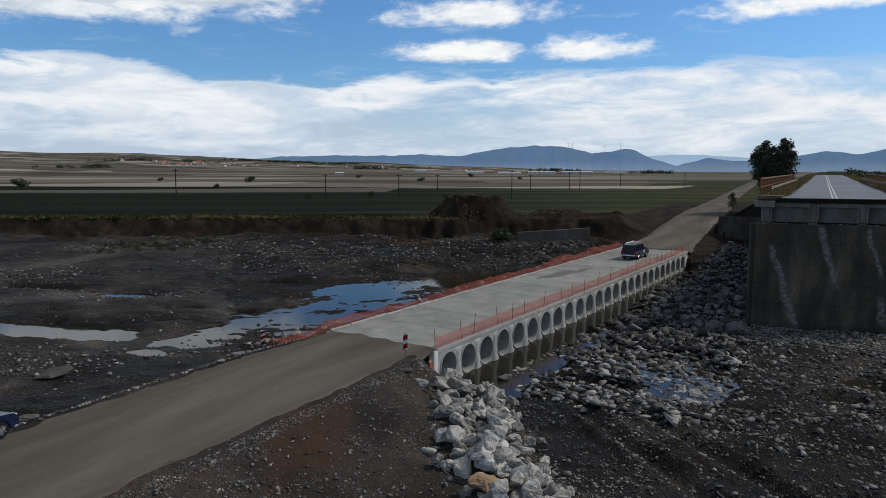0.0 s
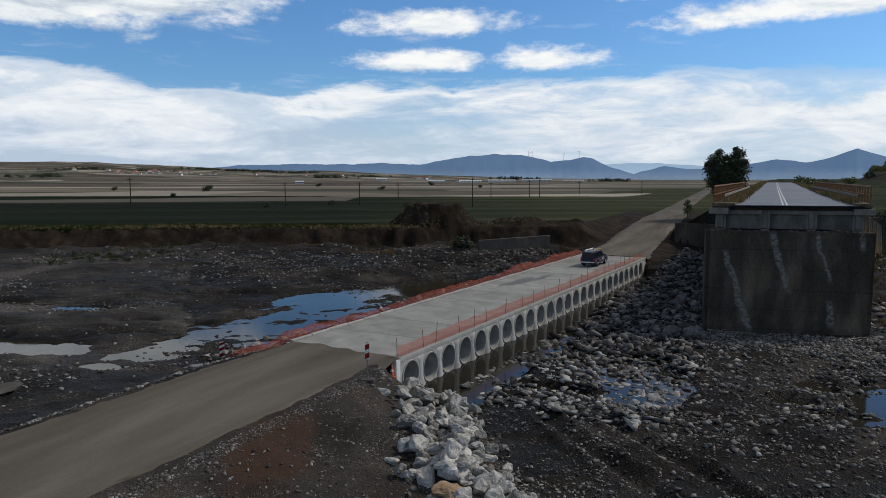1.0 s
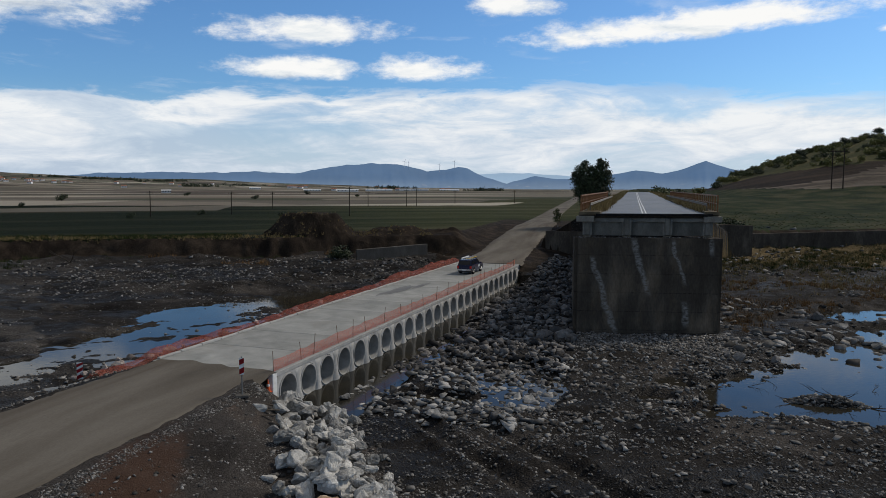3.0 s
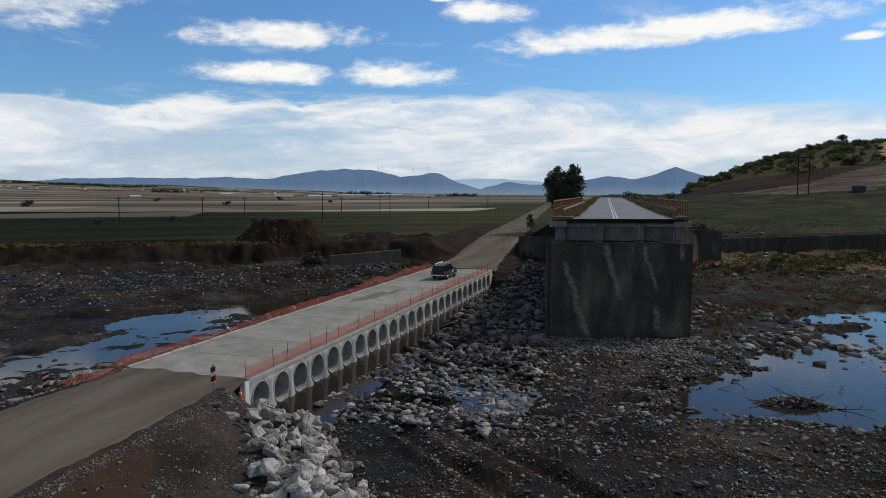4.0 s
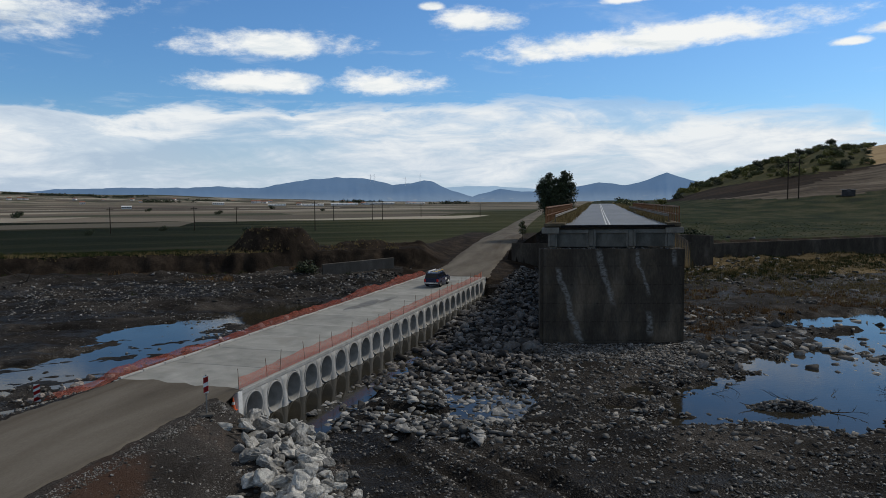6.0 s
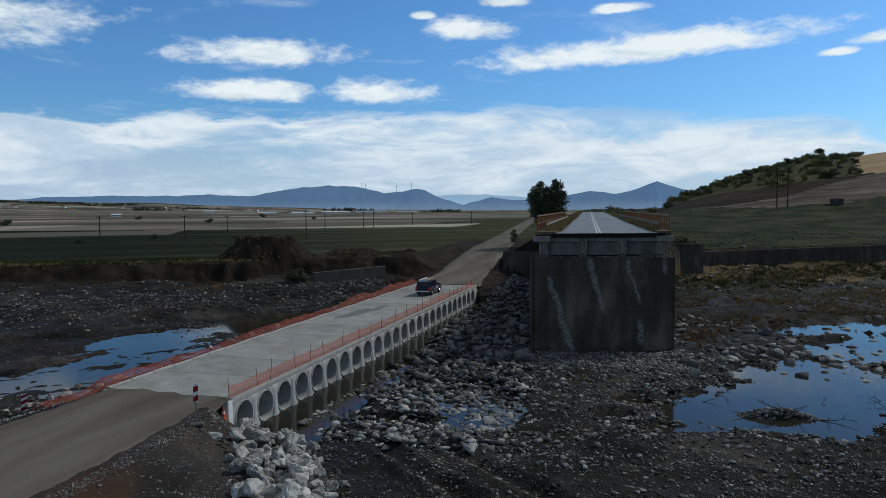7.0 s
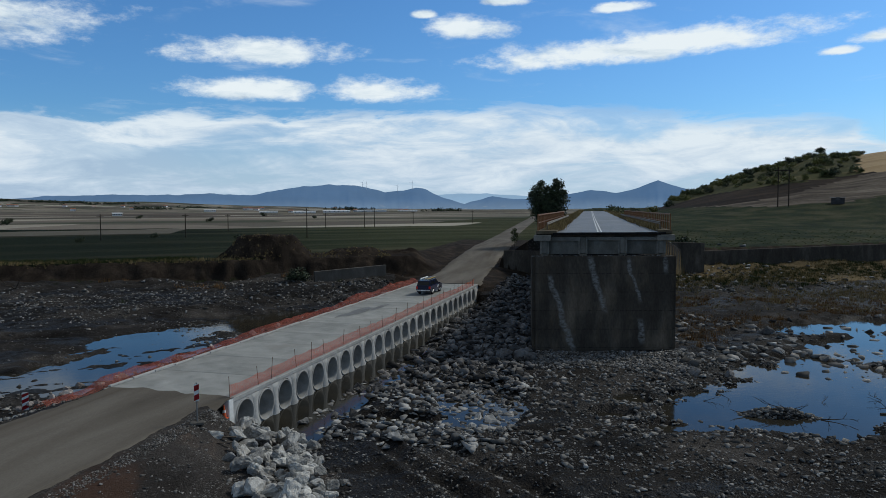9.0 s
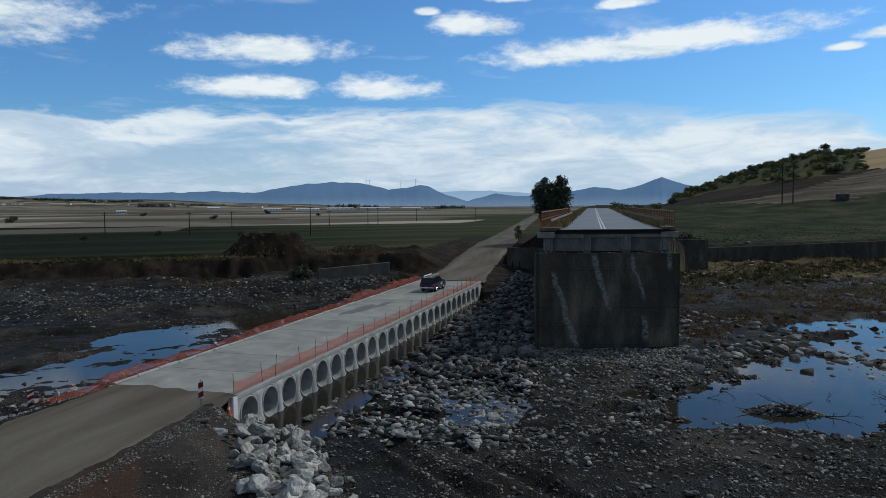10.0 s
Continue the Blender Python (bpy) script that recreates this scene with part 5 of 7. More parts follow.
scatter("cobbles", COBBLES + STONES, np.concatenate([
    place_stones(26000, (-8, 26), (33, 62), (0.055, 0.30), 0.3, 0.4, dens),
    place_stones(17000, (-19.8, 14), (15, 36), (0.03, 0.15), 0.35, 0.5, lambda x, y: 0.22 + 0.75 * sstep(fbm(x, y, 0.3, 99, 3), 0.0, 0.35)),
    place_stones(5000, (-20.3, -18.8), (8, 34), (0.025, 0.09), 0.35, 0.5, None),
    place_stones(15000, (-9, 24), (23, 43), (0.04, 0.17), 0.3, 0.5, lambda x, y: 0.12 + 0.8 * sstep(fbm(x, y, 0.35, 90, 4), 0.0, 0.3)),
    place_stones(1500, (-8, 20), (24, 40), (0.07, 0.24), 0.3, 0.5, lambda x, y: sstep(fbm(x, y, 0.3, 94, 3), -0.1, 0.3)),
    place_stones(700, (-15, -6), (20, 36), (0.1, 0.28), 0.3, 0.5, lambda x, y: (np.abs(x + 12.2 + (y - 27.3) * 0.68) < 3.2) * 1.0),
    place_stones(5500, (-31.8, -28.5), (8, 36), (0.03, 0.2), 0.3, 0.4, None),
    place_stones(5000, (-4.5, 8.5), (56, 62.2), (0.07, 0.22), 0.2, 0.5, None),
    place_stones(1300, (8.2, 14.5), (44.4, 46.6), (0.06, 0.26), 0.2, 0.5, lambda x, y: ((x - 11.3) ** 2 / 9 + (y - 45.5) ** 2 / 0.9 < 1) * 1.0),
]), M_COBBLE, "loose grey cobbles and gravel of the river bed", "cobbles")
# small rubble lying on the pier cap
rub = []
for i in range(160):
    u = R.uniform(0.2, 12.0)
    p = PIER @ Vector((u, R.uniform(0.12, 0.7), 6.33))
    rub.append((p.x, p.y, p.z, R.uniform(0.04, 0.13), R.uniform(0, 6.28), 0.2))
scatter("rubble", STONES, np.array(rub), M_COBBLE, "small broken concrete rubble on the pier cap", "rubble")

# ---- walls ----
M_WALL = surface("grey_retaining_concrete", ((0.25, (0.070, 0.064, 0.056)), (0.5, (0.105, 0.097, 0.086)), (0.75, (0.16, 0.150, 0.134))), 0.5, 0.9, 0.35, 9.0, 0.35, dist=0.03, squash=(1, 1, 0.5))


def wall_between(name, a, b, lo, hi0, hi1, thick, mat, label):
    """An upright wall from a to b, its top running from hi0 to hi1."""
    a, b = Vector((*a, 0)), Vector((*b, 0))
    d = (b - a)
    m = Matrix.Translation(a) @ pose(0, 0, 0, 0, 0, math.degrees(math.atan2(d.y, d.x)))
    bm = bmesh.new()
    box(bm, (0, 0, lo), (d.length, thick, 1.0), 0.05)
    for v in bm.verts:
        if v.co.z > 0.5:
            v.co.z += -1.0 + hi0 + (hi1 - hi0) * v.co.x / d.length
    bmesh.ops.transform(bm, matrix=m, verts=bm.verts)
    return tagged(part(name, bm, mat), label, "wall", kind="structure")


wall_between("wall_upstream", (-39.6, 97.5), (-31.2, 106.2), -2.2, 1.35, 1.75, 0.45, M_WALL, "leaning slab of grey concrete wall left on the river bed")
wall_between("wall_wing", (7.9, 119.0), (19.2, 126.0), -2.5, 5.0, 4.4, 0.6, M_PIER, "dark concrete wing wall of the old bridge")
wall_between("wall_bank", (19.5, 134.5), (80, 167.2), -2.5, 2.5, 3.1, 0.5, M_PIER, "long low concrete retaining wall along the river bank")
wall_between("wall_slab", (-14.2, 118.5), (-5.6, 114.0), -1.0, 3.4, 3.6, 0.5, M_PIER, "dark concrete slab under the road embankment")


# ---- plants ----
def foliage(name, stops, rough=0.7):
    return surface(name, stops, 0.6, rough, 0.1, 6.0, 0.3, per_island=0.45)


M_LEAF = foliage("dark_leaves", ((0.3, (0.018, 0.026, 0.012)), (0.7, (0.045, 0.060, 0.024))))
M_BUSH = foliage("hill_scrub_leaves", ((0.3, (0.040, 0.055, 0.018)), (0.7, (0.115, 0.125, 0.040))))
M_YELLOW = foliage("yellow_autumn_leaves", ((0.3, (0.085, 0.095, 0.022)), (0.7, (0.19, 0.18, 0.045))))
M_BARK = surface("bark", ((0.3, (0.035, 0.028, 0.022)), (0.7, (0.08, 0.065, 0.05))), 3.0, 0.95, 0.6, 20, 0.4)
M_DRY = foliage("dry_grass", ((0.3, (0.150, 0.110, 0.048)), (0.7, (0.31, 0.235, 0.112))), 0.9)
M_WEED = foliage("green_weeds", ((0.3, (0.020, 0.030, 0.010)), (0.7, (0.050, 0.062, 0.020))), 0.9)
M_RUSSET = foliage("russet_scrub", ((0.3, (0.12, 0.065, 0.028)), (0.7, (0.23, 0.135, 0.058))), 0.9)


def leaf_cloud(clumps, leaves, size, seed):
    """Small four-cornered leaves round a set of clumps (x, y, z, radius)."""
    rng = np.random.RandomState(seed)
    c = np.array(clumps)
    w = c[:, 3] ** 2
    k = rng.choice(len(c), leaves, p=w / w.sum())
    d = rng.normal(0, 1, (leaves, 3))
    d /= np.linalg.norm(d, axis=1)[:, None]
    rad = c[k, 3] * (0.55 + 0.5 * rng.uniform(0, 1, leaves) ** 0.6) * (1 + 0.25 * rng.normal(0, 1, leaves).clip(-1, 1.8))
    p = c[k, :3] + d * rad[:, None] * np.array((1, 1, 0.85))
    a = rng.normal(0, 1, (leaves, 3))
    a /= np.linalg.norm(a, axis=1)[:, None]
    b = np.cross(a, d + 0.3 * rng.normal(0, 1, (leaves, 3)))
    b /= np.linalg.norm(b, axis=1)[:, None] + 1e-6
    s = size * rng.uniform(0.6, 1.4, leaves)[:, None]
    quad = np.stack([p - a * s, p + b * s * 0.55, p + a * s, p - b * s * 0.55], 1).reshape(-1, 3)
    me = bpy.data.meshes.new("crown")
    me.from_pydata(quad.tolist(), [], (np.arange(leaves * 4).reshape(-1, 4)).tolist())
    return me


def tree(name, m, height, clumps, leaves, size, mat, label, seed, trunk_r=0.16, category="tree"):
    top = anchor(name, m, label, category)
    rnd = random.Random(seed)
    bm = bmesh.new()
    tube(bm, (0, 0, -0.4), (0.1, 0.05, height * 0.45), trunk_r, 8, trunk_r * 0.6)
    for cx, cy, cz, cr in clumps:
        z0 = min(height * rnd.uniform(0.15, 0.42), cz * 0.8)
        tube(bm, (0.05, 0.03, z0), (cx * 0.85, cy * 0.85, cz), trunk_r * 0.45, 6, 0.02)
    part("trunk", bm, M_BARK, top)
    me = leaf_cloud(clumps, leaves, size, seed)
    me.materials.append(mat)
    o = new("crown", me)
    o.parent = top
    return top


tree("tree", pose(-8.6, 150, 4.6), 12, [(-1.9, 0, 9.6, 1.5), (-2.6, 0.3, 7.8, 1.5), (-1.2, -0.6, 7.0, 1.9), (0.2, 0.4, 8.0, 1.7), (1.5, 0, 9.2, 1.7), (2.2, -0.3, 10.6, 1.2), (2.4, 0.5, 7.6, 1.8), (0.6, -0.7, 6.0, 2.0), (-1.8, 0.2, 5.2, 1.8), (1.8, 0, 5.2, 1.9),
                                              (-3.4, 0, 8.8, 0.7), (-1.4, 0, 11.0, 0.7), (1.6, 0.2, 11.6, 0.6), (3.4, 0, 9.0, 0.7), (-0.1, 0, 10.0, 0.7), (0, 0, 3.6, 2.2)], 17000, 0.19, M_LEAF, "dense dark green tree beside the old road", 5, 0.25)
tree("tree", pose(-15.2, 146, 2.6), 3.6, [(0, 0, 1.6, 0.8), (0.3, 0, 2.5, 0.6), (-0.3, 0.2, 2.9, 0.5), (0.1, 0, 3.4, 0.4)], 900, 0.12, M_BUSH, "small young green tree beside the gravel road", 6, 0.06)

rnd = random.Random(21)
BUSHES = []
for i in range(5):
    cl = [(rnd.uniform(-1.3, 1.3), rnd.uniform(-1.3, 1.3), rnd.uniform(0.4, 1.7), rnd.uniform(0.5, 1.0)) for _ in range(8)]
    b = tree("bush", pose(0, 0, 0), 1.6, cl, 650, 0.2, (M_BUSH, M_YELLOW, M_LEAF, M_YELLOW, M_BUSH)[i], "rounded green bush on the hillside", 30 + i, 0.06, "bush")
    tagged(b, group="hill bushes")
    BUSHES.append(b)


def bush(x, y, s, which=None):
    return copy_thing(which or rnd.choice(BUSHES), pose(x, y, float(ground_z(x, y)) - 0.1, 0, 0, rnd.uniform(0, 360)) @ Matrix.Scale(1, 4)), s


def plant_bush(x, y, s, which=None):
    o, s = bush(x, y, s, which)
    o.scale = (s, s, s * rnd.uniform(0.8, 1.1))


for i, b in enumerate(BUSHES):
    x = 20 + 9 * i
    b.matrix_basis = pose(x, 330 + 14 * i, float(ground_z(x, 330 + 14 * i)))
    b.scale = (1.5, 1.5, 1.4)
# scrub between the ploughed slope and the crest
left_ = 250
while left_:
    a = radians(4.4 + 14.5 * rnd.random() ** 0.8)
    rr = rnd.uniform(300, 486)
    x, y = math.sin(a) * rr, math.cos(a) * rr
    _, e, _, _, from_ = (float(v) for v in hill_belts(x, y, float(ground_z(x, y))))
    if e > from_ + 0.06 and rnd.random() < 0.35 + (rr - 300) / 250:
        plant_bush(x, y, rnd.uniform(0.6, 1.15) if rnd.random() < 0.7 else rnd.uniform(1.1, 1.7))
        left_ -= 1
# hedge along the far road
for i in range(26):
    plant_bush(rnd.uniform(9.5, 17), rnd.uniform(165, 330), rnd.uniform(0.8, 1.9))
for i in range(8):
    plant_bush(rnd.uniform(-12, -9), rnd.uniform(190, 300), rnd.uniform(0.7, 1.3))
for x, y, s in ((-14.5, 262, 1.6), (18, 139, 1.2), (16, 136, 1.0), (-41.2, 96.6, 0.95), (-42.4, 95.6, 0.7)):
    plant_bush(x, y, s, BUSHES[2])
# single bushes out in the fields
for ang, rr, s in ((59, 330, 2.3), (43.5, 400, 1.9), (46, 300, 0.8), (50, 450, 1.2), (30, 420, 1.5), (35, 560, 1.6), (26, 620, 1.8), (22, 500, 1.2), (39, 190, 0.7), (34, 205, 0.8), (28, 190, 0.6)):
    plant_bush(-math.sin(radians(ang)) * rr, math.cos(radians(ang)) * rr, s * 0.85, BUSHES[2])
o = tree("tree", pose(134, 458, float(ground_z(134, 458)) + 0.2), 6, [(-1.5, 0, 4.6, 1.4), (0, 0, 5.2, 1.6), (1.6, 0, 4.8, 1.4), (0.3, 0, 3.8, 1.3)], 1500, 0.25, M_LEAF, "flat-topped tree standing out on the crest of the hill", 44, 0.2)


def tuft_proto(seed, blades, spread, lean):
    rng = np.random.RandomState(seed)
    v, f = [], []
    for i in range(blades):
        a = rng.uniform(0, 6.28)
        bx, by = rng.normal(0, spread, 2)
        h = rng.uniform(0.55, 1.0)
        l = rng.uniform(0.1, lean)
        w = 0.035
        k = len(v)
        v += [(bx - math.sin(a) * w, by + math.cos(a) * w, -0.1), (bx + math.sin(a) * w, by - math.cos(a) * w, -0.1), (bx + math.cos(a) * l, by + math.sin(a) * l, h)]
        f.append((k, k + 1, k + 2))
    return np.array(v), np.array(f)


TUFTS = [tuft_proto(300 + i, 16, 0.22, 0.5) for i in range(8)]
SCRUB = [tuft_proto(320 + i, 30, 0.4, 0.6) for i in range(8)]


def tufts(n, xs, ys, size, keep=None):
    ok = ~under_deck(xs, ys, 0.5) & ~on_road(xs, ys, 0.6)
    z = ground_z(xs, ys)
    ok &= z > WATER_Z + 0.08
    if keep is not None:
        ok &= R.uniform(0, 1, len(xs)) < keep(xs, ys)
    xs, ys, z = xs[ok], ys[ok], z[ok]
    return np.stack([xs, ys, z, R.uniform(*size, len(xs)), R.uniform(0, 6.28, len(xs)), R.normal(0, 0.08, len(xs))], -1)


def on_bridge(n, x0, x1, y0, y1):
    ys = R.uniform(y0, y1, n)
    return np.stack([R.uniform(x0, x1, n), ys, old_road_z(ys) + 0.12, R.uniform(0.25, 0.75, n), R.uniform(0, 6.28, n), R.normal(0, 0.08, n)], -1)


def bank_strip(n, p0, p1, q0, q1):
    p, q = R.uniform(p0, p1, n), R.uniform(q0, q1, n)
    q = q + 1.8 * fbm(p, q * 0, 0.06, 31) + 0.7 * fbm(p, q * 0, 0.4, 33, 3)
    return p * AY + q * AX, p * -AX + q * AY


scatter("dry_grass", TUFTS, np.concatenate([
    tufts(0, *bank_strip(3000, -95, 25, 114.4, 119.5), (0.15, 0.55), lambda x, y: 0.25 + 0.7 * sstep(fbm(x, y, 0.15, 101), -0.1, 0.3)),
    tufts(0, R.uniform(9, 75, 22000), R.uniform(84, 152, 22000), (0.22, 0.62), lambda x, y: sstep(y + 0.15 * x, 86, 108) * (0.15 + 0.85 * sstep(fbm(x, y, 0.07, 103), -0.15, 0.25)) * (x * AX + y * AY < 110)),
    tufts(0, R.uniform(-6.5, -3.5, 500), R.uniform(112, 170, 500), (0.4, 1.0)),
    on_bridge(420, -3.9, -2.6, 64, 112), on_bridge(160, 5.7, 6.4, 66, 112), on_bridge(500, -4.2, -2.4, 124, 300), on_bridge(400, 5.6, 8.0, 124, 300),
]), M_DRY, "dry straw-coloured grass along the banks", "grass")
scatter("green_weeds", SCRUB, np.concatenate([
    tufts(0, *bank_strip(3400, -95, -6, 114.6, 123), (0.2, 0.6), lambda x, y: 0.5 * (ground_z(x, y) < 3.2)),
    tufts(0, R.uniform(9, 80, 4200), R.uniform(100, 152, 4200), (0.28, 0.75), lambda x, y: sstep(y, 104, 118) * sstep(fbm(x, y, 0.06, 105), -0.1, 0.2) * (x * AX + y * AY < 111)),
    tufts(0, R.uniform(9, 90, 1500), R.uniform(138, 200, 1500), (0.12, 0.35), lambda x, y: (x * AX + y * AY > 117) * 0.9),
    tufts(0, R.uniform(-90, -34, 2600), R.uniform(60, 112, 2600), (0.25, 0.7), lambda x, y: sstep(x * AX + y * AY, 84, 98) * (x * AX + y * AY < 110) * sstep(fbm(x, y, 0.07, 107), 0.0, 0.3)),
]), M_WEED, "low green weeds and field crop", "weeds")
scatter("russet_scrub", SCRUB, np.concatenate([
    tufts(0, R.uniform(8.5, 40, 1800), R.uniform(62, 100, 1800), (0.22, 0.6), lambda x, y: sstep(fbm(x, y, 0.1, 109), 0.1, 0.35)),
    tufts(0, R.uniform(-70, -34, 500), R.uniform(78, 112, 500), (0.3, 0.8), lambda x, y: (x * AX + y * AY < 110) * sstep(fbm(x, y, 0.1, 110), 0.1, 0.3)),
]), M_RUSSET, "russet-brown dry scrub between the stones", "scrub")


# ---- safety netting ----
def net_material(name, stops, open_):
    """Woven plastic netting: bands of orange with holes between them."""
    m = bpy.data.materials.new(name)
    m.use_nodes = True
    n = Nodes(m.node_tree)
    co = n.add("ShaderNodeTexCoord").outputs["Object"]
    x, y, z = n.xyz(co)
    fx = n.math("FRACT", n.math("MULTIPLY", y, 14.0))
    fz = n.math("FRACT", n.math("MULTIPLY", n.math("ADD", z, n.math("MULTIPLY", x, 0.6)), 22.0))
    hole = n.math("MULTIPLY", n.step(n.math("ABSOLUTE", n.math("SUBTRACT", fx, 0.5)), 0.5 * open_ + 0.06, 0.5 * open_), n.step(n.math("ABSOLUTE", n.math("SUBTRACT", fz, 0.5)), 0.5 * open_ + 0.06, 0.5 * open_))
    p = n.add("ShaderNodeBsdfPrincipled")
    n.put(p.inputs["Base Color"], n.ramp(n.noise(co, 1.2, 5.0), stops))
    p.inputs["Roughness"].default_value = 0.6
    tl = n.add("ShaderNodeBsdfTranslucent")
    n.put(tl.inputs[0], (0.55, 0.12, 0.05))
    m1 = n.add("ShaderNodeMixShader")
    m1.inputs[0].default_value = 0.35
    n.t.links.new(p.outputs[0], m1.inputs[1])
    n.t.links.new(tl.outputs[0], m1.inputs[2])
    tr = n.add("ShaderNodeBsdfTransparent")
    m2 = n.add("ShaderNodeMixShader")
    n.put(m2.inputs[0], hole)
    n.t.links.new(m1.outputs[0], m2.inputs[1])
    n.t.links.new(tr.outputs[0], m2.inputs[2])
    n.t.links.new(m2.outputs[0], n.add("ShaderNodeOutputMaterial").inputs[0])
    return m


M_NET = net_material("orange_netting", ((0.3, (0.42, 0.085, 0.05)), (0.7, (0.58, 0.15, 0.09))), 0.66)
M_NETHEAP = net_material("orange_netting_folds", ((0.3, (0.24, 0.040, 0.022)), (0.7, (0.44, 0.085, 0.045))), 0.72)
M_REBAR = surface("rusty_rod", ((0.3, (0.09, 0.05, 0.035)), (0.7, (0.17, 0.09, 0.06))), 5.0, 0.8, 0.2, 40, 0.4)

fence = anchor("safety_net_fence", CAUSE, "orange plastic safety net strung on thin rusty rods", "fence")
rnd = random.Random(15)
rods = []
y = 0.15
while y < 59.5:
    rods.append((y, rnd.uniform(0.95, 1.15) if rnd.random() < 0.6 else rnd.uniform(1.2, 1.45)))
    y += rnd.uniform(1.5, 3.6)
bm = bmesh.new()
tube(bm, (0, 0, -0.1), (0, 0, 1.0), 0.016, 6)
rod = part("rod", bm, M_REBAR, fence)
for i, (y, h) in enumerate(rods):
    m = pose(0.14, y, 0, rnd.uniform(-5, 5), rnd.uniform(-4, 4), 0) @ Matrix.Diagonal((1, 1, h, 1))
    if i == 0:
        rod.matrix_basis = m
    else:
        again(rod, m, fence)
ys = np.arange(0.15, 59.6, 0.25)
ry = np.array([r[0] for r in rods])
verts, faces = [], []
for y in ys:
    k = np.clip(np.searchsorted(ry, y) - 1, 0, len(ry) - 2)
    f = (y - ry[k]) / (ry[k + 1] - ry[k])
    sag = 0.10 * 4 * f * (1 - f)
    low = 0.75 + 0.12 * float(fbm(np.array(y), np.array(0.0), 0.12, 121, 3))
    for j in range(5):
        v = j / 4
        bow = 0.07 * float(fbm(np.array(y), np.array(v * 2.0), 0.7, 123, 3))
        verts.append((0.16 + bow * (0.4 + v), y, 0.01 + (low - sag) * v))
for i in range(len(ys) - 1):
    for j in range(4):
        a = i * 5 + j
        faces.append((a, a + 1, a + 6, a + 5))
me = bpy.data.meshes.new("net")
me.from_pydata(verts, [], faces)
me.materials.append(M_NET)
o = new("net", me)
o.parent = fence

# fallen netting along the upstream edge, draped over stones
heap = anchor("fallen_safety_net", CAUSE, "crumpled orange safety net lying over stones along the kerb", "netting")
verts, faces = [], []
ys = np.arange(-3.6, 61, 0.22)
K = 12
for y in ys:
    e = 1.0 if y > 0 else 1 - 0.3 * (-y / 3.6)
    hgt = (0.46 + 0.62 * float(fbm(np.array(y), np.array(1.0), 0.22, 131, 3))) * (0.75 + 0.4 * float(sstep(np.array(y), 12.0, 30.0)))
    wid = 1.45 + 0.9 * float(fbm(np.array(y), np.array(2.0), 0.2, 133, 3))
    for j in range(K):
        u = j / (K - 1)
        b = DECK_W - 0.03 + u * wid + (0.5 * -y / 3.6 if y < 0 else 0.0)
        prof = math.sin(math.pi * min(1, u * 1.5)) ** 0.8 if u < 0.334 else math.cos((u - 0.334) / 0.666 * math.pi / 2) ** 0.9 * 1.0
        z = 0.10 + hgt * prof * e * (0.85 + 0.45 * float(fbm(np.array(y), np.array(u * 3), 1.1, 135, 4))) - 0.75 * max(0, u - 0.7)
        if y < 0.6:
            k = min(1.0, (0.6 - y) / 1.2)
            z = z * (1 - k) + (-0.12 + 0.55 * hgt * prof - 0.55 * max(0.0, u - 0.5)) * k
        verts.append((b + 0.06 * float(fbm(np.array(y), np.array(u * 4), 1.6, 137, 3)), y, z))
for i in range(len(ys) - 1):
    for j in range(K - 1):
        a = i * K + j
        faces.append((a, a + 1, a + K + 1, a + K))
me = bpy.data.meshes.new("net")
me.from_pydata(verts, [], faces)
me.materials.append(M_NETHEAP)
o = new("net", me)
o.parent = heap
# stones under and beside it
M_KSTONE = surface("kerb_stones", ((0.25, (0.16, 0.13, 0.115)), (0.5, (0.27, 0.23, 0.205)), (0.75, (0.40, 0.36, 0.33))), 1.6, 0.9, 0.5, 14.0, 0.35, dist=0.05, per_object=0.4)
MESH_K = [rock_mesh(140 + i, M_KSTONE, 0.06, 12, 0.6, 1) for i in range(6)]
rnd = random.Random(33)
for i in range(34):
    y = rnd.uniform(-4.5, 58) if i > 14 else rnd.uniform(-5.5, 9)
    p = CAUSE @ Vector((DECK_W + rnd.uniform(0.25, 1.1) + (0.1 if y > 0 else 0.6), y, 0.10))
    o = new("boulder", MESH_K[i % 6])
    o.matrix_basis = pose(p.x, p.y, p.z, rnd.uniform(-20, 20), rnd.uniform(-20, 20), rnd.uniform(0, 360)) @ Matrix.Scale(rnd.uniform(0.16, 0.42), 4)
    tagged(o, "reddish grey stone weighing down the fallen net", "boulder", "kerb stones")
# earth shoulder that carries net and stones beside the slabs
bm = bmesh.new()
pts = [(DECK_W + 0.005, 0.02), (DECK_W + 0.9, -0.05), (DECK_W + 1.9, -0.55), (DECK_W + 3.4, -2.6), (DECK_W + 0.34, -2.6)]
ringz = []
for y in np.arange(-5.0, DECK_L + 0.01, 1.5):
    ringz.append([bm.verts.new((px + (0.25 * float(fbm(np.array(y), np.array(px), 0.5, 139, 3)) if i in (2, 3) else 0), y, pz + (0.12 * float(fbm(np.array(y), np.array(px), 0.8, 141, 3)) if i in (1, 2) else 0) - (0.22 if y < -0.4 else 0.0))) for i, (px, pz) in enumerate(pts)])
for a, b in zip(ringz, ringz[1:]):
    for i in range(4):
        bm.faces.new((a[i], a[i + 1], b[i + 1], b[i]))
bmesh.ops.recalc_face_normals(bm, faces=bm.faces)
o = part("road_shoulder", bm, M_BED)
o.matrix_basis = CAUSE
tagged(o, "gravel shoulder along the upstream edge of the causeway", "shoulder", kind="structure")
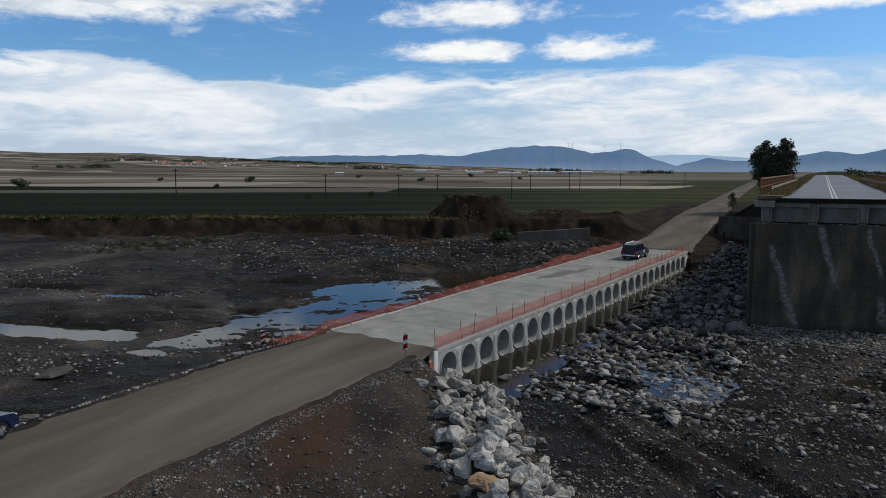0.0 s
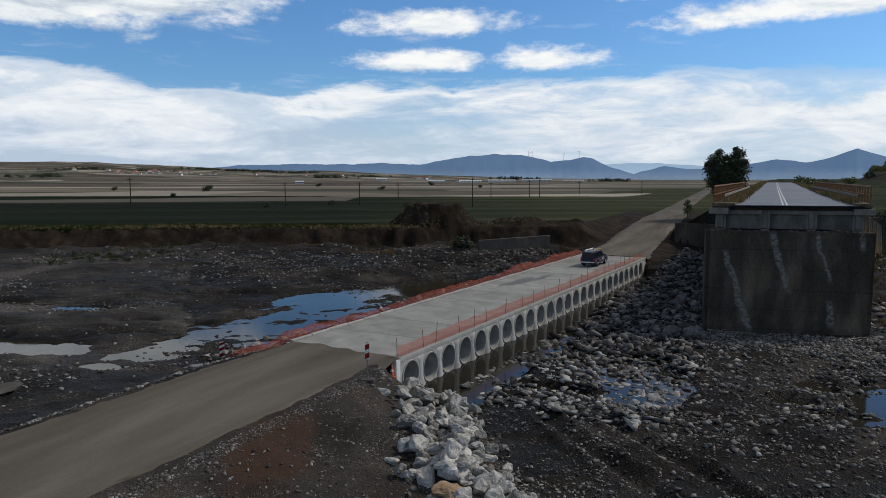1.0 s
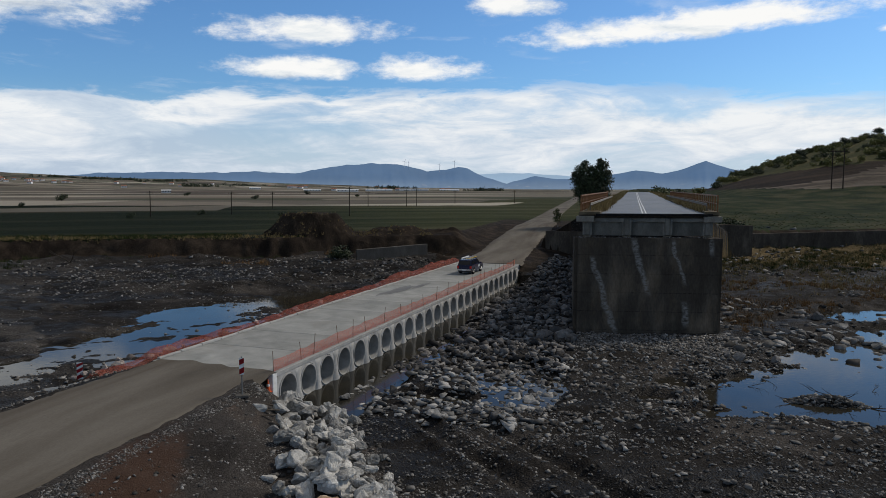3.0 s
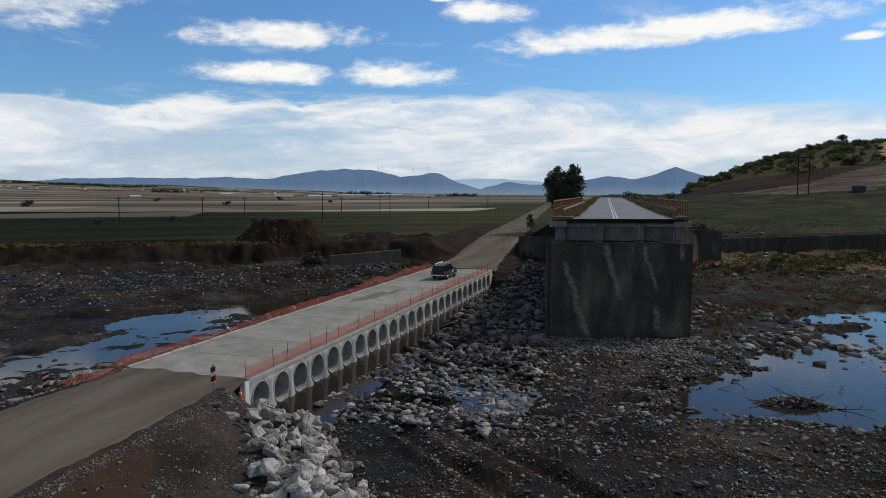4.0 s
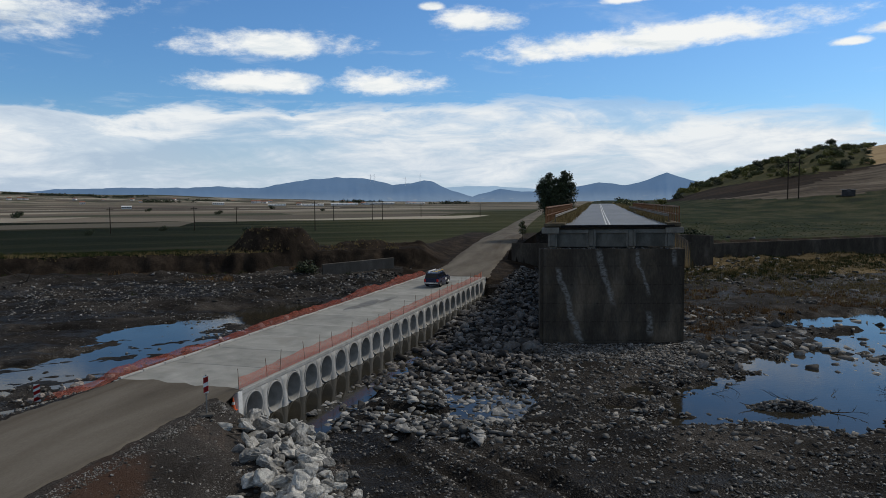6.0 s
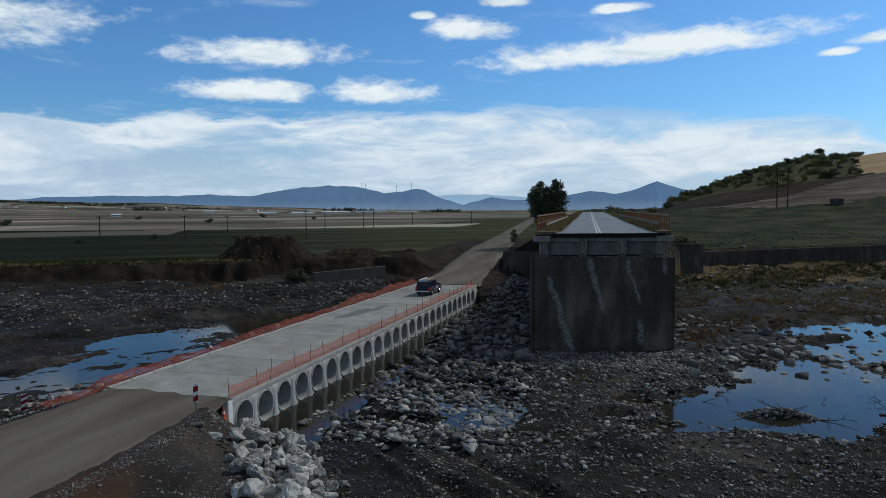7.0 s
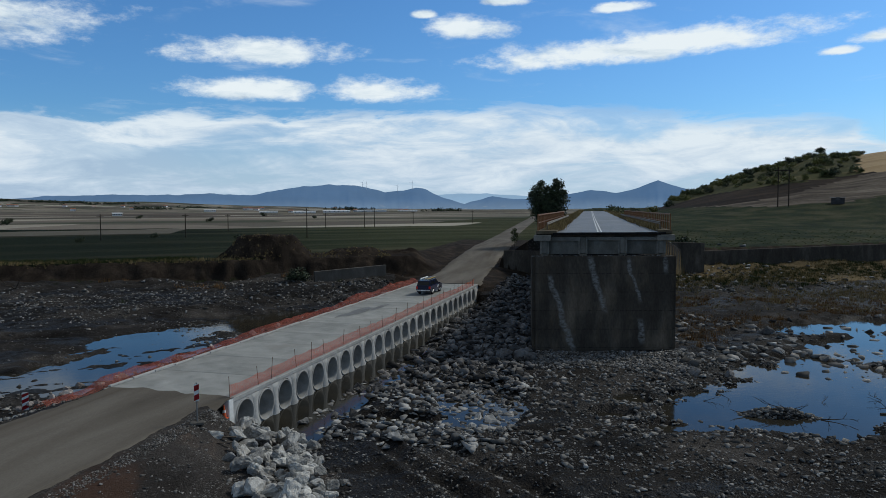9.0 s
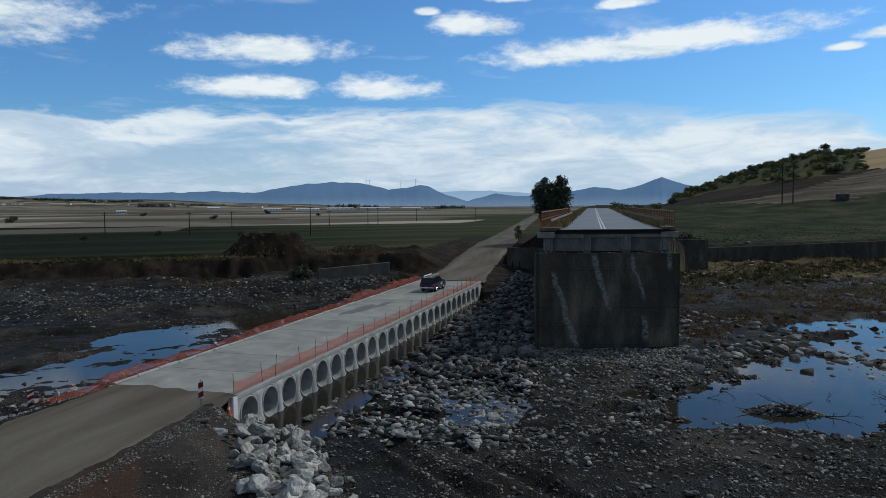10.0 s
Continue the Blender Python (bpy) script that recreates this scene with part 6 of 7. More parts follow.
# puddle stain of wet silt on the slabs
M_SILT = surface("damp_silt", ((0.3, (0.10, 0.098, 0.09)), (0.7, (0.17, 0.165, 0.15))), 1.5, 0.65, 0.1, 20, 0.2)
bm = bmesh.new()
for cx, cy, rx, ry in ((6.0, 33.0, 0.75, 3.2), (5.0, 36.5, 0.35, 2.4), (6.6, 30.0, 0.3, 1.5)):
    ring = []
    for i in range(26):
        a = 2 * math.pi * i / 26
        k = 1 + 0.35 * float(fbm(np.array(math.cos(a) * 2 + cx), np.array(math.sin(a) * 2), 0.9, 143, 3))
        ring.append(bm.verts.new((cx + rx * k * math.cos(a), cy + ry * k * math.sin(a), 0.0165 + 0.001 * cx)))
    bm.faces.new(ring)
o = part("silt_patch", bm, M_SILT)
o.matrix_basis = CAUSE
tagged(o, "dark damp silt left on the concrete slabs", "silt", kind="structure")

# ---- markers ----
M_RED = surface("red_reflective_paint", ((0.3, (0.38, 0.018, 0.022)), (0.7, (0.50, 0.03, 0.03))), 4, 0.45, 0.05, 30, 0.15)
M_WHITE = surface("white_reflective_paint", ((0.3, (0.62, 0.62, 0.60)), (0.7, (0.78, 0.78, 0.76))), 4, 0.45, 0.05, 30, 0.15)
M_STEEL = surface("dull_steel", ((0.3, (0.16, 0.16, 0.16)), (0.7, (0.28, 0.28, 0.275))), 5, 0.45, 0.1, 40, 0.25, metal=0.6)


def marker(m, label, boards, height, lean):
    """A post with slanted red and white boards on a concrete foot."""
    top_ = anchor("marker_post", m @ pose(0, 0, 0, lean, 0, 0), label, "road marker", "marker posts")
    bm = bmesh.new()
    tube(bm, (0, 0, 0), (0, 0, height), 0.035, 8)
    part("post", bm, M_STEEL, top_)
    bm = bmesh.new()
    box(bm, (-0.34, -0.22, -0.05), (0.34, 0.22, 0.09), 0.03)
    part("foot", bm, M_WALL, top_, "grey concrete foot block")
    for z0, z1, w, stripes in boards:
        bm = bmesh.new()
        box(bm, (-w, -0.045, z0), (w, -0.03, z1), 0.003)
        bd = part("board", bm, M_WHITE, top_, "white board with slanted red bands")
        for s0, s1 in stripes:
            bm = bmesh.new()
            sl = w * 0.9
            vs = [bm.verts.new(c) for c in ((-w, -0.049, s0 - sl / 2), (w, -0.049, s0 + sl / 2), (w, -0.049, s1 + sl / 2), (-w, -0.049, s1 - sl / 2))]
            for v in vs:
                v.co.z = min(max(v.co.z, z0), z1)
            f = bm.faces.new(vs)
            bmesh.ops.extrude_face_region(bm, geom=[f])
            part("band", bm, M_RED, bd)
    return top_


marker(pose(-19.05, 31.3, float(ground_z(-19.05, 31.3)) + 0.04, 0, 0, 28), "red and white striped marker board on a thin post", ((1.12, 1.98, 0.12, ((1.18, 1.46), (1.66, 1.94))),), 2.05, -2)
marker(pose(-29.9, 32.3, float(ground_z(-29.9, 32.3)) + 0.04, 0, 0, 40), "red and white striped marker board at the river side", ((0.55, 1.55, 0.16, ((0.62, 0.84), (1.0, 1.2), (1.34, 1.52))),), 1.5, 6)
M_CONE = surface("orange_cone_plastic", ((0.3, (0.55, 0.085, 0.02)), (0.7, (0.70, 0.13, 0.035))), 4, 0.5, 0.05, 30, 0.2)
cp = CAUSE @ Vector((0.10, -0.50, 0))
cz = float(ground_z(cp.x, cp.y))
cone = anchor("traffic_cone", pose(cp.x, cp.y, cz), "orange traffic cone with a white band beside the head wall", "traffic cone")
bm = bmesh.new()
box(bm, (-0.19, -0.19, 0), (0.19, 0.19, 0.04), 0.01)
part("base", bm, M_CONE, cone)
bm = bmesh.new()
tube(bm, (0, 0, 0.04), (0, 0, 0.72), 0.14, 16, 0.03)
part("body", bm, M_CONE, cone)
bm = bmesh.new()
tube(bm, (0, 0, 0.34), (0, 0, 0.48), 0.101, 16, 0.079, False)
part("band", bm, M_WHITE, cone)

# ---- power lines ----
M_POLE = surface("dark_pole_wood", ((0.3, (0.028, 0.022, 0.018)), (0.7, (0.055, 0.045, 0.036))), 3, 0.95, 0.3, 30, 0.3)


def pole_thing(m, h, label, r=0.14):
    t_ = anchor("power_pole", m, label, "power pole", "field power poles")
    bm = bmesh.new()
    tube(bm, (0, 0, -0.8), (0, 0, h), r, 8, r * 0.7)
    part("pole", bm, M_POLE, t_)
    bm = bmesh.new()
    box(bm, (-0.85, -0.07, h - 0.55), (0.85, 0.07, h - 0.42), 0.01)
    part("crossarm", bm, M_POLE, t_)
    bm = bmesh.new()
    tube(bm, (0, 0, 0), (0, 0, 0.18), 0.05, 6)
    ins = part("insulator", bm, M_GALV, t_)
    ins.matrix_basis = pose(-0.75, 0, h - 0.42)
    again(ins, pose(0.75, 0, h - 0.42), t_)
    again(ins, pose(0, 0, h), t_)
    return t_


for x, y, h in ((-138.6, 120.9, 7.9), (-120.3, 156.0, 6.6), (-107.3, 173.1, 6.4), (-121, 221.2, 5.8), (-72.8, 174.4, 7.7), (-97.4, 251.5, 5.8), (-84.6, 259.1, 6.6), (-81.2, 261.1, 6.8), (-78.9, 313.1, 5.8), (-54.0, 328.1, 6.0)):
    pole_thing(pose(x, y, float(ground_z(x, y)), 0, 0, rnd.uniform(-20, 40)), h, "dark wooden power pole standing in the green field")
pair = anchor("twin_power_pole", pose(68.2, 273.6, float(ground_z(68.2, 273.6)), 0, 0, -12), "two dark wooden poles joined by a crossbeam", "power pole")
for x in (-1.75, 1.75):
    bm = bmesh.new()
    tube(bm, (x, 0, -1), (x, 0, 14.3), 0.22, 8, 0.15)
    part("pole", bm, M_POLE, pair)
bm = bmesh.new()
box(bm, (-2.9, -0.12, 12.9), (2.9, 0.12, 13.2), 0.02)
part("crossbeam", bm, M_POLE, pair)
bm = bmesh.new()
tube(bm, (0, 0, -0.3), (0, 0, 0.0), 0.08, 6)
ins = part("insulator", bm, M_GALV, pair)
ins.matrix_basis = pose(-2.7, 0, 12.9)
again(ins, pose(0, 0, 12.9), pair)
again(ins, pose(2.7, 0, 12.9), pair)

# ---- hut, farm sheds, village ----
M_DARKWALL = surface("dark_shed_cladding", ((0.3, (0.03, 0.028, 0.028)), (0.7, (0.06, 0.056, 0.055))), 1, 0.8, 0.2, 12, 0.3)
M_PLASTER = surface("white_plaster", ((0.3, (0.62, 0.60, 0.57)), (0.7, (0.78, 0.77, 0.74))), 0.5, 0.9, 0.1, 8, 0.1)
M_TILE = surface("terracotta_roof", ((0.3, (0.22, 0.10, 0.065)), (0.7, (0.34, 0.17, 0.11))), 0.7, 0.9, 0.2, 6, 0.3)
M_GLASSY = surface("dark_window", ((0.3, (0.02, 0.022, 0.026)), (0.7, (0.035, 0.038, 0.045))), 1, 0.15, 0.0, 8, 0.1)


def house(name, m, w, d, h, roof_h, wall_mat, roof_mat, label, group, windows=3):
    t_ = anchor(name, m, label, "building", group)
    bm = bmesh.new()
    box(bm, (-w / 2, -d / 2, -1.0), (w / 2, d / 2, h))
    part("wall", bm, wall_mat, t_)
    bm = bmesh.new()
    e = 0.4
    v = [bm.verts.new(c) for c in ((-w / 2 - e, -d / 2 - e, h), (w / 2 + e, -d / 2 - e, h), (w / 2 + e, d / 2 + e, h), (-w / 2 - e, d / 2 + e, h), (-w / 2 - e, 0, h + roof_h), (w / 2 + e, 0, h + roof_h))]
    for f in ((0, 1, 5, 4), (2, 3, 4, 5), (1, 2, 5), (3, 0, 4), (3, 2, 1, 0)):
        bm.faces.new([v[i] for i in f])
    part("roof", bm, roof_mat, t_)
    bm = bmesh.new()
    box(bm, (-0.6, -0.06, 1.1), (0.6, 0.02, 2.3), 0.02)
    win = part("window", bm, M_GLASSY, t_)
    for i in range(windows):
        mm = pose(-w / 2 + w * (i + 0.5) / windows, -d / 2 - 0.02, 0)
        if i == 0:
            win.matrix_basis = mm
        else:
            again(win, mm, t_)
    return t_


def at(bear, rr):
    x, y = -math.sin(radians(bear)) * rr, math.cos(radians(bear)) * rr
    return x, y, float(ground_z(x, y))


house("hut", pose(86, 273, float(ground_z(86, 273)), 0, 0, -17), 4.2, 3.0, 2.1, 0.3, M_DARKWALL, M_DARKWALL, "small dark shed standing on the slope", "", 1)
first = house("village_house", pose(*at(47, 1800), 0, 0, 30), 8, 7, 3.2, 1.8, M_PLASTER, M_TILE, "white village house with a terracotta roof", "village houses", 3)
rnd = random.Random(50)
for i in range(52):
    b = rnd.gauss(47.5, 2.6) if i < 34 else rnd.uniform(14, 40)
    rr = rnd.uniform(1600, 2050) if i < 34 else rnd.uniform(1300, 2000)
    x, y, z = at(b, rr)
    copy_thing(first, pose(x, y, z, 0, 0, b + rnd.uniform(-30, 30)))
for b, rr, w in ((22.8, 1150, 46), (20.3, 1200, 60), (17.5, 1350, 75), (25.6, 1250, 40), (30.0, 1300, 26), (14.6, 1500, 55), (36.5, 900, 14)):
    x, y, z = at(b, rr)
    house("farm_shed", pose(x, y, z, 0, 0, b), w * 0.75, 10, 2.6, 1.0, M_PLASTER, M_WHITE, "long white farm shed on the far plain", "farm sheds", 6)
# far woods in the plain as dark clumps
wood = []
for b, rr, n, spread in ((40, 2300, 60, 180), (43, 2450, 60, 160), (37, 2150, 40, 120), (48, 2150, 40, 140), (30, 2000, 30, 120), (19, 1800, 30, 200), (12, 1500, 24, 160), (55, 1500, 24, 160), (52, 2000, 30, 200), (34, 1500, 20, 140)):
    for i in range(n):
        x, y, z = at(b + rnd.gauss(0, 1.0), rr + rnd.uniform(-30, 30))
        wood.append((x, y, z + 1.5, rnd.uniform(3, 6.5), rnd.uniform(0, 6), 0.0))
WOODS = []
for i in range(4):
    rng = np.random.RandomState(400 + i)
    d = rng.normal(0, 1, (60, 3))
    d /= np.linalg.norm(d, axis=1)[:, None]
    p = d * rng.uniform(0.6, 1.1, 60)[:, None] * np.array((1.2, 1.2, 0.8))
    a = rng.normal(0, 0.28, (60, 3))
    b_ = rng.normal(0, 0.28, (60, 3))
    WOODS.append((np.stack([p, p + a, p + b_], 1).reshape(-1, 3), np.arange(180).reshape(-1, 3)))
scatter("far_woods", WOODS, np.array(wood), M_LEAF, "dark clumps of trees far out on the plain", "woods")

# ---- wind turbines on the ridge ----
M_TURB = surface("white_turbine", ((0.3, (0.5, 0.52, 0.55)), (0.7, (0.6, 0.62, 0.65))), 0.1, 0.6, 0.0, 2, 0.1)
for b, e0 in ((18.2, 1.70), (17.9, 1.66), (15.4, 1.45), (14.2, 1.70)):
    rr = 4150
    t_ = anchor("wind_turbine", pose(-math.sin(radians(b)) * rr, math.cos(radians(b)) * rr, EZ + math.tan(radians(e0)) * rr - 12, 0, 0, b), "white wind turbine on the mountain ridge", "wind turbine", "wind turbines")
    bm = bmesh.new()
    tube(bm, (0, 0, 0), (0, 0, 44), 1.3, 8, 0.7)
    part("tower", bm, M_TURB, t_)
    bm = bmesh.new()
    box(bm, (-1, -2.5, 43), (1, 2.5, 45.5), 0.2)
    part("nacelle", bm, M_TURB, t_)
    for k in range(3):
        bm = bmesh.new()
        a = radians(120 * k + 25)
        tube(bm, (0, -2.8, 44.2), (16 * math.sin(a), -2.8, 44.2 + 16 * math.cos(a)), 0.7, 5, 0.2)
        part("blade", bm, M_TURB, t_)

# ---- driftwood in the pool and loose planks ----
M_DRIFT = surface("grey_driftwood", ((0.3, (0.035, 0.028, 0.022)), (0.7, (0.10, 0.085, 0.07))), 4, 0.9, 0.5, 40, 0.4, squash=(1, 1, 1))


def branch(bm, a, d, length, r, rnd, depth):
    p, d = Vector(a), Vector(d).normalized()
    for i in range(4):
        q = p + d * length / 4
        tube(bm, p, q, r * (1 - i * 0.18), 5, r * (1 - (i + 1) * 0.18))
        if depth and rnd.random() < 0.85:
            branch(bm, q, d + Vector((rnd.uniform(-1, 1), rnd.uniform(-1, 1), rnd.uniform(-0.15, 0.7))), length * 0.38, r * 0.5, rnd, depth - 1)
        p = q
        d = (d + Vector((rnd.uniform(-0.25, 0.25), rnd.uniform(-0.25, 0.25), rnd.uniform(-0.12, 0.12)))).normalized()


rnd = random.Random(70)
for x, y, az_, ln, r, tip in ((10.6, 45.3, 10, 3.4, 0.07, 0.1), (12.2, 45.6, 170, 2.8, 0.06, 0.15), (9.4, 45.4, 200, 1.6, 0.05, 0.3), (13.6, 45.2, -15, 2.6, 0.06, 0.2), (17.5, 47.0, 5, 4.5, 0.13, 0.02), (8.6, 50.6, -30, 2.0, 0.035, 0.35),
                           (14.8, 49.0, 60, 1.6, 0.03, 0.5), (18.4, 48.6, 100, 1.8, 0.035, 0.6), (19.2, 49.4, 60, 1.6, 0.03, 0.7), (18.8, 50.4, 140, 1.5, 0.03, 0.6), (7.4, 48.2, 15, 1.8, 0.03, 0.3)):
    bm = bmesh.new()
    z0 = max(float(ground_z(x, y)) + 0.1, WATER_Z + 0.02)
    branch(bm, (0, 0, 0), (math.cos(radians(az_)), math.sin(radians(az_)), tip * 0.5), ln * 0.6, r * 0.7, rnd, 2)
    o = part("driftwood_branch", bm, M_DRIFT)
    o.matrix_basis = pose(x, y, z0)
    tagged(o, "grey bare driftwood branch stranded at the pool", "driftwood", "driftwood branches")
# dead roots on the far bank and debris
for x, y, ln in ((-86.5, 62.5, 2.6), (-74.5, 79.5, 3.4), (-30.0, 111.0, 1.5)):
    bm = bmesh.new()
    branch(bm, (0, 0, 0), (rnd.uniform(-1, 1), rnd.uniform(-1, 0.2), 0.35), ln, 0.09, rnd, 2)
    branch(bm, (0, 0, 0), (rnd.uniform(-1, 1), rnd.uniform(-1, 0.2), 0.55), ln * 0.7, 0.07, rnd, 2)
    o = part("dead_root", bm, M_DRIFT)
    o.matrix_basis = pose(x, y, float(ground_z(x, y)) + 0.05)
    tagged(o, "pale dead root washed onto the river bed", "driftwood", "dead roots")
for x, y, az_, ln in ((-17.8, 31.2, 25, 1.6), (-17.4, 30.6, 40, 1.2), (-18.0, 31.9, 10, 0.9)):
    bm = bmesh.new()
    box(bm, (-ln / 2, -0.07, 0), (ln / 2, 0.07, 0.04), 0.008)
    o = part("plank", bm, M_DRIFT)
    o.matrix_basis = pose(x, y, float(ground_z(x, y)) + 0.07, 3, 6, az_)
    tagged(o, "short weathered plank dropped on the gravel", "plank", "loose planks")
# flat broken slab tilted on the bed
bm = rock_bm(501, 14, 0.16)
o = part("concrete_fragment", bm, M_WALL)
o.matrix_basis = pose(-40.5, 25.5, float(ground_z(-40.5, 25.5)) + 0.18, 10, -8, 20) @ Matrix.Scale(1.2, 4)
tagged(o, "flat broken piece of concrete lying on the river bed", "concrete slab")

# ---- vehicles ----
M_CARBLUE = surface("dark_blue_car_paint", ((0.3, (0.008, 0.014, 0.040)), (0.7, (0.012, 0.019, 0.052))), 1.5, 0.22, 0.0, 60, 0.05)
M_TYRE = surface("black_rubber", ((0.3, (0.014, 0.014, 0.014)), (0.7, (0.026, 0.026, 0.026))), 6, 0.85, 0.1, 60, 0.2)
M_ALLOY = surface("silver_alloy", ((0.3, (0.45, 0.45, 0.46)), (0.7, (0.58, 0.58, 0.59))), 6, 0.3, 0.0, 40, 0.1, metal=0.8)
M_TINT = surface("dark_car_glass", ((0.3, (0.010, 0.011, 0.013)), (0.7, (0.016, 0.017, 0.020))), 1, 0.06, 0.0, 10, 0.0)
M_PLASTIC = surface("black_plastic", ((0.3, (0.018, 0.018, 0.018)), (0.7, (0.03, 0.03, 0.03))), 6, 0.6, 0.1, 60, 0.1)
M_TAIL = surface("red_tail_light", ((0.3, (0.40, 0.012, 0.010)), (0.7, (0.52, 0.02, 0.015))), 6, 0.15, 0.0, 60, 0.0)
M_LADDER = surface("yellow_ladder", ((0.3, (0.55, 0.38, 0.03)), (0.7, (0.68, 0.48, 0.05))), 6, 0.5, 0.0, 60, 0.1)
M_CLEAR = surface("clear_headlight", ((0.3, (0.45, 0.46, 0.48)), (0.7, (0.6, 0.6, 0.62))), 6, 0.08, 0.0, 60, 0.0)


def shell(bm, outline, half, arches=(), inset=0.0, z_in=9.0):
    """A body from its side outline (y, z), drawn in above z_in, wheel arches cut as notches of the outline."""
    L, Rr = [], []
    for y, z in outline:
        w = half - inset * max(0.0, z - z_in)
        L.append(bm.verts.new((-w, y, z)))
        Rr.append(bm.verts.new((w, y, z)))
    bm.faces.new(L)
    bm.faces.new(Rr[::-1])
    n = len(outline)
    for i in range(n):
        j = (i + 1) % n
        bm.faces.new((L[i], Rr[i], Rr[j], L[j]))
    bmesh.ops.recalc_face_normals(bm, faces=bm.faces)
    bmesh.ops.triangulate(bm, faces=[f for f in bm.faces if len(f.verts) > 4])
    es = [e for e in bm.edges if len(e.link_faces) == 2 and e.calc_face_angle(0) > 0.6]
    bmesh.ops.bevel(bm, geom=es, offset=0.035, segments=2, affect="EDGES", clamp_overlap=True)


def arch(cy, r, z0, n=8):
    return [(cy + r * math.cos(math.pi * i / n), z0 + r * math.sin(math.pi * i / n)) for i in range(n + 1)]


def wheel(parent, x, y, r, w):
    bm = bmesh.new()
    n = 24
    prof = [(-w / 2, r * 0.66), (-w / 2, r * 0.93), (-w / 2 + 0.03, r), (w / 2 - 0.03, r), (w / 2, r * 0.93), (w / 2, r * 0.66)]
    rings = [[bm.verts.new((px, q * math.cos(2 * math.pi * i / n), q * math.sin(2 * math.pi * i / n))) for i in range(n)] for px, q in prof]
    for a, b in zip(rings, rings[1:] + rings[:1]):
        for i in range(n):
            bm.faces.new((a[i], a[(i + 1) % n], b[(i + 1) % n], b[i]))
    bmesh.ops.recalc_face_normals(bm, faces=bm.faces)
    t_ = part("tyre", bm, M_TYRE, parent)
    t_.matrix_basis = pose(x, y, r)
    s = 1 if x > 0 else -1
    bm = bmesh.new()
    tube(bm, (s * (w / 2 - 0.07), 0, 0), (s * (w / 2 - 0.05), 0, 0), r * 0.64, 24)
    tube(bm, (s * (w / 2 - 0.05), 0, 0), (s * (w / 2 - 0.005), 0, 0), r * 0.15, 12)
    for k in range(6):
        a = 2 * math.pi * k / 6
        m = Matrix.Rotation(a, 4, "X")
        box(bm, (s * (w / 2) - 0.03, -r * 0.09, r * 0.1), (s * (w / 2) - 0.005, r * 0.09, r * 0.66), 0.01, m)
    part("rim", bm, M_ALLOY, t_, "silver alloy rim")


def panel(name, pts, mat, parent, thick, label=""):
    """A flat panel from its corners, given some thickness."""
    bm = bmesh.new()
    f = bm.faces.new([bm.verts.new(p) for p in pts])
    bm.normal_update()
    out = bmesh.ops.extrude_face_region(bm, geom=[f])
    nrm = f.normal.copy()
    for v in out["geom"]:
        if isinstance(v, bmesh.types.BMVert):
            v.co -= nrm * thick
    bmesh.ops.recalc_face_normals(bm, faces=bm.faces)
    return part(name, bm, mat, parent, label)


# pick-up: y forward, rear bumper at -2.65, nose at 2.65
pick_m = Matrix.Translation(CAUSE @ Vector((DECK_W * 0.42, 50.0, 0.02))) @ pose(0, 0, 0, 0, 0, -math.degrees(DECK_AZ))
pickup = anchor("pickup_truck", pick_m, "dark blue pick-up truck with a hard canopy on the causeway", "pickup truck")
out = [(-2.62, 0.50), (-2.62, 1.08), (1.05, 1.10), (1.25, 1.12), (2.30, 1.02), (2.58, 0.82), (2.62, 0.45), (2.2, 0.33)] + arch(1.62, 0.46, 0.36)[0:] + [(1.1, 0.34), (-1.05, 0.34)] + arch(-1.53, 0.46, 0.36) + [(-2.1, 0.40)]
bm = bmesh.new()
shell(bm, out, 0.91)
part("body", bm, M_CARBLUE, pickup)
bm = bmesh.new()
shell(bm, [(-0.42, 1.06), (-0.42, 1.74), (0.30, 1.76), (0.62, 1.66), (1.34, 1.06)], 0.86, (), 0.22, 1.06)
cab = part("cab", bm, M_CARBLUE, pickup)
bm = bmesh.new()
shell(bm, [(-2.58, 1.06), (-2.30, 1.72), (-0.46, 1.76), (-0.46, 1.06)], 0.87, (), 0.18, 1.06)
canopy = part("canopy", bm, M_CARBLUE, pickup, "dark blue hard canopy over the load bed")
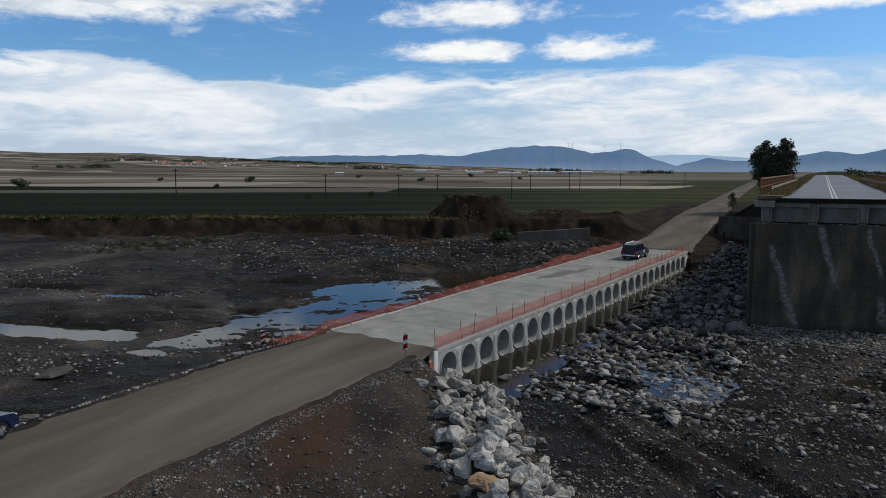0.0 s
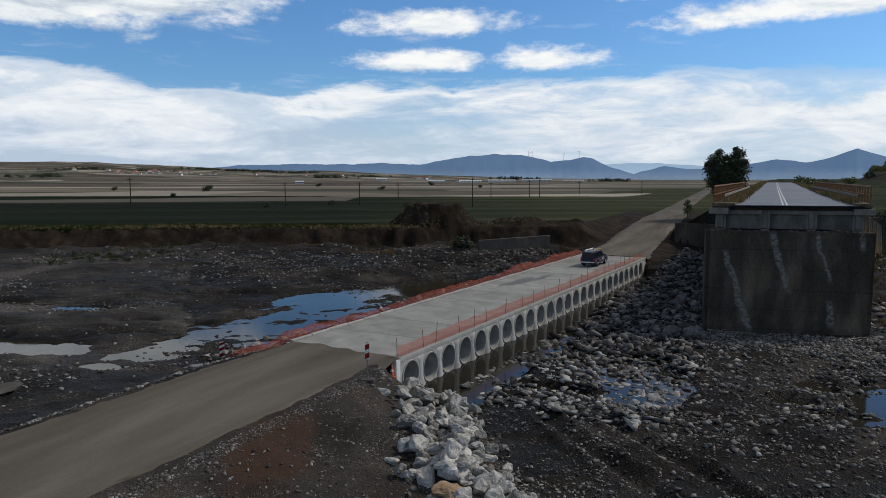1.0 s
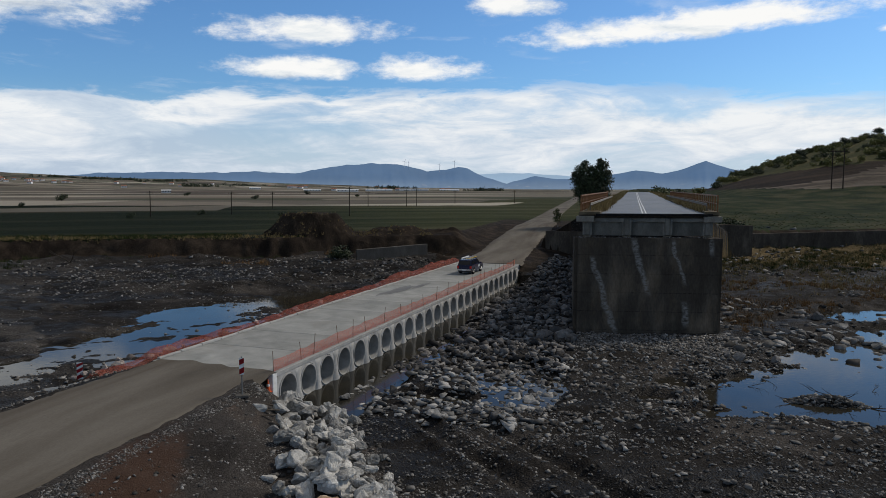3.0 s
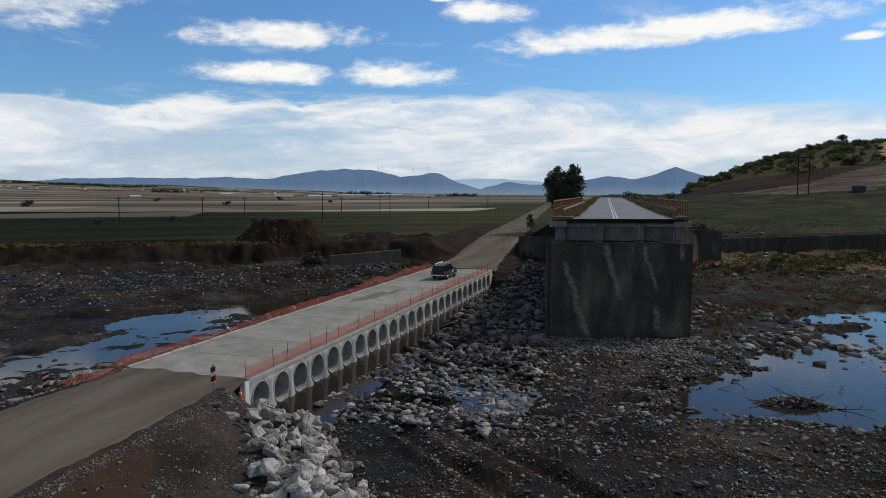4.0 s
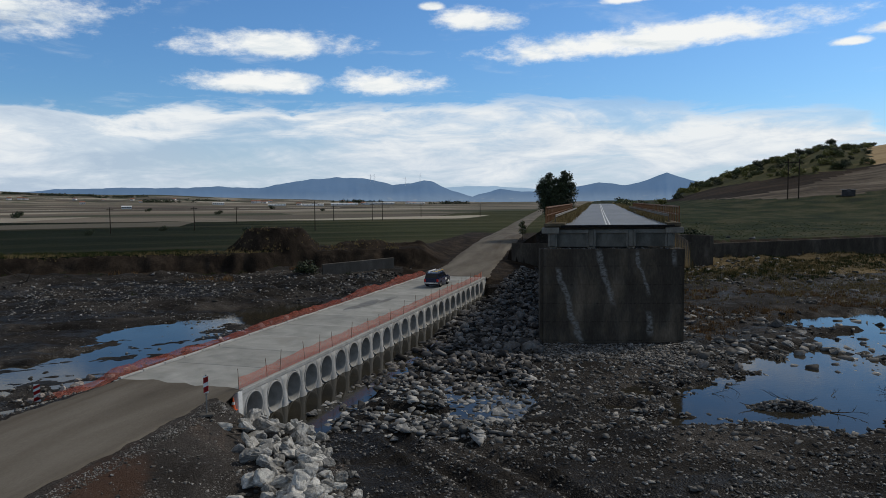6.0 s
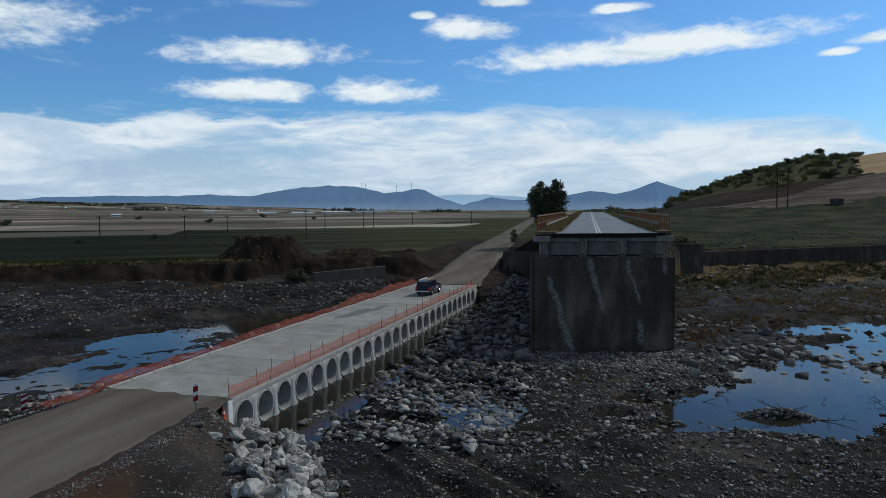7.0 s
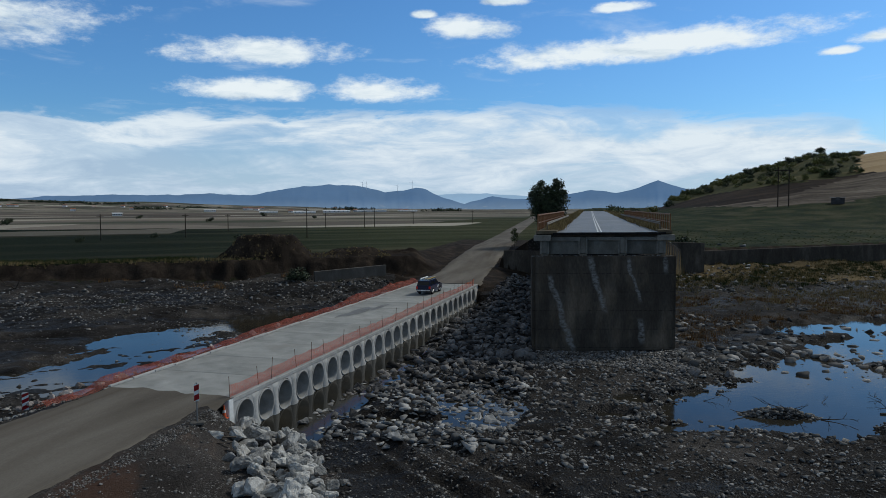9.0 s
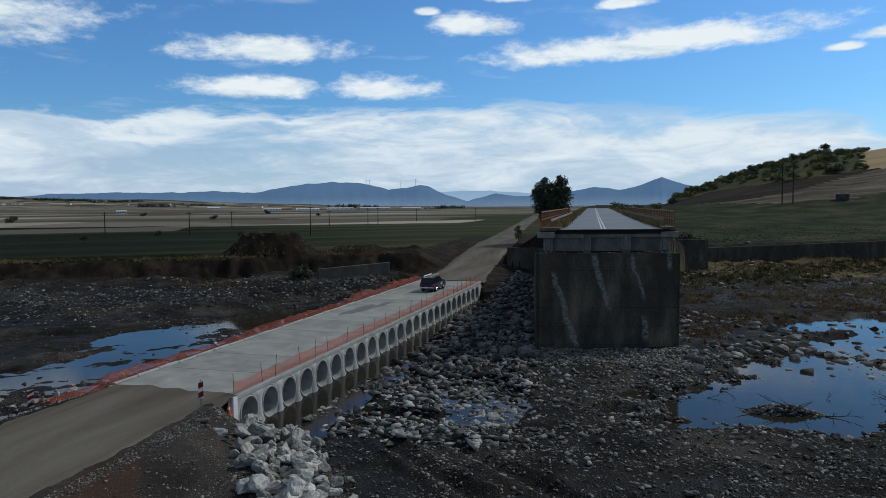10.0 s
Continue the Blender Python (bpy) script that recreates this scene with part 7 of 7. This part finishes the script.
for s in (-1, 1):
    wx = lambda z, k=0.22, h=0.86: s * (h - k * (z - 1.06) + 0.004)
    panel("side_window", [(wx(1.16), -0.30, 1.16), (wx(1.16), 0.30, 1.16), (wx(1.62), 0.28, 1.62), (wx(1.62), -0.30, 1.62)], M_TINT, cab, 0.006)
    panel("side_window", [(wx(1.16), 0.38, 1.16), (wx(1.16), 1.05, 1.16), (wx(1.60), 0.58, 1.60), (wx(1.62), 0.36, 1.62)], M_TINT, cab, 0.006)
    panel("side_window", [(wx(1.20, 0.18, 0.87), -2.30, 1.20), (wx(1.20, 0.18, 0.87), -0.62, 1.20), (wx(1.60, 0.18, 0.87), -0.62, 1.60), (wx(1.60, 0.18, 0.87), -2.14, 1.60)], M_TINT, canopy, 0.006)
    panel("door_badge", [(s * 0.915, 0.28, 0.72), (s * 0.915, 0.92, 0.72), (s * 0.915, 0.98, 0.98), (s * 0.915, 0.34, 0.98)], M_WHITE, pickup, 0.004, "white sticker with an unreadable dark line of lettering")
    panel("lettering_bar", [(s * 0.921, 0.42, 0.80), (s * 0.921, 0.84, 0.80), (s * 0.921, 0.86, 0.90), (s * 0.921, 0.44, 0.90)], M_PLASTIC, pickup, 0.004)
    bm = bmesh.new()
    box(bm, (s * 0.80 - 0.11, -2.66, 0.72), (s * 0.80 + 0.11, -2.56, 1.04), 0.02)
    part("tail_light", bm, M_TAIL, pickup)
    bm = bmesh.new()
    box(bm, (s * 0.74 - 0.16, 2.36, 0.80), (s * 0.74 + 0.16, 2.60, 0.96), 0.03)
    part("headlight", bm, M_CLEAR, pickup)
    bm = bmesh.new()
    box(bm, (s * 1.02 - 0.11, 0.92, 1.10), (s * 1.02 + 0.11, 1.06, 1.26), 0.03)
    part("wing_mirror", bm, M_CARBLUE, pickup)
    bm = bmesh.new()
    box(bm, (s * 0.92 - 0.02, 0.42, 0.96), (s * 0.92 + 0.02, 0.60, 1.00), 0.01)
    part("door_handle", bm, M_CARBLUE, pickup)
    for wy in (1.62, -1.53):
        wheel(pickup, s * 0.80, wy, 0.38, 0.26)
panel("windscreen", [(-0.76, 1.32, 1.12), (0.76, 1.32, 1.12), (0.66, 0.70, 1.64), (-0.66, 0.70, 1.64)], M_TINT, cab, -0.008)
panel("rear_window", [(-0.74, -2.545, 1.18), (0.74, -2.545, 1.18), (0.68, -2.36, 1.62), (-0.68, -2.36, 1.62)], M_TINT, canopy, 0.008)
bm = bmesh.new()
box(bm, (-0.85, -2.80, 0.48), (0.85, -2.60, 0.64), 0.04)
part("rear_bumper", bm, M_ALLOY, pickup, "silver step bumper")
panel("number_plate", [(-0.25, -2.805, 0.50), (0.25, -2.805, 0.50), (0.25, -2.805, 0.61), (-0.25, -2.805, 0.61)], M_WHITE, pickup, 0.006, "white plate")
bm = bmesh.new()
box(bm, (-0.80, 2.52, 0.42), (0.80, 2.68, 0.62), 0.05)
part("front_bumper", bm, M_CARBLUE, pickup)
bm = bmesh.new()
box(bm, (-0.45, 2.50, 0.66), (0.45, 2.63, 0.90), 0.02)
part("grille", bm, M_PLASTIC, pickup)
bm = bmesh.new()
box(bm, (-0.84, -2.5, 0.30), (0.84, 2.3, 0.46))
part("underbody", bm, M_PLASTIC, pickup)
for y in (-1.9, -0.8, 0.1):
    bm = bmesh.new()
    box(bm, (-0.72, y - 0.03, 1.84), (0.72, y + 0.03, 1.88), 0.01)
    box(bm, (-0.70, y - 0.03, 1.70), (-0.66, y + 0.03, 1.86))
    box(bm, (0.66, y - 0.03, 1.70), (0.70, y + 0.03, 1.86))
    part("rack_bar", bm, M_PLASTIC, pickup)


def ladder(x, z, y0, y1, mat):
    t_ = anchor("ladder", pick_m, "aluminium and yellow fibreglass ladder tied on the roof rack" if mat is M_LADDER else "silver aluminium ladder tied on the roof rack", "ladder", "roof ladders")
    for dx in (-0.17, 0.17):
        bm = bmesh.new()
        box(bm, (x + dx - 0.02, y0, z), (x + dx + 0.02, y1, z + 0.07), 0.006)
        part("rail", bm, mat, t_)
    bm = bmesh.new()
    tube(bm, (-0.16, 0, 0), (0.16, 0, 0), 0.015, 6)
    rung = part("rung", bm, M_ALLOY, t_)
    rung.matrix_basis = pose(x, y0 + 0.15, z + 0.035)
    k = int((y1 - y0) / 0.3)
    for i in range(1, k):
        again(rung, pose(x, y0 + 0.15 + 0.3 * i, z + 0.035), t_)


ladder(0.30, 1.885, -2.4, 0.95, M_LADDER)
ladder(0.30, 1.96, -2.2, 0.6, M_ALLOY)
bm = bmesh.new()
tube(bm, (-0.35, -2.6, 1.96), (-0.35, 0.35, 1.96), 0.075, 14)
o = part("plastic_tube", bm, M_WHITE)
o.matrix_basis = pick_m
tagged(o, "white plastic tube strapped along the roof rack", "tube")

# second car, at the roadside
car_m = pose(-28.35, 13.85, 0.05, 0, 0, 12)
car = anchor("car", car_m, "dark blue car with silver wheels on the gravel road", "car")
out = [(-2.05, 0.45), (-2.08, 0.85), (-1.9, 0.95), (0.95, 0.95), (1.9, 0.82), (2.12, 0.66), (2.14, 0.40), (1.8, 0.26)] + arch(1.32, 0.37, 0.28) + [(0.9, 0.24), (-0.9, 0.24)] + arch(-1.28, 0.37, 0.28) + [(-1.75, 0.28)]
bm = bmesh.new()
shell(bm, out, 0.86)
part("body", bm, M_CARBLUE, car)
bm = bmesh.new()
shell(bm, [(-1.95, 0.92), (-1.65, 1.42), (0.1, 1.46), (0.95, 0.93)], 0.80, (), 0.32, 0.92)
cabin = part("cabin", bm, M_CARBLUE, car)
for s in (-1, 1):
    panel("side_window", [(s * 0.785, -1.62, 1.0), (s * 0.785, 0.68, 1.0), (s * 0.665, 0.12, 1.38), (s * 0.665, -1.48, 1.38)], M_TINT, cabin, 0.006)
    bm = bmesh.new()
    box(bm, (s * 0.66 - 0.15, 1.86, 0.62), (s * 0.66 + 0.15, 2.10, 0.76), 0.03)
    part("headlight", bm, M_CLEAR, car)
    for wy in (1.32, -1.28):
        wheel(car, s * 0.77, wy, 0.31, 0.2)
panel("windscreen", [(-0.70, 0.93, 0.98), (0.70, 0.93, 0.98), (0.60, 0.20, 1.42), (-0.60, 0.20, 1.42)], M_TINT, cabin, -0.008)
